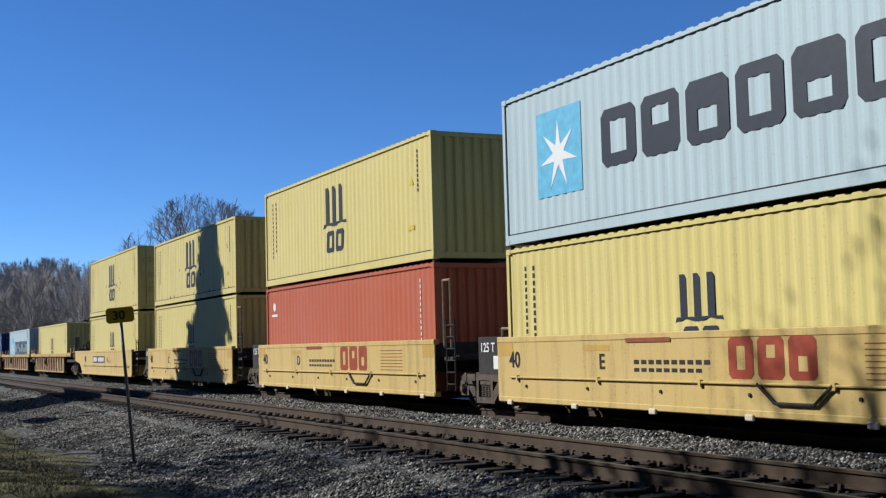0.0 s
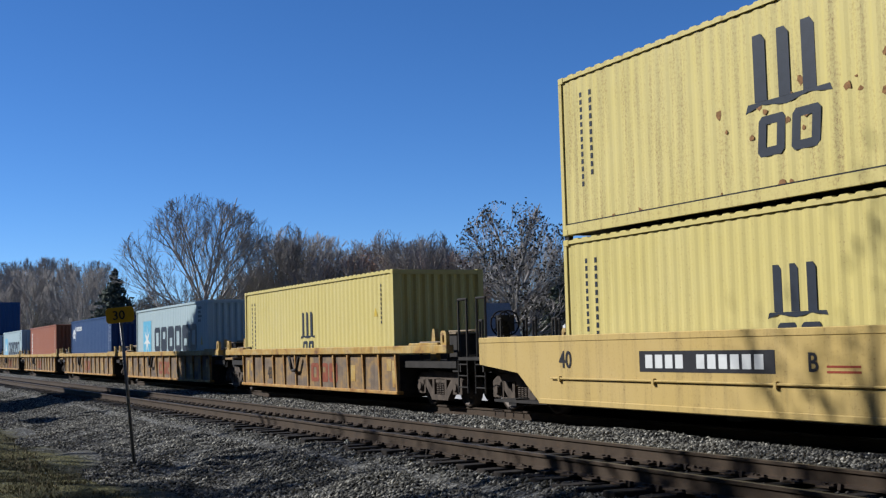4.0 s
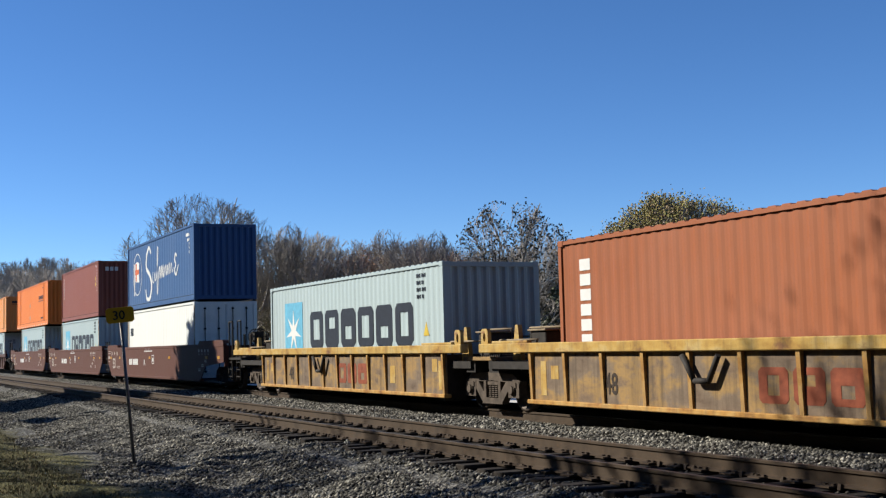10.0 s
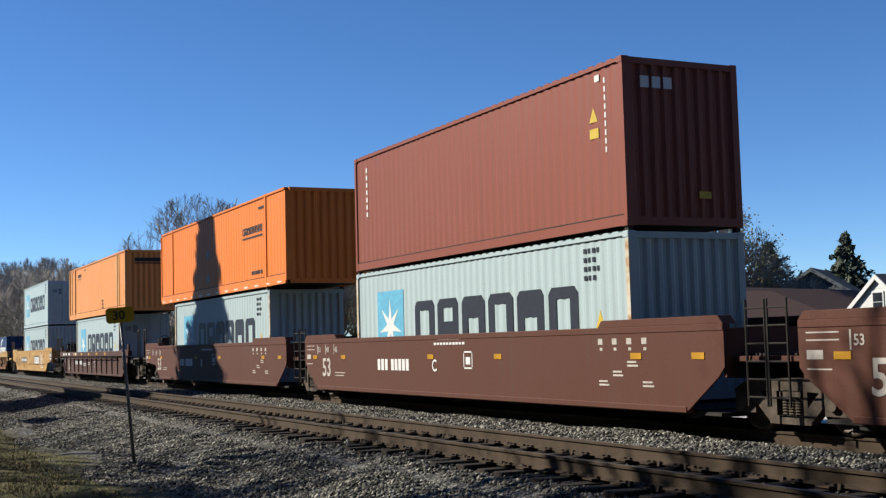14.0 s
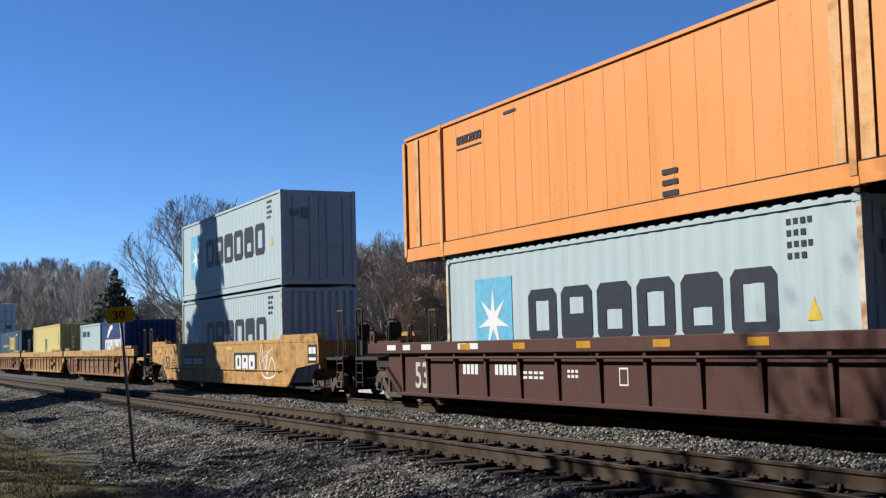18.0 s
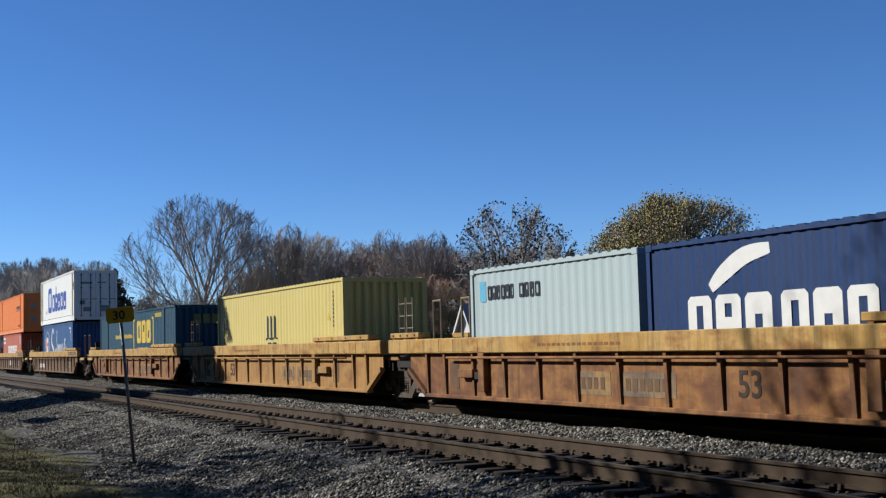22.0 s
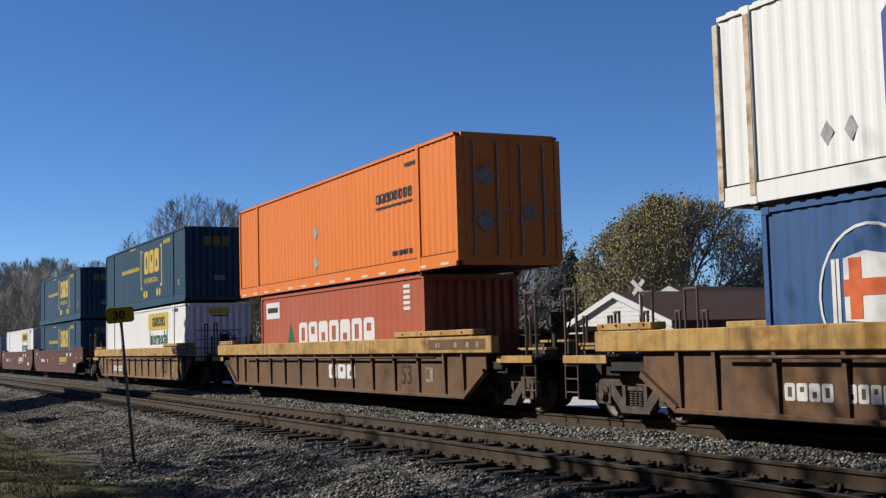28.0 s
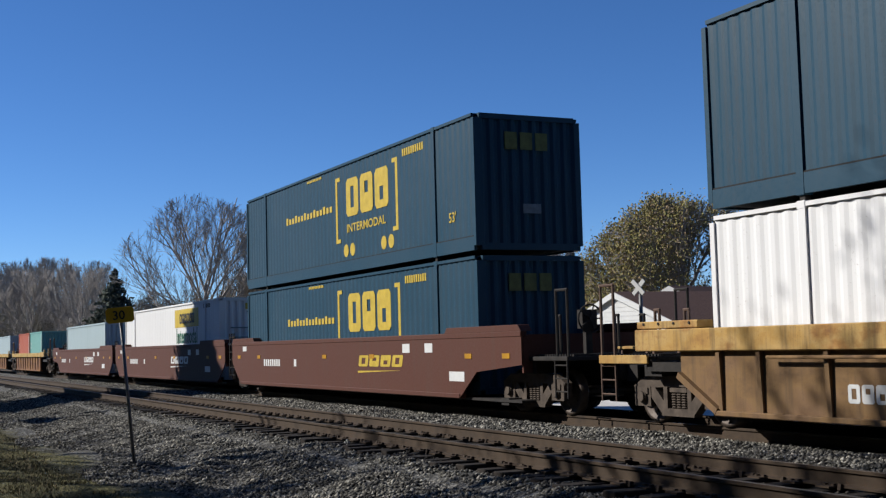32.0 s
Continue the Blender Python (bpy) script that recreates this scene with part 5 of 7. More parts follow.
def smooth_car(s0, s1, top, mat, label, trucks, coupled, cut, ends_mat=None, brake=(False, False)):
    """A well car unit with a flat plate side from s0 to s1; cut = how far the lower corners are cut back over the bogies at each end."""
    car = tagged(new("well_car"), label, "railway car", "well cars of the train")
    L = s1 - s0
    for sy in (-1, 1):
        mir = Matrix.Diagonal((1, -sy, 1, 1))
        pts = [(cut[0], 0.29), (L - cut[1], 0.29)] + ([(L - cut[1] + 0.75, 0.80), (L, 0.95)] if cut[1] else []) + [(L, top), (0, top)] + ([(0, 0.95), (cut[0] - 0.75, 0.80)] if cut[0] else [])
        piece("side_plate", cached(("side_plate", L, top, mat.name, cut), lambda b: prism(b, pts, "y", -1.55, -1.52), mat), car, at=mir)
        piece("top_chord", cached(("top_chord", L, top, mat.name), lambda b: chamfer(box(b, 0, L, -1.562, -1.42, top - 0.10, top + 0.012), 0.012), mat), car, at=mir)
        piece("bottom_sill", cached(("bottom_sill", L, mat.name, cut), lambda b: chamfer(box(b, cut[0] + 0.02, L - cut[1] - 0.02, -1.566, -1.40, 0.25, 0.35), 0.012), mat), car, at=mir)
        if mat == BROWN_CAR:
            continue
        piece("pull_rod", cached(("pull_rod", L, cut, mat.name), lambda b: cyl(b, (cut[0] + 0.5, -1.58, 0.72), (L - cut[1] - 0.5, -1.58, 0.72), 0.018, 6), mat), car, at=mir)
        for i in range(5):
            x = cut[0] + 0.8 + (L - cut[0] - cut[1] - 1.6) * i / 4
            piece("rod_bracket", cached(("rod_bracket", mat.name), lambda b: box(b, -0.03, 0.03, -1.60, -1.55, 0.66, 0.76), mat), car, at=pose(x, 0, 0) @ mir)
    if top > 1.5:
        for sy in (-1, 1):
            for a, c in ((0.0, 2.4), (L - 3.3, L)):
                piece("guide_plate", cached(("guide_plate", a, c, top, mat.name), lambda b: chamfer(prism(b, [(a, top + 0.005), (c, top + 0.005), (c - 0.12, top + 0.13), (a + 0.12, top + 0.13)], "y", -1.558, -1.30), 0.008), mat), car, at=Matrix.Diagonal((1, -sy, 1, 1)))
    for x in (0.8, 2.9, L * 0.45, L * 0.62, L - 2.2, L - 0.6) if mat == BROWN_CAR else ():
        piece("reflector", cached(("reflector",), lambda b: box(b, -0.15, 0.15, -1.562, -1.55, 0.95, 1.05), GOLD_TAPE), car, at=pose(x, 0, top - 1.46))
    piece("well_floor", cached(("well_floor", L), lambda b: box(b, 0.3, L - 0.3, -1.40, 1.40, 0.22, 0.27), STEEL_DARK), car)
    for x in (1.0, L / 2, L - 1.0):
        piece("cross_bearer", cached(("cross_bearer",), lambda b: box(b, -0.15, 0.15, -1.38, 1.38, 0.16, 0.295), STEEL_DARK), car, at=pose(x, 0, 0))
    for x, out, c, br in ((0.0, -1, coupled[0], brake[0]), (L, 1, coupled[1], brake[1])):
        end_gear(car, x, out, ends_mat or STEEL_DARK, c, br)
        piece("bulkhead", cached(("bulkhead", top, mat.name), lambda b: box(b, -0.03, 0.03, -1.5, 1.5, 0.80, top - 0.06), ends_mat or mat), car, at=pose(x - out * 0.05, 0, 0))
        if not c and (out > 0 or mat != YELLOW_CAR):
            piece("step_ladder", cached(("step_ladder", "long"), lambda b: ladder_bm(b, 0.40, 0.40, 1.9, 6), STEEL_DARK), car, at=pose(x + out * 0.35, -1.42, 0) @ Matrix.Diagonal((out, 1, 1, 1)))
    for t in trucks:
        add_truck(car, t - s0)
    TRAIN.append((car, s0, 0.0))
    return car


DARK_STENCIL = plain("dark_worn_stencil", (0.05, 0.034, 0.025), 0.7, 0, 0.4)
STENCIL_TAN = plain("faded_tan_stencil", (0.36, 0.29, 0.20), 0.7, 0, 0.3)
PALE_STENCIL = plain("faded_white_stencil", (0.60, 0.55, 0.50), 0.65, 0, 0.2)
PALE_LUG = plain("pale_worn_lug", (0.72, 0.64, 0.48), 0.6, 0, 0.2)
GOLD_PATCH = paint("deeper_yellow_patch", (0.62, 0.38, 0.07), 0.15, 0.35)
A_LBL = "yellow smooth-sided well car with black stencils"
for s0, s1, letter, trucks, cpl, cut in ((173.07, 185.7, "E", (187.2,), (False, False), (0, 0)), (157.60, 170.20, "D", (171.6,), (False, False), (0, 0)), (142.05, 154.65, "C", (156.1,), (False, False), (0, 0)), (123.5, 138.68, "B", (124.35, 140.35), (True, False), (2.3, 0))):
    car = smooth_car(s0, s1, 1.47, YELLOW_CAR, A_LBL, trucks, cpl, cut, YELLOW_CAR if letter == "B" else STEEL_DARK, (letter == "B", False))
    o = 2.6 if letter == "B" else 0.0
    lettering("40", 0.42, BLACK_MARK, car, 0.47 + o, -1.553, 0.91)
    lettering(letter, 0.36, BLACK_MARK, car, 3.58 if letter != "B" else 9.35, -1.553, 0.90)
    if letter != "B":
        lettering("125 T", 0.26, WHITE_MARK, car, -0.95, -1.43, 1.2, name="capacity_stencil")
        piece("handrail", cached(("handrail", "unit"), lambda b: rail_u_bm(b, 0.34, 1.3, 2.75), TAN_RAIL), car, at=pose(s1 - s0 + 0.12, -1.36, 0))
        for k, zz in ((0, 1.66), (0.45, 1.58)):
            piece("pipe_frame", cached(("pipe_frame", zz), lambda b: rail_u_bm(b, 0.38, 1.1, zz), TAN_RAIL), car, at=pose(-0.98 + k, -0.9, 0))
        piece("valve_block", cached(("valve_block",), lambda b: chamfer(box(b, -0.16, 0.16, -0.7, -0.4, 1.1, 1.5), 0.02), TRUCK_STEEL), car, at=pose(-0.45, 0, 0))
        part("capacity_board", box(bmesh.new(), -1.05, -0.05, -1.42, -1.40, 0.75, 1.5), STEEL_DARK, car)
        for k in range(6):
            piece("sill_lug", cached(("sill_lug",), lambda b: chamfer(box(b, -0.09, 0.09, -1.60, -1.55, 0.20, 0.29), 0.012), PALE_LUG), car, at=pose(0.5 + 2.3 * k, 0, 0))
            piece("side_bolt", cached(("side_bolt",), lambda b: cyl(b, (0, -1.572, 0), (0, -1.55, 0), 0.03, 8), STEEL_DARK), car, at=pose(1.1 + 2.1 * k, 0, 0.56))
        piece("brake_lever", cached(("brake_lever",), lambda b: [cyl(b, (x0, -1.59, z0), (x1, -1.59, z1), 0.025, 6) for x0, z0, x1, z1 in ((0, 0.72, 0.35, 0.46), (0.35, 0.46, 1.1, 0.46), (1.1, 0.46, 1.45, 0.72))] and b, STEEL_DARK), car, at=pose(7.6, 0, 0))
        bars("stencil_bars", [(9.6, 10.9, 0.80 + 0.075 * i, 0.815 + 0.075 * i) for i in range(7)], FADED_RED, car, "", -1.55)
        bars("paint_patch", [(0.05, 0.62, 1.12, 1.38), (s1 - s0 - 0.62, s1 - s0 - 0.06, 1.10, 1.38), (3.1, 3.9, 1.2, 1.3)], GOLD_PATCH, car, "patch of deeper yellow paint", -1.55)
        bars("notice_plate", [(-0.42, -0.2, 0.86, 1.12)], WHITE_MARK, car, "small white notice", -1.42)
        bars("stencil_bars", [(4.4, 5.6, 1.33, 1.40)], FADED_RED, car, "", -1.562)
        word(blocks(6.92, 8.8, 0.78, 1.38, 3, 0.33), RED_MARK, car, "red painted block", -1.55)
        bars("stencil_bars", [(4.6 + 0.2 * i, 4.74 + 0.2 * i, 0.98, 1.05) for i in range(10)] + [(4.6 + 0.2 * i, 4.74 + 0.2 * i, 0.86, 0.92) for i in range(9)], BLACK_MARK, car, "", -1.55)
    else:
        bars("number_field", [(5.53, 8.72, 0.86, 1.19)], BLACK_MARK, car, "black field with white bars", -1.55)
        bars("number_bars", [(5.7 + 0.26 * i, 5.89 + 0.26 * i, 0.92, 1.13) for i in range(4)] + [(7.0 + 0.26 * i, 7.19 + 0.26 * i, 0.92, 1.13) for i in range(6)], WHITE_MARK, car, "", -1.55, 0.009)
        bars("stencil_bars", [(9.7, 10.3, 0.95, 0.98), (9.7, 10.3, 0.88, 0.91), (4.0, 4.9, 1.38, 1.42)], RED_MARK, car, "", -1.55)

B_LBL = "grimy ribbed well car with worn yellow top chord"
for s0, s1, b0, b1, trucks, cpl in ((105.2, 122.06, 107.0, 119.3, (120.65,), (False, True)), (87.0, 104.3, 88.6, 103.0, (104.7,), (False, False)), (69.0, 86.2, 71.0, 85.35, (86.6,), (False, False)), (50.7, 68.0, 52.6, 67.05, (68.4,), (False, False)), (33.3, 49.9, 36.2, 48.97, (34.7, 50.3), (True, False))):
    car = ribbed_car(s0, s1, b0, b1, 1.36, OCHRE_CAR, GRIME_CAR, B_LBL, trucks, cpl, 0.0, False, (cpl[0], cpl[1]), 13, EARTH_CAR)
    lettering("48", 0.5, DARK_STENCIL, car, b0 - s0 + 2.46, -1.477, 0.48, "dark worn numerals", sx=0.8)
    word(blocks(b0 - s0 + 6.3, b0 - s0 + 8.4, 0.45, 0.95, 3, 0.3), FADED_RED, car, "faded red block", -1.477)
    piece("brake_lever", cached(("brake_lever", "vee"), lambda b: [cyl(b, (x0, -1.58, z0), (x1, -1.58, z1), 0.045, 8) for x0, z0, x1, z1 in ((0, 1.12, 0.28, 0.74), (0.28, 0.74, 0.62, 0.74), (0.62, 0.74, 0.86, 1.12))] and b, STEEL_DARK), car, at=pose(b0 - s0 + 4.75, 0, 0))
    q0, q1 = b0 - s0, b1 - s0
    bars("paint_patch", [(q0 + 0.36, q0 + 0.55, 0.40, 1.02), (q0 + 0.72, q0 + 0.98, 0.70, 0.94), (q1 - 0.36, q1 - 0.2, 0.40, 1.02), (q1 - 0.68, q1 - 0.42, 0.78, 1.06), (q1 - 3.0, q1 - 2.7, 0.5, 0.9)], OCHRE_CAR, car, "patch of older yellow paint", -1.477)

C_LBL = "oxide brown smooth-sided well car unit with white stencils"
for s0, s1, letter, trucks, cpl, cut in ((11.5, 32.0, "A", (30.6, 10.75), (False, True), (0.9, 3.1)), (-8.1, 9.95, "C", (-8.95,), (False, False), (0.9, 0.9)), (-28.4, -9.75, "B", (-27.4,), (True, False), (2.6, 0.9))):
    car = smooth_car(s0, s1, 1.57, BROWN_CAR, C_LBL, trucks, cpl, cut, BROWN_CAR, (cpl[0], cpl[1]))
    o = {"A": 0.0, "C": 0.1, "B": 1.0}[letter]
    lettering("53", 0.66, PALE_STENCIL, car, 1.25 + o, -1.553, 0.62, "cream numerals")
    lettering(letter, 0.36, WHITE_MARK, car, 8.08 + o, -1.553, 0.80)
    for k, mark in enumerate(("53", "48", "45")):
        lettering(mark, 0.2, PALE_STENCIL, car, 1.0 + 0.62 * k + o * 0.4, -1.553, 1.24, name="load_stencil")
        bars("stencil_bars", [(0.93 + 0.62 * k + o * 0.4, 0.96 + 0.62 * k + o * 0.4, 1.18, 1.44)], PALE_STENCIL, car, "", -1.55)
    bars("stencil_bars", [(0.15, 0.75, 1.40, 1.42), (0.15, 0.75, 1.30, 1.32), (0.15, 0.45, 1.06, 1.18), (0.15, 0.6, 0.92, 0.94), (2.2 + o, 2.9 + o, 0.70, 0.72), (2.2 + o, 2.8 + o, 0.63, 0.65)], PALE_STENCIL, car, "", -1.55)
    bars("number_bars", [(5.05 + o + 0.22 * i, 5.21 + o + 0.22 * i, 0.80, 1.06) for i in range(3)] + [(5.85 + o + 0.21 * i, 6.01 + o + 0.21 * i, 0.80, 1.06) for i in range(5)], WHITE_MARK, car, "white painted bars", -1.55)
    bars("stencil_bars", [(8.2 + o + 0.15 * i, 8.31 + o + 0.15 * i, 1.36, 1.41) for i in range(10)] + [(8.4 + o + 0.15 * i, 8.51 + o + 0.15 * i, 1.47, 1.52) for i in range(7)] + [(9.6 + o, 10.0 + o, 0.86, 0.89), (9.6 + o, 10.0 + o, 1.19, 1.22), (9.6 + o, 9.63 + o, 0.86, 1.22), (9.97 + o, 10.0 + o, 0.86, 1.22), (9.7 + o, 9.9 + o, 0.95, 1.1)], WHITE_MARK, car, "", -1.55)
    for x in range(4):
        e = s1 - s0 - 3.3 + 0.42 * x
        bars("stencil_block", [(e, e + 0.14, 1.30, 1.40), (e + 0.05, e + 0.13, 1.20, 1.25)], PALE_STENCIL, car, "", -1.55)
        bars("stencil_bars", [(e, e + 0.3, 0.62 + 0.16 * (x % 3), 0.65 + 0.16 * (x % 3)), (e, e + 0.26, 0.68 + 0.16 * (x % 3), 0.71 + 0.16 * (x % 3))], PALE_STENCIL, car, "", -1.55)

D_LBL = "dark brown ribbed well car with white stencils on its chord"
car = ribbed_car(-51.72, -31.94, -49.9, -33.4, 1.43, DKBROWN_CAR, DKBROWN_CAR, D_LBL, (-51.3, -32.4), (True, True), 0.8, False, (True, False), 13)
lettering("53", 0.80, PALE_STENCIL, car, 2.50, -1.477, 0.43, "tall cream numerals", sx=0.92)
bars("stencil_bars", [(1.2, 1.7, 1.26, 1.38), (2.1, 2.5, 1.26, 1.38), (3.1, 3.6, 1.26, 1.38), (4.9, 5.3, 1.26, 1.38), (5.4, 5.8, 1.26, 1.38)], WHITE_MARK, car, "", -1.585)
bars("stencil_bars", [(7.42 + 0.2 * i, 7.56 + 0.2 * i, 0.78 - 0.09 * r, 0.83 - 0.09 * r) for r in range(2) for i in range(4)] + [(9.0 + 0.13 * i, 9.09 + 0.13 * i, 0.82 - 0.09 * r, 0.87 - 0.09 * r) for r in range(2) for i in range(3)] + [(9.75, 9.79, 1.08, 1.17), (15.5, 15.62, 1.27, 1.37), (15.68, 15.8, 1.27, 1.37)], WHITE_MARK, car, "", -1.477)
bars("data_panel", [(10.62, 10.88, 0.62, 0.92)], WHITE_MARK, car, "white framed data panel", -1.477)
bars("data_field", [(10.65, 10.85, 0.65, 0.89)], DKBROWN_CAR, car, "", -1.477, 0.009)
for k in range(5):
    piece("reflector", cached(("reflector", "chord"), lambda b: box(b, 0, 0.45, -1.592, -1.58, 1.25, 1.37), GOLD_TAPE), car, at=pose(5.0 + 2.25 * k, 0, 0))
bars("number_bars", [(4.9 + 0.18 * i, 5.03 + 0.18 * i, 0.75, 0.95) for i in range(4)] + [(6.3 + 0.18 * i, 6.43 + 0.18 * i, 0.75, 0.95) for i in range(5)], WHITE_MARK, car, "", -1.477)

E_LBL = "weathered yellow smooth-sided well car with scrawled white paint"
car = smooth_car(-75.35, -55.3, 1.62, EARTH_CAR, E_LBL, (-74.8, -55.9), (True, True), (2.6, 2.6), EARTH_CAR, (False, True))
bars("number_field", [(2.28, 3.28, 0.60, 1.22)], CHORD_TAN, car, "tan repainted panel", -1.55)
lettering("53", 0.72, BLACK_MARK, car, 2.38, -1.557, 0.66, "tall black numerals")
bars("stencil_bars", [(0.5 + 0.9 * k, 0.62 + 0.9 * k, 1.24, 1.42) for k in range(5)] + [(1.7, 2.2, 1.00 - 0.09 * k, 1.03 - 0.09 * k) for k in range(4)] + [(3.4, 4.6, 1.0 - 0.11 * k, 1.03 - 0.11 * k) for k in range(5)], DARK_STENCIL, car, "", -1.55)
bars("number_field", [(5.15, 8.2, 0.80, 1.16), (12.0, 14.5, 0.66, 1.26)], BLACK_MARK, car, "black field with white bars", -1.55)
word(blocks(5.3, 6.5, 0.88, 1.08, 4) + blocks(6.75, 8.1, 0.88, 1.08, 6) + blocks(12.15, 14.35, 0.74, 1.18, 3, 0.34), WHITE_MARK, car, "white painted block", -1.55, 0.009)
stroke("paint_scrawl", [(a + 1.1, c) for a, c in smooth([(13.6, 0.6), (13.9, 1.5), (14.2, 0.7), (14.5, 1.3), (14.4, 0.6), (14.9, 1.1), (15.2, 0.6), (14.2, 0.5), (13.8, 0.9), (15.0, 1.4)])], 0.03, WHITE_MARK, car, "white spray-painted scrawl", -1.55)
PALE_OVER = paint("pale_overpaint", (0.56, 0.39, 0.19), 0.15, 0.3)
rng_patch = random.Random(5)
for k in range(12):
    x, z = 8.4 + 0.27 * k, 0.60 + 0.30 * (k % 2)
    outline = [(x + 0.11 * rng_patch.uniform(0.5, 1.0) * math.cos(a), z + 0.13 + 0.14 * rng_patch.uniform(0.4, 1.0) * math.sin(a)) for a in [2 * math.pi * q / 9 for q in range(9)]]
    bars("paint_patch", [outline], PALE_OVER, car, "pale overpainted patch", -1.55)
bars("paint_patch", [(1.2, 1.7, 1.30, 1.46), (11.2, 11.9, 1.34, 1.46)], YELLOW_MARK, car, "bright yellow daub", -1.562)
bars("notice_plate", [(19.2, 19.95, 0.95, 1.45)], BLACK_MARK, car, "black notice plate with white bars", -1.55)
bars("notice_bars", [(19.3, 19.55, 1.2, 1.38), (19.6, 19.85, 1.2, 1.38), (19.3, 19.85, 1.02, 1.1)], WHITE_MARK, car, "", -1.55, 0.009)

F_LBL = "rust-orange ribbed well car unit with a yellow top chord"
TAN_WEB = worn("rusty_tan_car_paint", [(0.24, 0.105, 0.04), (0.40, 0.20, 0.065), (0.50, 0.28, 0.09), (0.42, 0.22, 0.075), (0.28, 0.13, 0.05)], 0.6, 0.75, 0.5)
for s0, s1, b0, b1, trucks, cpl in ((-98.62, -78.9, -96.7, -80.43, (-79.4, -98.85), (False, True)), (-118.2, -99.1, -116.3, -100.1, (-118.6,), (False, False)), (-138.35, -119.05, -136.5, -120.0, (-138.0,), (True, False))):
    car = ribbed_car(s0, s1, b0, b1, 1.50, CHORD_TAN, RUST_CAR if cpl[0] or cpl[1] else TAN_WEB, F_LBL, trucks, cpl, 0.9, True, (cpl[0], cpl[1]), 13)
    lettering("53", 0.55, DARK_STENCIL, car, 12.35 if cpl[1] else 6.02, -1.477, 0.52, "dark worn numerals")
    bars("stencil_bars", [(6.9 + 0.17 * i, 7.02 + 0.17 * i, 1.30, 1.35) for i in range(16)], RUST_CAR, car, "", -1.585)
    e = 0.0 if cpl[1] else 3.4
    bars("number_field", [(8.0 + e, 9.1 + e, 0.45, 0.85), (9.4 + e, 10.9 + e, 0.45, 0.85)], GRIME_CAR, car, "worn dark panel with pale bars", -1.477)
    bars("number_bars", [(8.2 + e + 0.2 * i, 8.32 + e + 0.2 * i, 0.55, 0.75) for i in range(4)] + [(9.55 + e + 0.2 * i, 9.68 + e + 0.2 * i, 0.55, 0.75) for i in range(6)], TAUPE_CAR, car, "", -1.477, 0.009)

G_LBL = "dusty brown ribbed well car with a yellow top chord"
for s0, s1, b0, b1, numx, bigx in ((-161.95, -142.1, -159.8, -143.55, 4.5, 15.1), (-185.5, -165.65, -183.5, -167.0, 0, 15.2), (-208.85, -189.05, -206.9, -190.45, 4.5, 14.9)):
    car = ribbed_car(s0, s1, b0, b1, 1.52, CHORD_TAN, DRAB_CAR if s0 < -200 else TAUPE_CAR, G_LBL, (s0 + 0.4, s1 - 0.4), (True, True), 0.9, True, (False, True), 13)
    lettering("53", 0.62, DARK_STENCIL, car, bigx, -1.477, 0.50, "dark worn numerals")
    bars("data_panel", [(bigx + 1.35, bigx + 1.72, 0.55, 0.87)], STENCIL_TAN, car, "pale framed data panel", -1.477)
    bars("data_field", [(bigx + 1.38, bigx + 1.54, 0.63, 0.84)], TAUPE_CAR, car, "", -1.477, 0.009)
    bars("stencil_bars", [(17.3 + 0.13 * i, 17.38 + 0.13 * i, 1.30, 1.40) for i in range(2)] + [(18.2, 18.33, 1.30, 1.41), (18.75, 18.88, 1.30, 1.41), (19.2, 19.3, 1.30, 1.41), (8.9, 9.5, 1.40, 1.42), (8.9, 9.5, 1.34, 1.36), (12.1, 12.5, 1.40, 1.42), (12.1, 12.5, 1.34, 1.36)], STENCIL_TAN, car, "", -1.585)
    bars("chord_panel", [(16.95, 19.6, 1.25, 1.47)], TAUPE_CAR, car, "grey repainted stretch of chord", -1.585, 0.002)
    if numx:
        word(blocks(numx, numx + 0.95, 0.50, 0.74, 4) + blocks(numx + 1.15, numx + 2.4, 0.50, 0.74, 6), WHITE_MARK, car, "white painted block", -1.477)
    else:
        word(blocks(10.45, 12.4, 0.56, 0.92, 3, 0.34), WHITE_MARK, car, "white painted block", -1.477)

H_LBL = "oxide brown smooth-sided well car unit with pale stencils"
for k, (s0, s1, trucks, cpl, cut) in enumerate(((-231.9, -212.6, (-213.0, -232.3), (False, True), (0.9, 2.6)), (-251.6, -232.8, (-252.0,), (False, False), (0.9, 0.9)), (-271.3, -252.4, (-270.6,), (True, False), (2.6, 0.9)))):
    car = smooth_car(s0, s1, 1.58, BROWN_CAR, H_LBL, trucks, cpl, cut, BROWN_CAR, (cpl[0], cpl[1]))
    word(blocks(11.05, 13.8, 0.88, 1.15, 4, 0.3, 0.08), YELLOW_MARK if k == 0 else WHITE_MARK, car, "pale slanted block", -1.55)
    bars("underline", [[(11.05, 0.72), (13.7, 0.80), (11.05, 0.77)]], YELLOW_MARK if k == 0 else WHITE_MARK, car, "pale tapering line", -1.55)
    bars("stencil_bars", [(3.4 + 0.2 * i, 3.53 + 0.2 * i, 0.85, 1.05) for i in range(8)] + [(6.2, 6.4, 0.85, 1.05), (1.2, 1.6, 1.3, 1.45), (13.8, 14.2, 1.2, 1.4), (15.0, 15.4, 1.2, 1.4), (16.2, 16.9, 0.6, 0.8)], WHITE_MARK, car, "", -1.55)
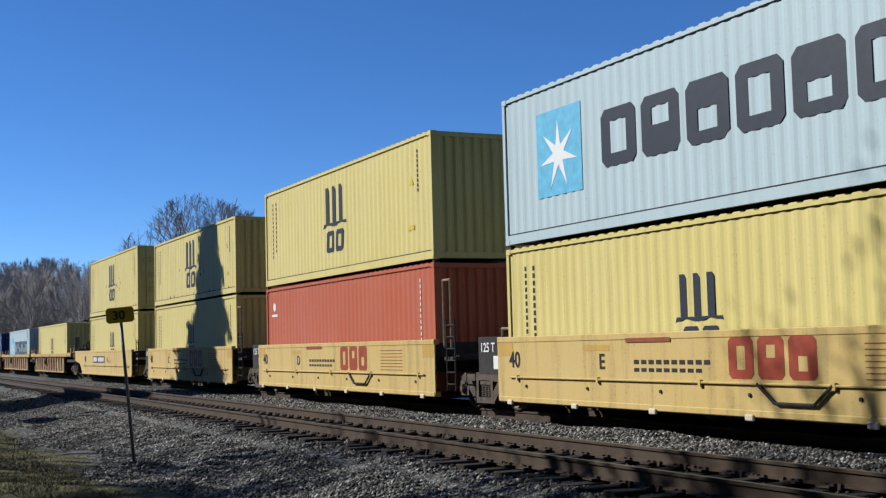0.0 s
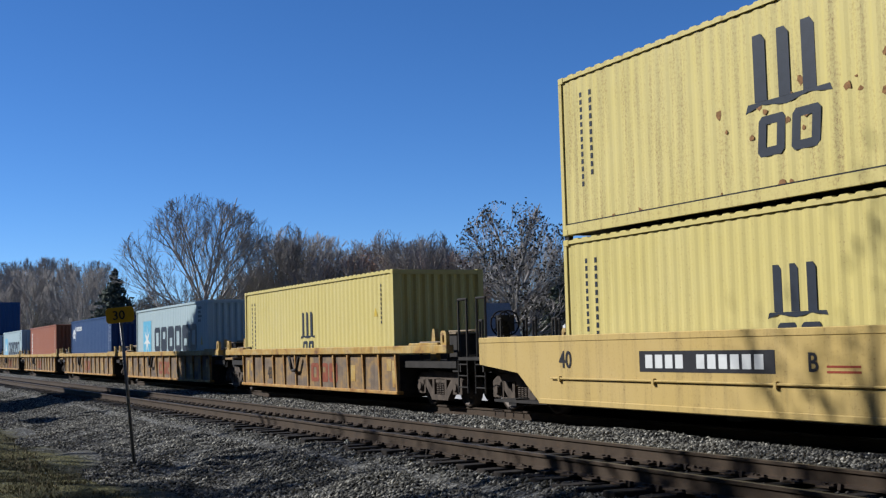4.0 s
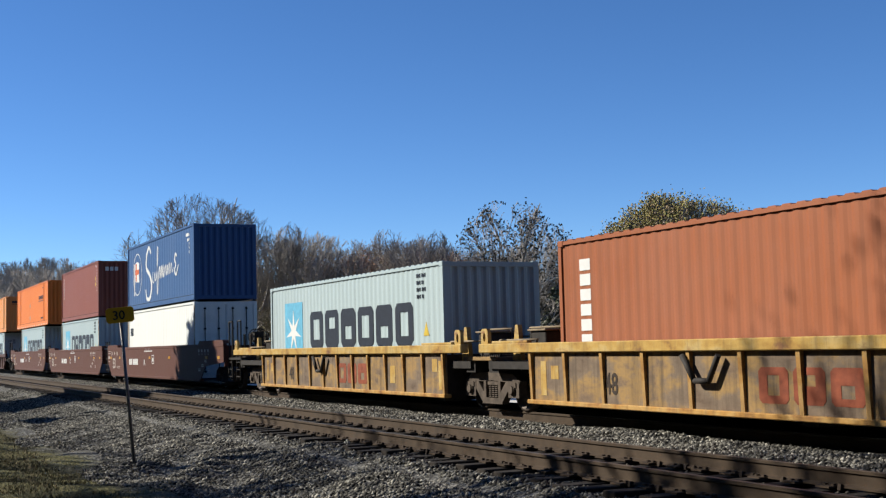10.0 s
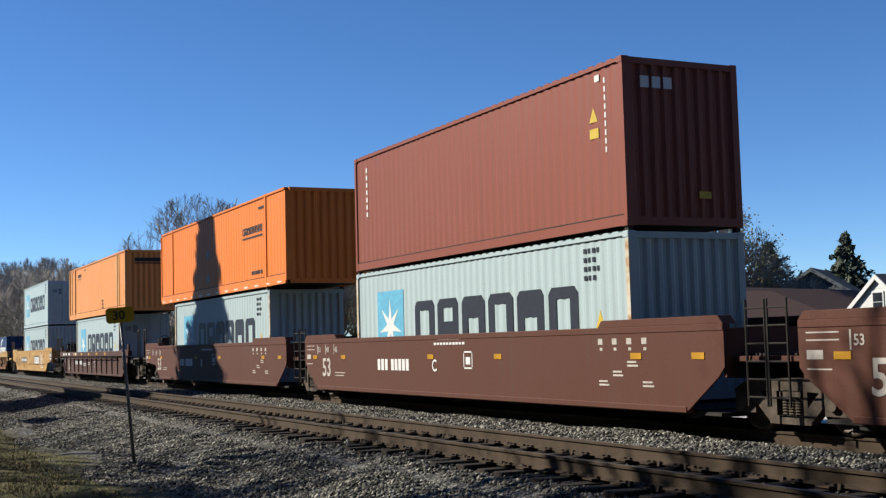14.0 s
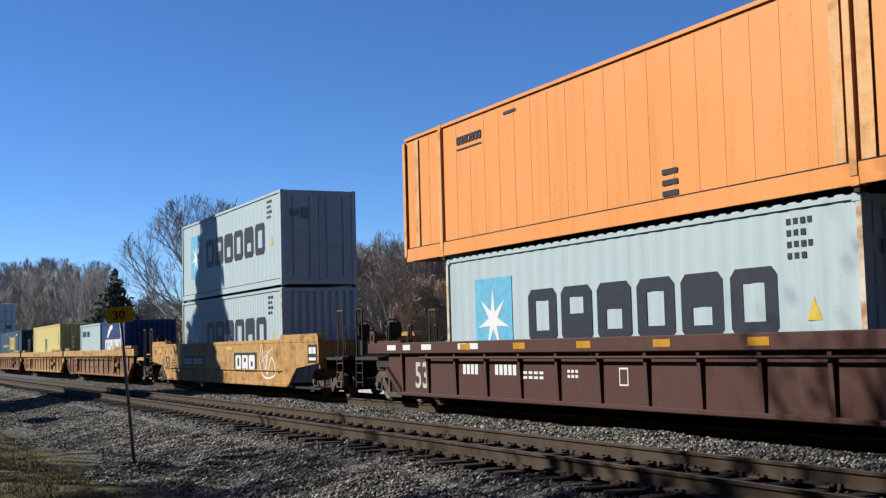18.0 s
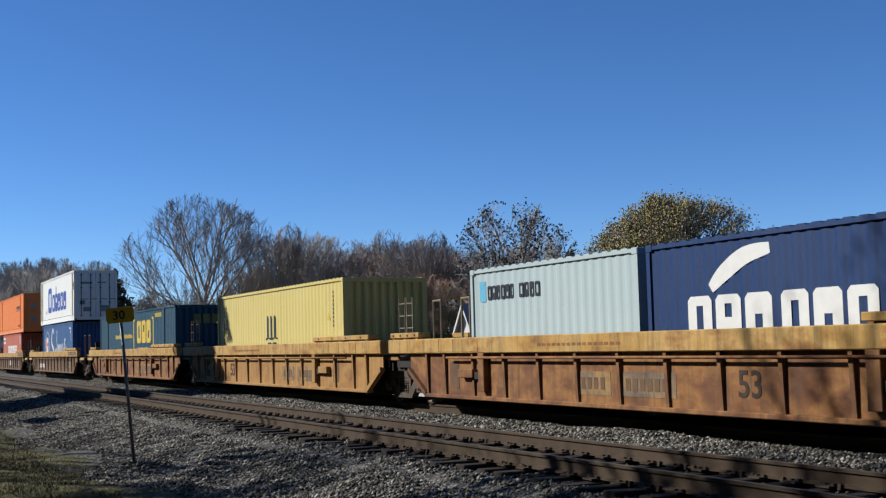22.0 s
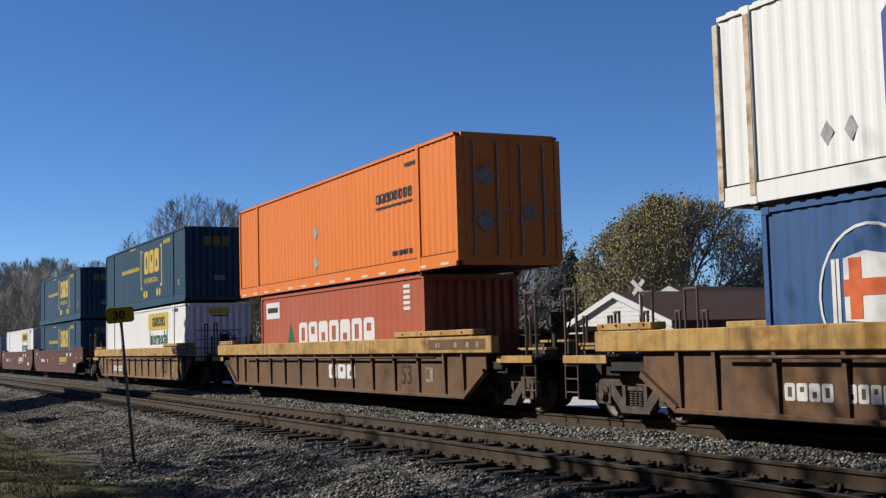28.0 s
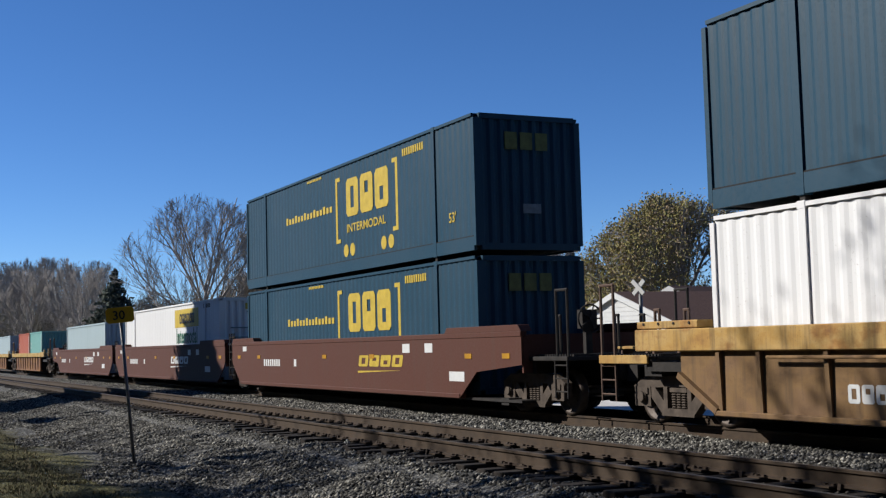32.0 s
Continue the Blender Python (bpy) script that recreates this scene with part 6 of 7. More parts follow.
for s0, s1, trucks in ((-292.2, -275.2, (-276.0, -291.6)), (-312.0, -294.8, (-295.4, -311.4))):
    ribbed_car(s0, s1, s0 + 2.0, s1 - 2.0, 1.45, OCHRE_CAR, RUST_CAR, "ochre well car far back on the train", trucks, (True, True), 0.0, False, (False, False), 11)


# ---- trees ----
BARK = plain("grey_brown_bark", (0.16, 0.13, 0.11), 0.9, 0, 0.35, 3)
BARK_PALE = plain("pale_twig_bark", (0.48, 0.445, 0.42), 0.9, 0, 0.3, 3)


def leaf_mat(name, stops):
    if name in MATS:
        return MATS[name]
    m, nt, b, co = base_mat(name, 0.8)
    g = nt.nodes.new("ShaderNodeNewGeometry")
    nt.links.new(ramp(nt, g.outputs["Random Per Island"], [(p, dull(c)) for p, c in stops]), b.inputs["Base Color"])
    MATS[name] = m
    return m


LEAF_OLIVE = leaf_mat("autumn_olive_leaves", [(0.0, (0.20, 0.20, 0.08)), (0.35, (0.36, 0.33, 0.11)), (0.6, (0.54, 0.46, 0.16)), (0.8, (0.48, 0.34, 0.17)), (1.0, (0.38, 0.31, 0.23))])
LEAF_BROWN = leaf_mat("dry_brown_leaves", [(0.0, (0.22, 0.18, 0.13)), (0.5, (0.42, 0.32, 0.21)), (0.8, (0.52, 0.36, 0.21)), (1.0, (0.35, 0.32, 0.17))])
LEAF_RUSSET = leaf_mat("russet_leaves", [(0.0, (0.34, 0.19, 0.13)), (0.6, (0.56, 0.31, 0.20)), (1.0, (0.42, 0.30, 0.18))])
LEAF_DRAB = leaf_mat("drab_olive_leaves", [(0.0, (0.12, 0.125, 0.07)), (0.5, (0.24, 0.235, 0.13)), (0.8, (0.33, 0.28, 0.16)), (1.0, (0.20, 0.205, 0.12))])
LEAF_SEED = leaf_mat("dark_seed_clusters", [(0.0, (0.05, 0.05, 0.045)), (0.6, (0.12, 0.11, 0.08)), (1.0, (0.19, 0.16, 0.10))])
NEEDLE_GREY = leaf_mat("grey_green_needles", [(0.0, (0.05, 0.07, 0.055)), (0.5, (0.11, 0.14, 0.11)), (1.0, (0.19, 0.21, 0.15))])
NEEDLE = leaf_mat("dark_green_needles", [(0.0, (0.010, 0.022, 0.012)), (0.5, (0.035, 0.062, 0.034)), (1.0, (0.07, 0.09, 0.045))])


def tubes(segs, name, material):
    """One mesh of tapered limbs from rows of (a, b, ra, rb, sides)."""
    verts, faces = [], []
    for a, b, ra, rb, n in segs:
        w = (b - a).normalized()
        u = w.orthogonal().normalized()
        v = w.cross(u)
        k = len(verts)
        for c, r in ((a, ra), (b, rb)):
            for i in range(n):
                t = 2 * math.pi * i / n
                verts.append(tuple(c + r * (math.cos(t) * u + math.sin(t) * v)))
        for i in range(n):
            faces.append((k + i, k + (i + 1) % n, k + n + (i + 1) % n, k + n + i))
    me = bpy.data.meshes.new(name)
    me.from_pydata(verts, [], faces)
    me.materials.append(material)
    return me


def leaf_quads(points, size, rng, name, material, flat=0.0):
    verts, faces = [], []
    for p in points:
        u = Vector((rng.gauss(0, 1), rng.gauss(0, 1), rng.gauss(0, 1))).normalized()
        v = u.orthogonal().normalized()
        if flat:
            v = (v + Vector((0, 0, -flat))).normalized()
        s = size * rng.uniform(0.5, 1.35)
        k = len(verts)
        q = u.cross(v) * 0.25 * s
        for a, b, c in ((-0.5, 0, 0), (0, -0.32, 1), (0.5, 0, 0), (0, 0.32, 1)):
            verts.append(tuple(p + u * a * s + v * b * s + q * c))
        faces.append((k, k + 1, k + 2, k + 3))
    me = bpy.data.meshes.new(name)
    me.from_pydata(verts, [], faces)
    me.materials.append(material)
    return me


def grow(rng, height, spread, base=0.18, limbs=9, levels=3, kids=(6, 6, 4), up=0.35, r0=0.28, twig=0.016, crook=0.12, cone=0.75, mid=0.55, lump=0.14):
    """Limbs and twigs of a leafless tree inside a rounded crown; returns thick rows, fine rows and twig ends."""
    thick, fine, tips = [], [], []
    zc = height * mid
    off = Vector((rng.uniform(0, 50), rng.uniform(0, 50), rng.uniform(0, 50)))

    def room(p, d, most):
        t = 0.0
        while t < most:
            q = p + d * t
            rz = height - zc if q.z > zc else zc - base * height * 0.4
            k = 1.0 + lump * noise.noise(q * (1.6 / spread) + off)
            if (q.x * q.x + q.y * q.y) / (spread * k) ** 2 + ((q.z - zc) / (rz * k)) ** 2 > 1.0:
                break
            t += 0.2
        return t

    def branch(p, d, length, r, lv):
        length = min(length, room(p, d, length + 0.2) * (rng.uniform(0.86, 1.04) if lv < 2 else rng.uniform(0.55, 1.3)))
        if length < 0.25:
            return
        n = 5 if lv == 0 else 3 if lv < 3 else 2
        rows = thick if lv <= 1 else fine
        pts, dirs = [p], []
        for i in range(n):
            d = (d + Vector((rng.gauss(0, crook), rng.gauss(0, crook), rng.gauss(0, crook * 0.7) + up * 0.16))).normalized()
            q = p + d * (length / n)
            rows.append((p, q, max(twig, r * (1 - 0.7 * i / n)), max(twig * 0.8, r * (1 - 0.7 * (i + 1) / n)), 6 if lv == 0 else 4 if lv == 1 else 3))
            p = q
            pts.append(p)
            dirs.append(d)
        if lv >= levels:
            tips.append(p)
            return
        c = kids[min(lv, len(kids) - 1)]
        for i in range(c):
            k = 0.18 + 0.82 * (i + rng.random()) / c
            j = min(n - 1, int(k * n))
            at = pts[j].lerp(pts[j + 1], k * n - j)
            turn = Vector((rng.gauss(0, 1), rng.gauss(0, 1), rng.gauss(0, 1)))
            turn = (turn - turn.dot(dirs[j]) * dirs[j]).normalized()
            dd = (dirs[j] + turn * cone * rng.uniform(0.5, 1.2) + Vector((0, 0, up * 0.2))).normalized()
            branch(at, dd, length * rng.uniform(0.38, 0.62), r * 0.45, lv + 1)

    trunk_top = Vector((rng.gauss(0, 0.2), rng.gauss(0, 0.2), height * 0.5))
    prev = Vector((0, 0, -0.3))
    for i in range(6):
        q = Vector((trunk_top.x * (i + 1) / 6 + rng.gauss(0, 0.06), trunk_top.y * (i + 1) / 6 + rng.gauss(0, 0.06), trunk_top.z * (i + 1) / 6))
        thick.append((prev, q, r0 * (1.15 - 0.8 * i / 6), r0 * (1.15 - 0.8 * (i + 1) / 6), 8))
        prev = q
    for i in range(limbs):
        k = base + (0.5 - base) * (i + rng.random() * 0.5) / limbs
        ang = i * 2.4 + rng.uniform(-0.3, 0.3)
        tilt = radians(max(4, (80 - 20 * up) * math.sqrt(1 - (i + 0.5) / limbs) - 8 * up))
        d = Vector((math.cos(ang) * math.sin(tilt), math.sin(ang) * math.sin(tilt), math.cos(tilt)))
        branch(Vector((trunk_top.x * k * 2, trunk_top.y * k * 2, height * k)), d, height, r0 * 0.42, 0)
    return thick, fine, tips


def make_tree(seed, height, spread, label, leaves=None, per_tip=0, leaf=0.2, scatter=0.4, bark=None, name="tree", category="tree", group="", bald=None, **kw):
    rng = random.Random(seed)
    thick, fine, tips = grow(rng, height, spread, **kw)
    top = tagged(new(name), label, category, group)
    piece("trunk", tubes(thick, "trunk", bark or BARK), top)
    piece("crown", tubes(fine, "crown", bark or BARK), top)
    if leaves:
        pts = [p + Vector((rng.gauss(0, scatter), rng.gauss(0, scatter), rng.gauss(0, scatter))) for p in tips for _ in range(per_tip)]
        if bald:
            pts = [p for p in pts if rng.random() < 0.62 - 0.55 * (p.x * bald[0] + p.y * bald[1]) / spread]
        piece("leaves", leaf_quads(pts, leaf, rng, "leaves", leaves), top)
    return top


def make_conifer(seed, height, radius, label, rate=0.30, group="", dense=1.0, needles=None):
    """A spruce: tiers of drooping boughs set with needle sprays."""
    rng = random.Random(seed)
    segs, pts = [(Vector((0, 0, -0.3)), Vector((0, 0, height)), 0.02 * height, 0.02, 8)], []
    z = height * 0.06
    boughs = []
    while z < height - 0.2:
        r = min(radius, rate * (height - z)) * rng.uniform(0.8, 1.05) + 0.1
        n = max(4, int(7 * dense))
        for i in range(n):
            a = rng.uniform(0, 6.28)
            ln = r * rng.uniform(0.7, 1.08)
            tip = Vector((math.cos(a) * ln, math.sin(a) * ln, z - 0.16 * ln))
            root = Vector((0, 0, z + 0.12 * ln))
            boughs.append((root, tip, 0.035, 0.012, 3))
            m = int(10 * ln * dense) + 4
            for j in range(m):
                k = rng.uniform(0.12, 1.0)
                w = 0.17 * ln * (1 - 0.6 * k)
                pts.append(root.lerp(tip, k) + Vector((rng.gauss(0, w), rng.gauss(0, w), rng.gauss(-0.06, 0.10))))
        z += max(0.22, height / 45)
    top = tagged(new("conifer"), label, "tree", group)
    piece("trunk", tubes(segs, "trunk", BARK), top)
    piece("boughs", tubes(boughs, "boughs", BARK), top)
    piece("needles", leaf_quads(pts, 0.5, rng, "needles", needles or NEEDLE, 0.8), top)
    return top


def stand(thing, x, y, turn=0.0, scale=1.0, sz=None):
    thing.matrix_basis = pose(x, y, ground_z(x, y), 0, 0, turn) @ Matrix.Diagonal((scale, scale, sz or scale, 1))
    return thing


BARE_G, FAR_G = "bare trees behind the railway", "trees of the far wood"
TWIG_RED = plain("reddish_twig_bark", (0.58, 0.42, 0.33), 0.9, 0, 0.3, 3)
TWIG_GREY = plain("weathered_grey_twigs", (0.47, 0.425, 0.385), 0.9, 0, 0.3, 3)
stand(make_tree(11, 17.4, 8.4, "tall bare tree with wide upswept grey branches", levels=4, kids=(8, 6, 4, 3), limbs=17, up=0.32, r0=0.30, base=0.07, group=BARE_G, twig=0.014, bark=TWIG_GREY, cone=0.62, mid=0.60, lump=0.20, crook=0.10), -120, 32, 20)
stand(make_tree(12, 12.4, 5.0, "rounded tree bearing dark seed clusters, nearly leafless", LEAF_SEED, 2, 0.26, 0.14, bark=BARK_PALE, limbs=14, kids=(8, 6, 3), levels=3, up=0.25, base=0.14, group=BARE_G, twig=0.018, lump=0.2), -80.9, 45.4, 60)
dome = stand(make_tree(13, 11.2, 6.8, "broad dome-shaped autumn tree, olive leaves thinning to bare twigs", LEAF_OLIVE, 6, 0.16, 0.28, limbs=20, kids=(12, 9, 6), levels=3, up=0.12, base=0.08, group=BARE_G, bark=TWIG_GREY, twig=0.016, mid=0.42, lump=0.13, bald=(0.61, 0.79)), -65.0, 49.0, 0)
stand(make_tree(14, 5.6, 3.6, "low tree with brown thinning leaves beside a dome-shaped one", LEAF_BROWN, 2, 0.18, 0.3, limbs=13, kids=(8, 6, 4), levels=3, up=0.2, group=BARE_G, mid=0.45, bark=TWIG_GREY), -60.2, 54, 40)
stand(make_tree(15, 6.4, 3.2, "small yellowish autumn tree behind a white house", LEAF_OLIVE, 5, 0.2, 0.3, limbs=12, kids=(7, 6, 4), levels=3, up=0.2, group=BARE_G, mid=0.45), -74.0, 50, 80)
bare_mid = make_tree(16, 12.4, 4.8, "bare grey tree with fine upright twigs", levels=3, kids=(10, 7, 5), limbs=13, up=0.5, r0=0.2, group=BARE_G, bark=TWIG_GREY, twig=0.016, cone=0.6, lump=0.3)
stand(bare_mid, -103.5, 48, 0)
thick_a = make_tree(17, 11.4, 5.8, "leafless tree holding some dry brown leaves", LEAF_BROWN, 1, 0.17, 0.4, limbs=15, kids=(9, 7, 4), levels=3, up=0.45, base=0.04, group=BARE_G, twig=0.018, bark=TWIG_GREY, mid=0.5, lump=0.38, cone=0.6, bald=(0, 0))
stand(thick_a, -112, 42, 0)
thick_b = make_tree(18, 11.0, 5.8, "dense thicket tree with russet remnants of leaves", LEAF_RUSSET, 2, 0.15, 0.4, limbs=15, kids=(9, 7, 4), levels=3, up=0.4, base=0.04, group=BARE_G, twig=0.018, bark=TWIG_RED, mid=0.5, lump=0.38, cone=0.65)
stand(thick_b, -116, 46, 0)
far_a = make_tree(19, 15.8, 5.8, "tall bare tree in the far wood", levels=3, kids=(8, 6, 5), limbs=13, up=0.55, r0=0.24, group=FAR_G, bark=TWIG_GREY, twig=0.022, cone=0.55, lump=0.35, base=0.06)
stand(far_a, -133, 46, 0, 0.80)
far_b = make_tree(20, 12.0, 6.4, "dense drab undergrowth tree in the far wood", LEAF_DRAB, 2, 0.22, 0.5, limbs=14, kids=(8, 6, 4), levels=3, up=0.4, base=0.03, group=FAR_G, twig=0.024, bark=TWIG_GREY, mid=0.45, lump=0.35)
stand(far_b, -128, 40, 0, 0.85)
for (src, x, y, turn, k) in ((thick_a, -108, 48, 30, 1.0), (thick_b, -109, 52, 290, 0.98), (thick_b, -104, 50, 330, 0.9), (thick_b, -99, 47, 160, 0.72), (thick_a, -101, 44, 130, 0.78), (thick_a, -131, 40, 200, 0.9), (thick_a, -140, 43, 70, 0.95), (bare_mid, -95, 52, 120, 0.86), (bare_mid, -118, 52, 210, 1.12), (bare_mid, -90, 52, 310, 0.88), (bare_mid, -124, 50, 80, 1.1), (bare_mid, -112, 54, 260, 1.0), (bare_mid, -124.5, 40.5, 10, 1.22), (bare_mid, -120.5, 42.5, 190, 1.16), (far_a, -131, 45, 60, 0.88),
                             (thick_b, -96, 50, 40, 0.66), (thick_a, -88, 52, 250, 0.60), (thick_b, -84, 54, 15, 0.55), (thick_a, -122, 44, 110, 0.95), (thick_b, -114, 50, 75, 0.95), (far_b, -106, 46, 200, 0.66), (far_b, -118, 43, 260, 0.72), (far_b, -97, 48, 20, 0.55), (far_b, -91, 53, 130, 0.50), (far_b, -84, 56, 310, 0.55),
                             (far_a, -200, 27, 30, 1.12), (far_a, -228, 28, 140, 1.20), (far_a, -176, 30, 250, 0.96), (far_a, -186, 24, 70, 0.94), (far_a, -250, 30, 200, 1.25), (far_a, -163, 27, 310, 0.85), (far_a, -214, 22, 100, 1.04), (far_a, -240, 25, 330, 1.20), (far_a, -208, 31, 180, 1.14), (far_a, -192, 33, 290, 0.99),
                             (far_b, -170, 31, 20, 0.72), (far_b, -185, 29, 120, 0.78), (far_b, -200, 23, 220, 0.76), (far_b, -220, 25, 300, 0.84), (far_b, -240, 24, 60, 0.88), (far_b, -262, 27, 170, 0.96), (far_b, -155, 34, 260, 0.68), (far_b, -210, 33, 15, 0.84), (far_b, -232, 34, 95, 0.92), (far_b, -290, 24, 40, 1.04), (far_b, -320, 26, 140, 1.12), (far_b, -150, 42, 180, 0.72), (far_b, -172, 38, 330, 0.80), (far_b, -182, 40, 80, 0.84), (far_b, -160, 41, 140, 0.76), (far_b, -194, 26, 10, 0.72), (far_b, -146, 36, 50, 0.62),
                             (far_a, -280, 25, 20, 1.25), (far_a, -310, 28, 200, 1.35), (far_b, -262, 19.5, 230, 0.68), (far_b, -300, 20, 310, 0.72)):
    ob = copy_thing(src, Matrix.Identity(4))
    stand(ob, x, y, turn, k)
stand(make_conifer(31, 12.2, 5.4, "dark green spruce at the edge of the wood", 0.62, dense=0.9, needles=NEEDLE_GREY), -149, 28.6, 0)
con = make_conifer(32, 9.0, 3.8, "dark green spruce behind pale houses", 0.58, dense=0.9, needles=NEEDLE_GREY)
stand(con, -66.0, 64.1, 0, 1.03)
for x, y, turn, k in ((-69.6, 60.2, 80, 0.98), (-67.8, 61.6, 140, 0.72), (-84.9, 52.8, 40, 1.05), (-60.5, 65.0, 200, 0.9)):
    stand(copy_thing(con, Matrix.Identity(4)), x, y, turn, k)

# Trees on the near side of the tracks, which shade the ballast and the train.
stand(make_conifer(41, 17.9, 3.3, "tall dense spruce beside the near track", 0.38, dense=2.2), -52.5, 0.0, 0)
stand(make_conifer(42, 9.7, 2.4, "slim young spruce beside the near track", 0.26, dense=1.8), -45.6, -5.0, 0)
stand(make_tree(43, 21.0, 6.0, "tall oak that keeps part of its brown leaves", LEAF_BROWN, 5, 0.16, 0.4, limbs=12, kids=(7, 5, 4), levels=3, up=0.3, base=0.2, r0=0.42), -21.5, -8.0, 0)
stand(make_tree(44, 15.0, 6.0, "bare maple on the grass beside the tracks", levels=2, kids=(5, 3), limbs=9, up=0.4, r0=0.26, twig=0.045), -33.0, -9.0, 0)
maple = make_tree(47, 14.0, 3.2, "slender bare maple with upswept limbs on the grass", levels=2, kids=(4, 3), limbs=6, up=0.8, r0=0.20, twig=0.03, cone=0.4, base=0.25, crook=0.06)
stand(maple, -29.0, -8.0, 0)
stand(copy_thing(maple, Matrix.Identity(4)), -37.5, -7.5, 100, 0.9)
stand(make_tree(46, 8.0, 3.4, "small leafy oak beside the gravel path", LEAF_BROWN, 3, 0.20, 0.4, limbs=12, kids=(7, 5, 4), levels=3, up=0.25, base=0.15, r0=0.16, mid=0.6), -15.2, -3.6, 0)
# Added out of view: rows of dark trees that cut skylight on shaded sides.
sky_screen = stand(make_tree(45, 15.0, 6.5, "tall dark evergreen tree in the near wood", NEEDLE, 14, 0.7, 0.9, limbs=12, kids=(6, 5, 3), levels=3, up=0.3, base=0.05, group="trees of the near wood"), 4, -16, 0, 1.1)
for x, y, turn, k in ((13, -9, 80, 1.5), (25, -13, 150, 1.6), (39, -12, 220, 1.6), (55, -11, 300, 1.6), (16, 29, 40, 1.45), (30, 31, 120, 1.6), (45, 29, 200, 1.6), (61, 30, 280, 1.6), (72, -10, 100, 1.7), (90, -9, 60, 1.7), (84, 31, 60, 1.7), (110, 30, 20, 1.8), (112, -10, 200, 1.8), (-6, -26, 10, 1.1), (-18, -30, 130, 1.1), (-29, -32, 240, 1.15), (-41, -30, 20, 1.05), (-52, -33, 300, 1.15), (-64, -31, 160, 1.1), (-76, -33, 80, 1.15), (-89, -31, 210, 1.1), (-102, -32, 330, 1.15), (-117, -31, 50, 1.1), (8, -30, 90, 1.3), (24, -32, 170, 1.4), (42, -34, 250, 1.4)):
    stand(copy_thing(sky_screen, Matrix.Identity(4)), x, y, turn, k)

# ---- houses beyond the tracks ----
SIDING_W = plain("white_lap_siding", (0.80, 0.80, 0.78), 0.55, 0, 0.06, 2)
TRIM_W = plain("white_house_trim", (0.82, 0.82, 0.80), 0.5, 0, 0.04, 2)
SHINGLE_B = plain("brown_roof_shingles", (0.105, 0.06, 0.048), 0.9, 0, 0.35, 14)
SHINGLE_G = plain("grey_roof_shingles", (0.13, 0.13, 0.14), 0.9, 0, 0.3, 14)
SHINGLE_L = plain("pale_grey_roof_shingles", (0.42, 0.42, 0.43), 0.9, 0, 0.2, 14)
SIDING_G = plain("grey_lap_siding", (0.22, 0.25, 0.28), 0.6, 0, 0.15, 2)
SIDING_B = plain("dark_brown_siding", (0.07, 0.05, 0.042), 0.7, 0, 0.2, 2)
GLASS_D = plain("dark_window_glass", (0.03, 0.035, 0.045), 0.08, 0, 0.2, 2)


def house(x, y, turn, length, width, eave, ridge, wall_mat, roof_mat, label, windows=(), side_mat=None, eaves=0.35, barge=None):
    """A gabled house; its ridge runs along its own y axis, one gable faces its own -y. windows: (x, z, w, h) on that gable."""
    top = tagged(new("house"), label, "house", "houses behind the railway")
    h, hw = ridge, width / 2
    bm = bmesh.new()
    prism(bm, [(-hw, 0), (hw, 0), (hw, eave), (0, h - 0.12), (-hw, eave)], "y", 0, length)
    wall = part("wall", bm, wall_mat, top)
    n = int((h - 0.2) / 0.2)
    for i in range(n):
        z = 0.2 + i * 0.2
        half = hw if z < eave else hw * (h - 0.2 - z) / (h - eave)
        if half > 0.25:
            piece("siding_board", cached(("siding_board", round(half, 2), wall_mat.name), lambda b: prism(b, [(-0.013, 0.0), (-0.006, 0.19), (0.004, 0.19), (0.004, 0.0)], "x", -half + 0.02, half - 0.02), wall_mat), wall, at=pose(0, 0, z))
    if side_mat:
        # Made-up dark sheets keep the shaded side walls from showing pale.
        for s in (-1, 1):
            part("dark_side_sheet", box(bmesh.new(), min(s * hw, s * (hw + 0.05)), max(s * hw, s * (hw + 0.05)), 0.1, length - 0.1, 0.0, eave - 0.02), side_mat, top, "dark brown side cladding")
    slope = math.atan2(h - eave, hw)
    for s in (-1, 1):
        bm = bmesh.new()
        ox, oz = hw + eaves, eave - eaves * math.tan(slope)
        prism(bm, [(0, h), (s * ox, oz), (s * ox, oz + 0.12), (0, h + 0.12)], "y", -eaves, length + eaves)
        roof = part("roof_slope", bm, roof_mat, top)
        bm = bmesh.new()
        prism(bm, [(0, h - 0.16), (s * ox, oz - 0.16), (s * ox, oz + 0.10), (0, h + 0.10)], "y", -eaves - 0.06, -eaves - 0.003)
        part("barge_board", bm, barge or TRIM_W, top)
    for wx, wz, ww, wh in windows:
        win = part("window", box(bmesh.new(), wx - ww / 2 - 0.08, wx + ww / 2 + 0.08, -0.07, -0.03, wz - 0.08, wz + wh + 0.08), TRIM_W, top, "white window frame")
        part("pane", box(bmesh.new(), wx - ww / 2, wx + ww / 2, -0.085, -0.072, wz, wz + wh * 0.48), GLASS_D, win)
        part("pane", box(bmesh.new(), wx - ww / 2, wx + ww / 2, -0.085, -0.072, wz + wh * 0.52, wz + wh), GLASS_D, win)
    top.matrix_basis = pose(x, y, ground_z(x, y), 0, 0, turn)
    return top


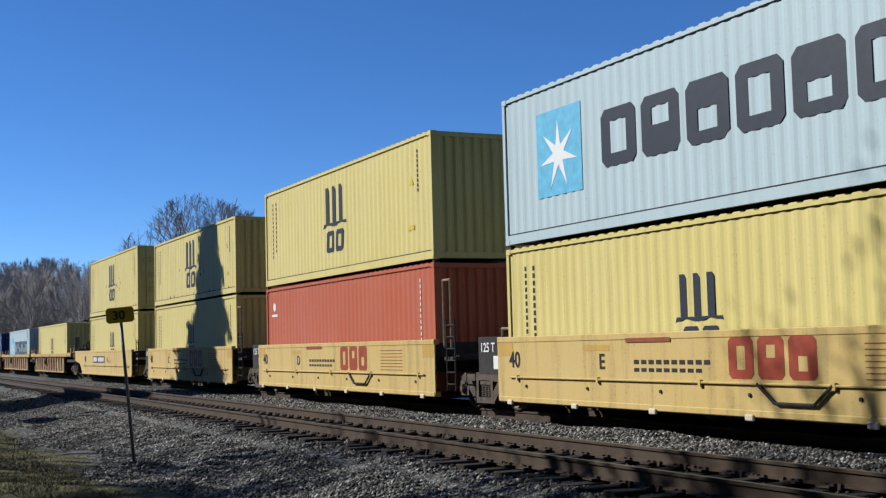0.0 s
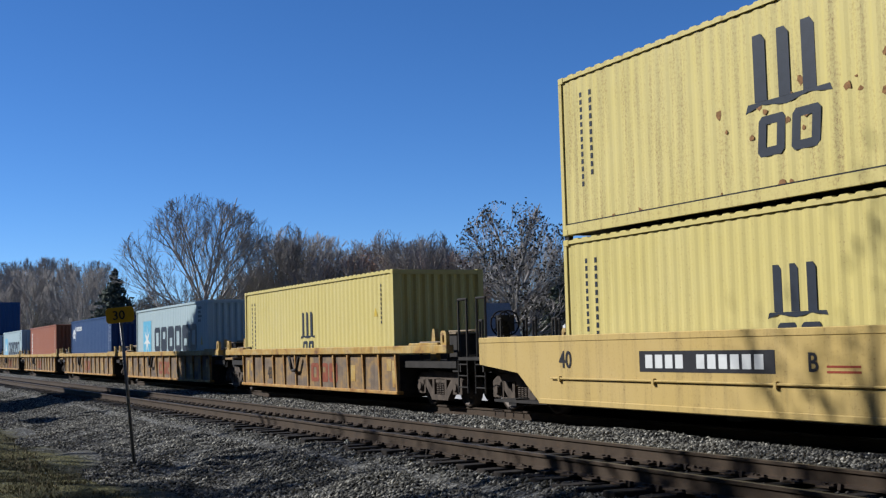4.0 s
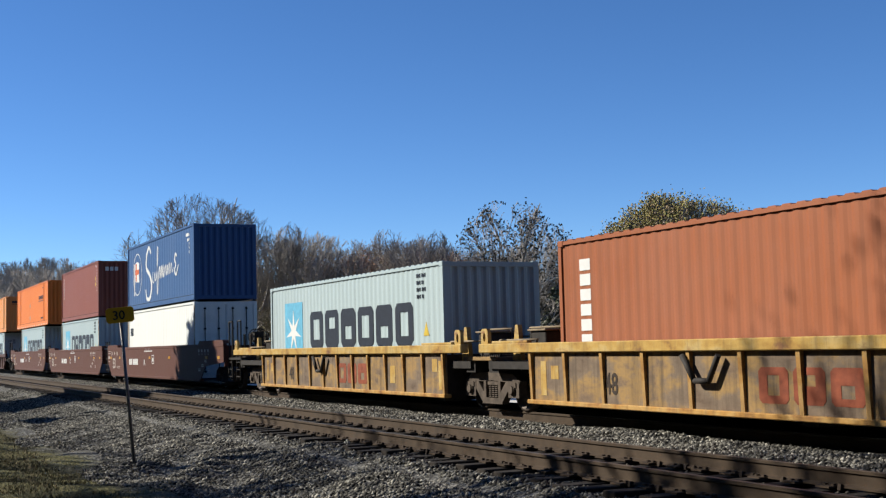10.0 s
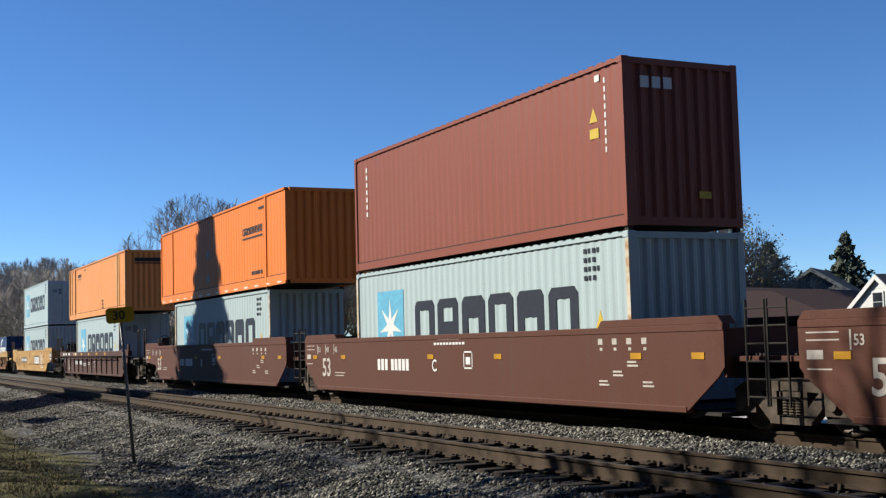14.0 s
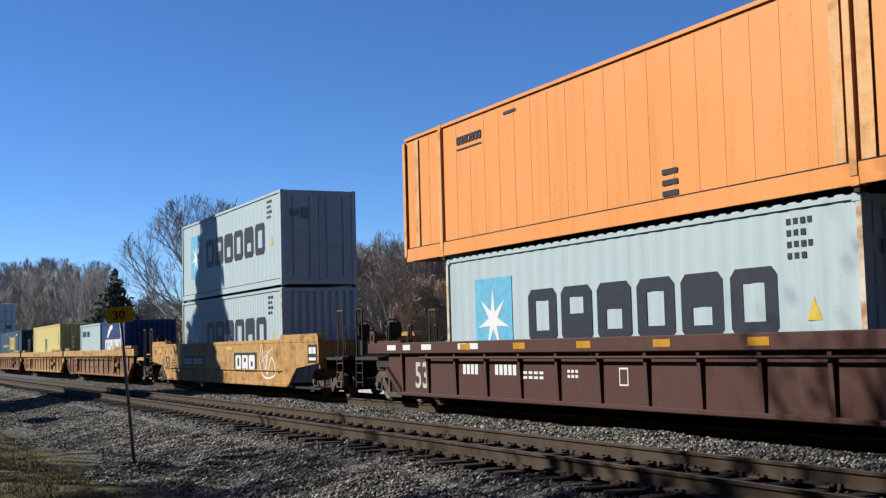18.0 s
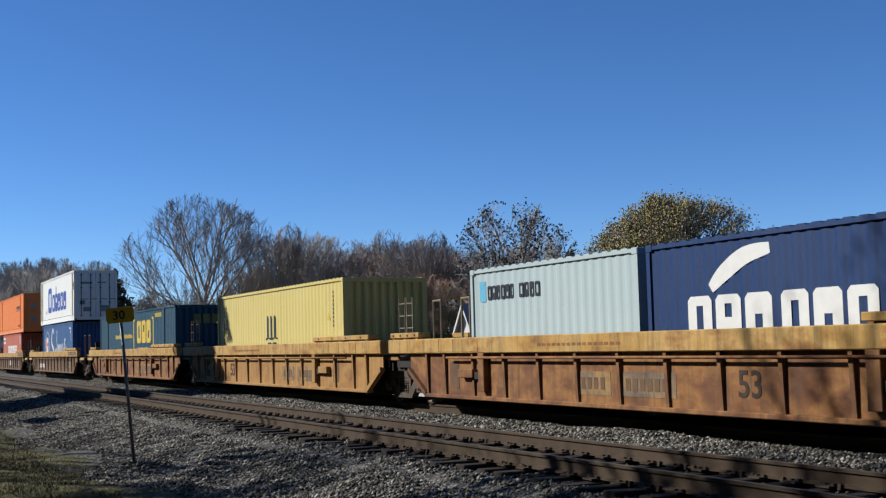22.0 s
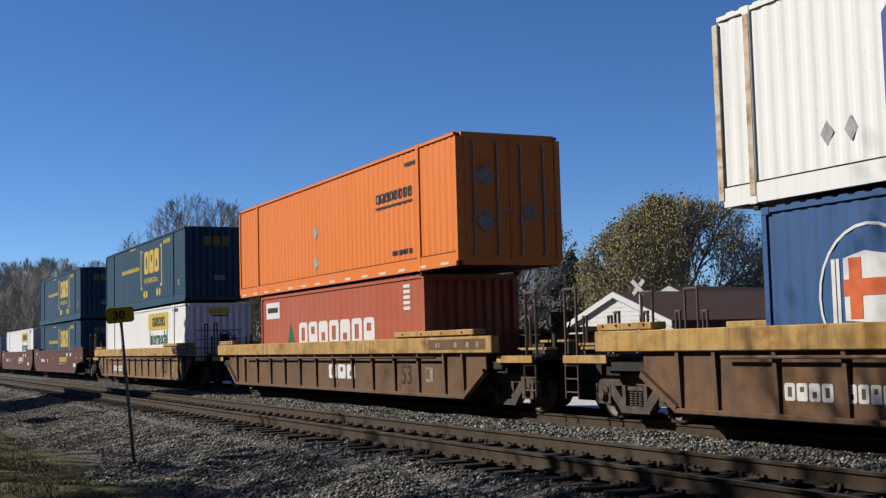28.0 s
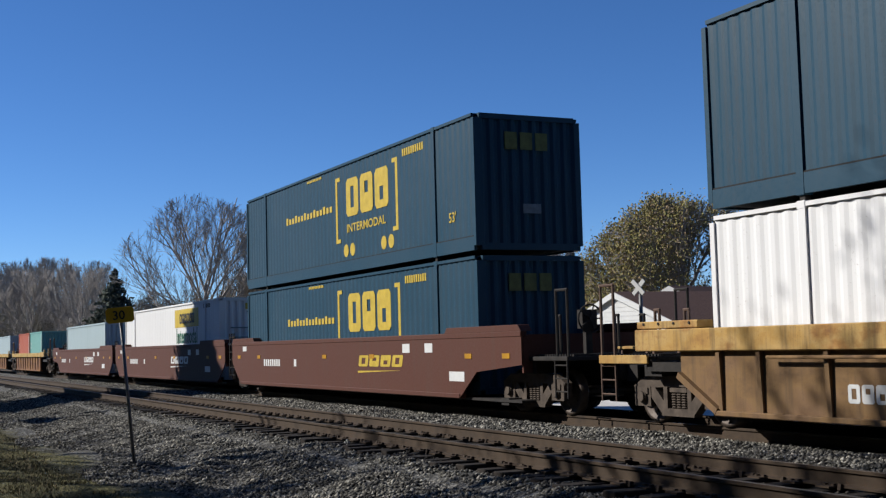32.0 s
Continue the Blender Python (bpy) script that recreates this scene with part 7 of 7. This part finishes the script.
house(-45.8, 30.8, 2, 9.0, 7.9, 2.85, 4.2, SIDING_W, SHINGLE_B, "low white-gabled house with a brown roof", side_mat=SIDING_B, eaves=0.14)
house(-50.6, 37.5, 19, 20.0, 8.5, 2.6, 4.65, SIDING_B, SHINGLE_B, "long low house under a brown shingle roof")
house(-63.2, 58.3, 36, 9.0, 6.0, 4.4, 6.3, SIDING_G, SHINGLE_G, "grey two-storey house under a grey roof", [(-1.3, 3.0, 0.8, 1.1), (1.3, 3.0, 0.8, 1.1)], barge=SIDING_G)
house(-44.3, 45.0, 0, 9.0, 5.6, 2.5, 4.8, SIDING_W, SHINGLE_G, "white house with a steep gable and small window", [(0.0, 3.1, 0.6, 0.9)], eaves=0.15)
house(-85.5, 52.4, 40, 8.0, 7.4, 4.0, 6.1, SIDING_G, SHINGLE_L, "grey cottage half hidden by bare trees")
house(-70.8, 36.0, 5, 3.0, 1.9, 3.0, 4.6, SIDING_W, SHINGLE_L, "small steep white-gabled shed between bare trees")

# ---- crossing sign, speed board ----
POST_STEEL = plain("galvanised_post", (0.22, 0.22, 0.22), 0.5, 0.6, 0.25)
crossbuck = tagged(new("crossing_sign"), "white crossed boards on a grey post beyond the tracks", "sign")
part("post", cyl(bmesh.new(), (0, 0, -0.4), (0, 0, 3.68), 0.05, 10), POST_STEEL, crossbuck)
for a in (45, -45):
    bl = part("board", chamfer(box(bmesh.new(), -0.26, 0.26, -0.012, 0.012, -0.06, 0.06), 0.005), TRIM_W, crossbuck, at=pose(0, -0.07 - (0.03 if a > 0 else 0), 3.56, 0, a, 0))
crossbuck.matrix_basis = pose(-27.1, 19, ground_z(-27, 19), 0, 0, 18)

BOARD_Y = plain("speed_board_yellow", (0.80, 0.46, 0.02), 0.5, 0, 0.12)
sign = tagged(new("speed_board"), "yellow speed board on a thin leaning grey post in the gravel", "sign")
part("post", cyl(bmesh.new(), (0, 0, -0.35), (0, 0, 2.62), 0.028, 10), POST_STEEL, sign, "thin grey steel post")
plate = part("plate", chamfer(prism(bmesh.new(), [(-0.24, -0.10), (-0.20, -0.135), (0.20, -0.135), (0.24, -0.10), (0.24, 0.10), (0.20, 0.135), (-0.20, 0.135), (-0.24, 0.10)], "y", -0.006, 0.006), 0.002), BOARD_Y, sign, "yellow plate with black numerals", pose(0, -0.04, 2.60))
lettering("30", 0.22, BLACK_MARK, plate, -0.13, -0.007, -0.075, "black numerals")
SIGN_AT = (-21.8, 4.5)
sign.matrix_basis = pose(SIGN_AT[0], SIGN_AT[1], ground_z(*SIGN_AT), 5.0, 0, 0) @ pose(0, 0, 0, 0, 0, 72)

# ---- sleepers and ballast ----
def tie_bm(bm):
    return chamfer(box(bm, -0.115, 0.115, -1.3, 1.3, -0.36, -0.19), 0.012)


tie_me = cached(("sleeper",), tie_bm, TIE_WOOD)
bed = tagged(new("empty_track"), "dark timber sleepers of the empty near track in ballast", "track", kind="structure")
for i in range(250):
    x = -118 + i * 0.52
    piece("sleeper", tie_me, bed, at=pose(x + random.uniform(-0.03, 0.03), NEAR_Y + random.uniform(-0.14, 0.10), random.uniform(-0.03, 0.004), 0, 0, random.uniform(-1, 1)))
bed2 = tagged(new("train_track"), "dark timber sleepers under the train in ballast", "track", kind="structure")
for i in range(230):
    x = -108 + i * 0.52
    piece("sleeper", tie_me, bed2, at=pose(x, TRAIN_Y + random.uniform(-0.05, 0.05), random.uniform(-0.012, 0.006), 0, 0, random.uniform(-1, 1)))


def tie_plate_bm(bm):
    box(bm, -0.10, 0.10, -0.19, 0.19, -0.192, -0.172)
    for x in (-0.06, 0.06):
        for y in (-0.085, 0.085):
            box(bm, x - 0.018, x + 0.018, y - 0.022, y + 0.022, -0.19, random.uniform(-0.155, -0.125))
    return bm


def anchor_bm(bm):
    return prism(prism(bm, [(-0.10, -0.21), (-0.08, -0.15), (-0.045, -0.15), (-0.05, -0.21)], "x", -0.022, 0.022), [(0.06, -0.21), (0.06, -0.155), (0.10, -0.145), (0.115, -0.21)], "x", -0.022, 0.022)


plate_me = cached(("tie_plate",), tie_plate_bm, RAIL_SIDE)
anchor_me = cached(("rail_anchor",), anchor_bm, RAIL_SIDE)
for i in range(95):
    x = -118 + (114 + i) * 0.52
    for side in (-1, 1):
        piece("tie_plate", plate_me, bed, at=pose(x + random.uniform(-0.03, 0.03), NEAR_Y + side * GAUGE, 0))
        if random.random() < 0.75:
            piece("rail_anchor", anchor_me, bed, at=pose(x + random.choice((-0.17, 0.17)), NEAR_Y + side * GAUGE, 0, 0, 0, random.choice((0, 180))))


def stones(name, count, area, size, seed, keep=None, material=None):
    """Broken stones strewn on the ground, as one mesh of squashed octahedra."""
    rng = np.random.default_rng(seed)
    x0, x1, y0, y1 = area
    k = rng.random(count)
    xs = x1 - (x1 - x0) * k ** 1.35
    ys = rng.uniform(y0, y1, count)
    ok = np.ones(count, bool) if keep is None else keep(xs, ys)
    xs, ys = xs[ok], ys[ok]
    n = len(xs)
    zs = np.array([ground_z(x, y) for x, y in zip(xs, ys)]) + np.array([0.05 * noise.noise((x * 0.5, y * 0.9, 0)) + 0.03 * noise.noise((x * 1.9, y * 1.9, 5)) for x, y in zip(xs, ys)])
    base = np.array([(1, 0, 0), (0, 1, 0), (-1, 0, 0), (0, -1, 0), (0, 0, 1), (0, 0, -1)], float)
    s = size * rng.uniform(0.45, 1.25, (n, 1, 1))
    v = base[None] * s * rng.uniform(0.55, 1.2, (n, 6, 1)) + rng.normal(0, 0.18, (n, 6, 3)) * s
    ang = rng.uniform(0, 6.28, n)
    c, sn = np.cos(ang), np.sin(ang)
    vx, vy = v[..., 0] * c[:, None] - v[..., 1] * sn[:, None], v[..., 0] * sn[:, None] + v[..., 1] * c[:, None]
    v = np.stack([vx + xs[:, None], vy + ys[:, None], v[..., 2] * 0.75 + zs[:, None] + size * 0.18], -1).reshape(-1, 3)
    tri = np.array([(0, 1, 4), (1, 2, 4), (2, 3, 4), (3, 0, 4), (1, 0, 5), (2, 1, 5), (3, 2, 5), (0, 3, 5)])
    f = (tri[None] + 6 * np.arange(n)[:, None, None]).reshape(-1, 3)
    me = bpy.data.meshes.new(name)
    me.vertices.add(len(v))
    me.vertices.foreach_set("co", v.ravel())
    me.loops.add(f.size)
    me.loops.foreach_set("vertex_index", f.ravel().astype(np.int32))
    me.polygons.add(len(f))
    me.polygons.foreach_set("loop_start", np.arange(0, f.size, 3, dtype=np.int32))
    me.update(calc_edges=True)
    me.validate()
    me.materials.append(material)
    return tagged(new(name, me), "loose grey and tan broken ballast stones", "gravel", kind="stuff")


STONE = leaf_mat("broken_ballast_stone", [(0.0, (0.012, 0.0115, 0.010)), (0.3, (0.055, 0.052, 0.045)), (0.6, (0.155, 0.147, 0.127)), (0.88, (0.34, 0.32, 0.275)), (1.0, (0.62, 0.585, 0.50))])
FOULED = leaf_mat("oily_fouled_ballast", [(0.0, (0.010, 0.009, 0.008)), (0.5, (0.045, 0.038, 0.031)), (0.9, (0.12, 0.105, 0.085)), (1.0, (0.25, 0.23, 0.19))])
off_rail = lambda y0: (lambda xs, ys: np.abs(np.abs(ys - y0) - GAUGE) > 0.10)
stones("shoulder_ballast", 72000, (-62, -9, 3.4, 7.4), 0.036, 1, lambda xs, ys: (ys > 3.9 + 0.5 * np.sin(xs * 0.7)) & ((ys < 7.0) | (ys < 7.25) & ((xs + 118) % 0.52 > 0.14) & ((xs + 118) % 0.52 < 0.38)), STONE)
stones("centre_ballast", 52000, (-75, -8, 9.45, 12.0), 0.040, 2, None, STONE)
stones("near_track_ballast", 15000, (-60, -8, 7.2, 9.7), 0.036, 3, lambda xs, ys: (np.abs(np.abs(ys - NEAR_Y) - GAUGE) > 0.12) & (((xs + 118) % 0.52 > 0.15) & ((xs + 118) % 0.52 < 0.37) | (np.random.default_rng(9).random(len(xs)) < 0.12)), FOULED)
stones("train_track_ballast", 14000, (-50, -8, 12.25, 15.5), 0.040, 4, off_rail(TRAIN_Y), STONE)
tagged(piece("pale_stone", cached(("pale_stone",), lambda b: chamfer(box(b, -0.05, 0.05, -0.04, 0.04, 0, 0.09), 0.03, 2), plain("chalky_stone", (0.7, 0.68, 0.62), 0.9))), "one chalky white stone lying by the rail", "stone").matrix_basis = pose(-18.9, 7.35, -0.22)
tagged(piece("pale_stone", CACHE[("pale_stone",)]), "one chalky white stone between the two tracks", "stone").matrix_basis = pose(-20.2, 10.9, -0.19)


# ---- thin grass ----
def grass(name, count, area, seed):
    rng = random.Random(seed)
    verts, faces = [], []
    for _ in range(count):
        x, y = area[1] - (area[1] - area[0]) * rng.random() ** 1.5, rng.uniform(area[2], area[3])
        if y > 3.6 + 0.6 * noise.noise((x * 0.4, y, 3)) and rng.random() < 0.85:
            continue
        z = ground_z(x, y) - 0.01
        a, h = rng.uniform(0, 6.28), rng.uniform(0.02, 0.07)
        dx, dy = math.cos(a) * 0.008, math.sin(a) * 0.008
        lx, ly = rng.gauss(0, 0.03), rng.gauss(0, 0.03)
        k = len(verts)
        verts += [(x - dx, y - dy, z), (x + dx, y + dy, z), (x + lx, y + ly, z + h)]
        faces.append((k, k + 1, k + 2))
    me = bpy.data.meshes.new(name)
    me.from_pydata(verts, [], faces)
    me.materials.append(leaf_mat("short_dry_grass", [(0.0, (0.03, 0.032, 0.012)), (0.5, (0.10, 0.09, 0.035)), (0.85, (0.24, 0.19, 0.10)), (1.0, (0.30, 0.21, 0.11))]))
    return tagged(new(name, me), "thin short dry grass beside the ballast", "grass", kind="stuff")


grass("grass", 60000, (-45, -12, 0.8, 4.6), 7)


# ---- the rolling train ----
def rolled(t):
    """Metres that the train has rolled, from its place at 16 s."""
    d = t - 16
    return 12.0605 * d - 0.0032 * d ** 2 + 8.19e-5 * d ** 3


def motions():
    times = [i * 2.0 for i in range(17)]
    for thing, s, z in TRAIN:
        walk(thing, [(t, pose(s + rolled(t), TRAIN_Y, z)) for t in times])
    spin = [(i / 30, rolled(i / 30)) for i in range(961)]
    for ws, x in WHEELS:
        at = ws.parent.parent
        s = next(s for thing, s, z in TRAIN if thing == at) + ws.parent.matrix_basis.translation.x
        seen = [(t, pose(x, 0, WHEEL_R, 0, math.degrees(d / WHEEL_R) % 360, 0)) for t, d in spin if -150 < s + d < 20]
        if seen:
            walk(ws, ([(0.0, seen[0][1])] if seen[0][0] > 0 else []) + seen + ([(32.0, seen[-1][1])] if seen[-1][0] < 32 else []))


motions()
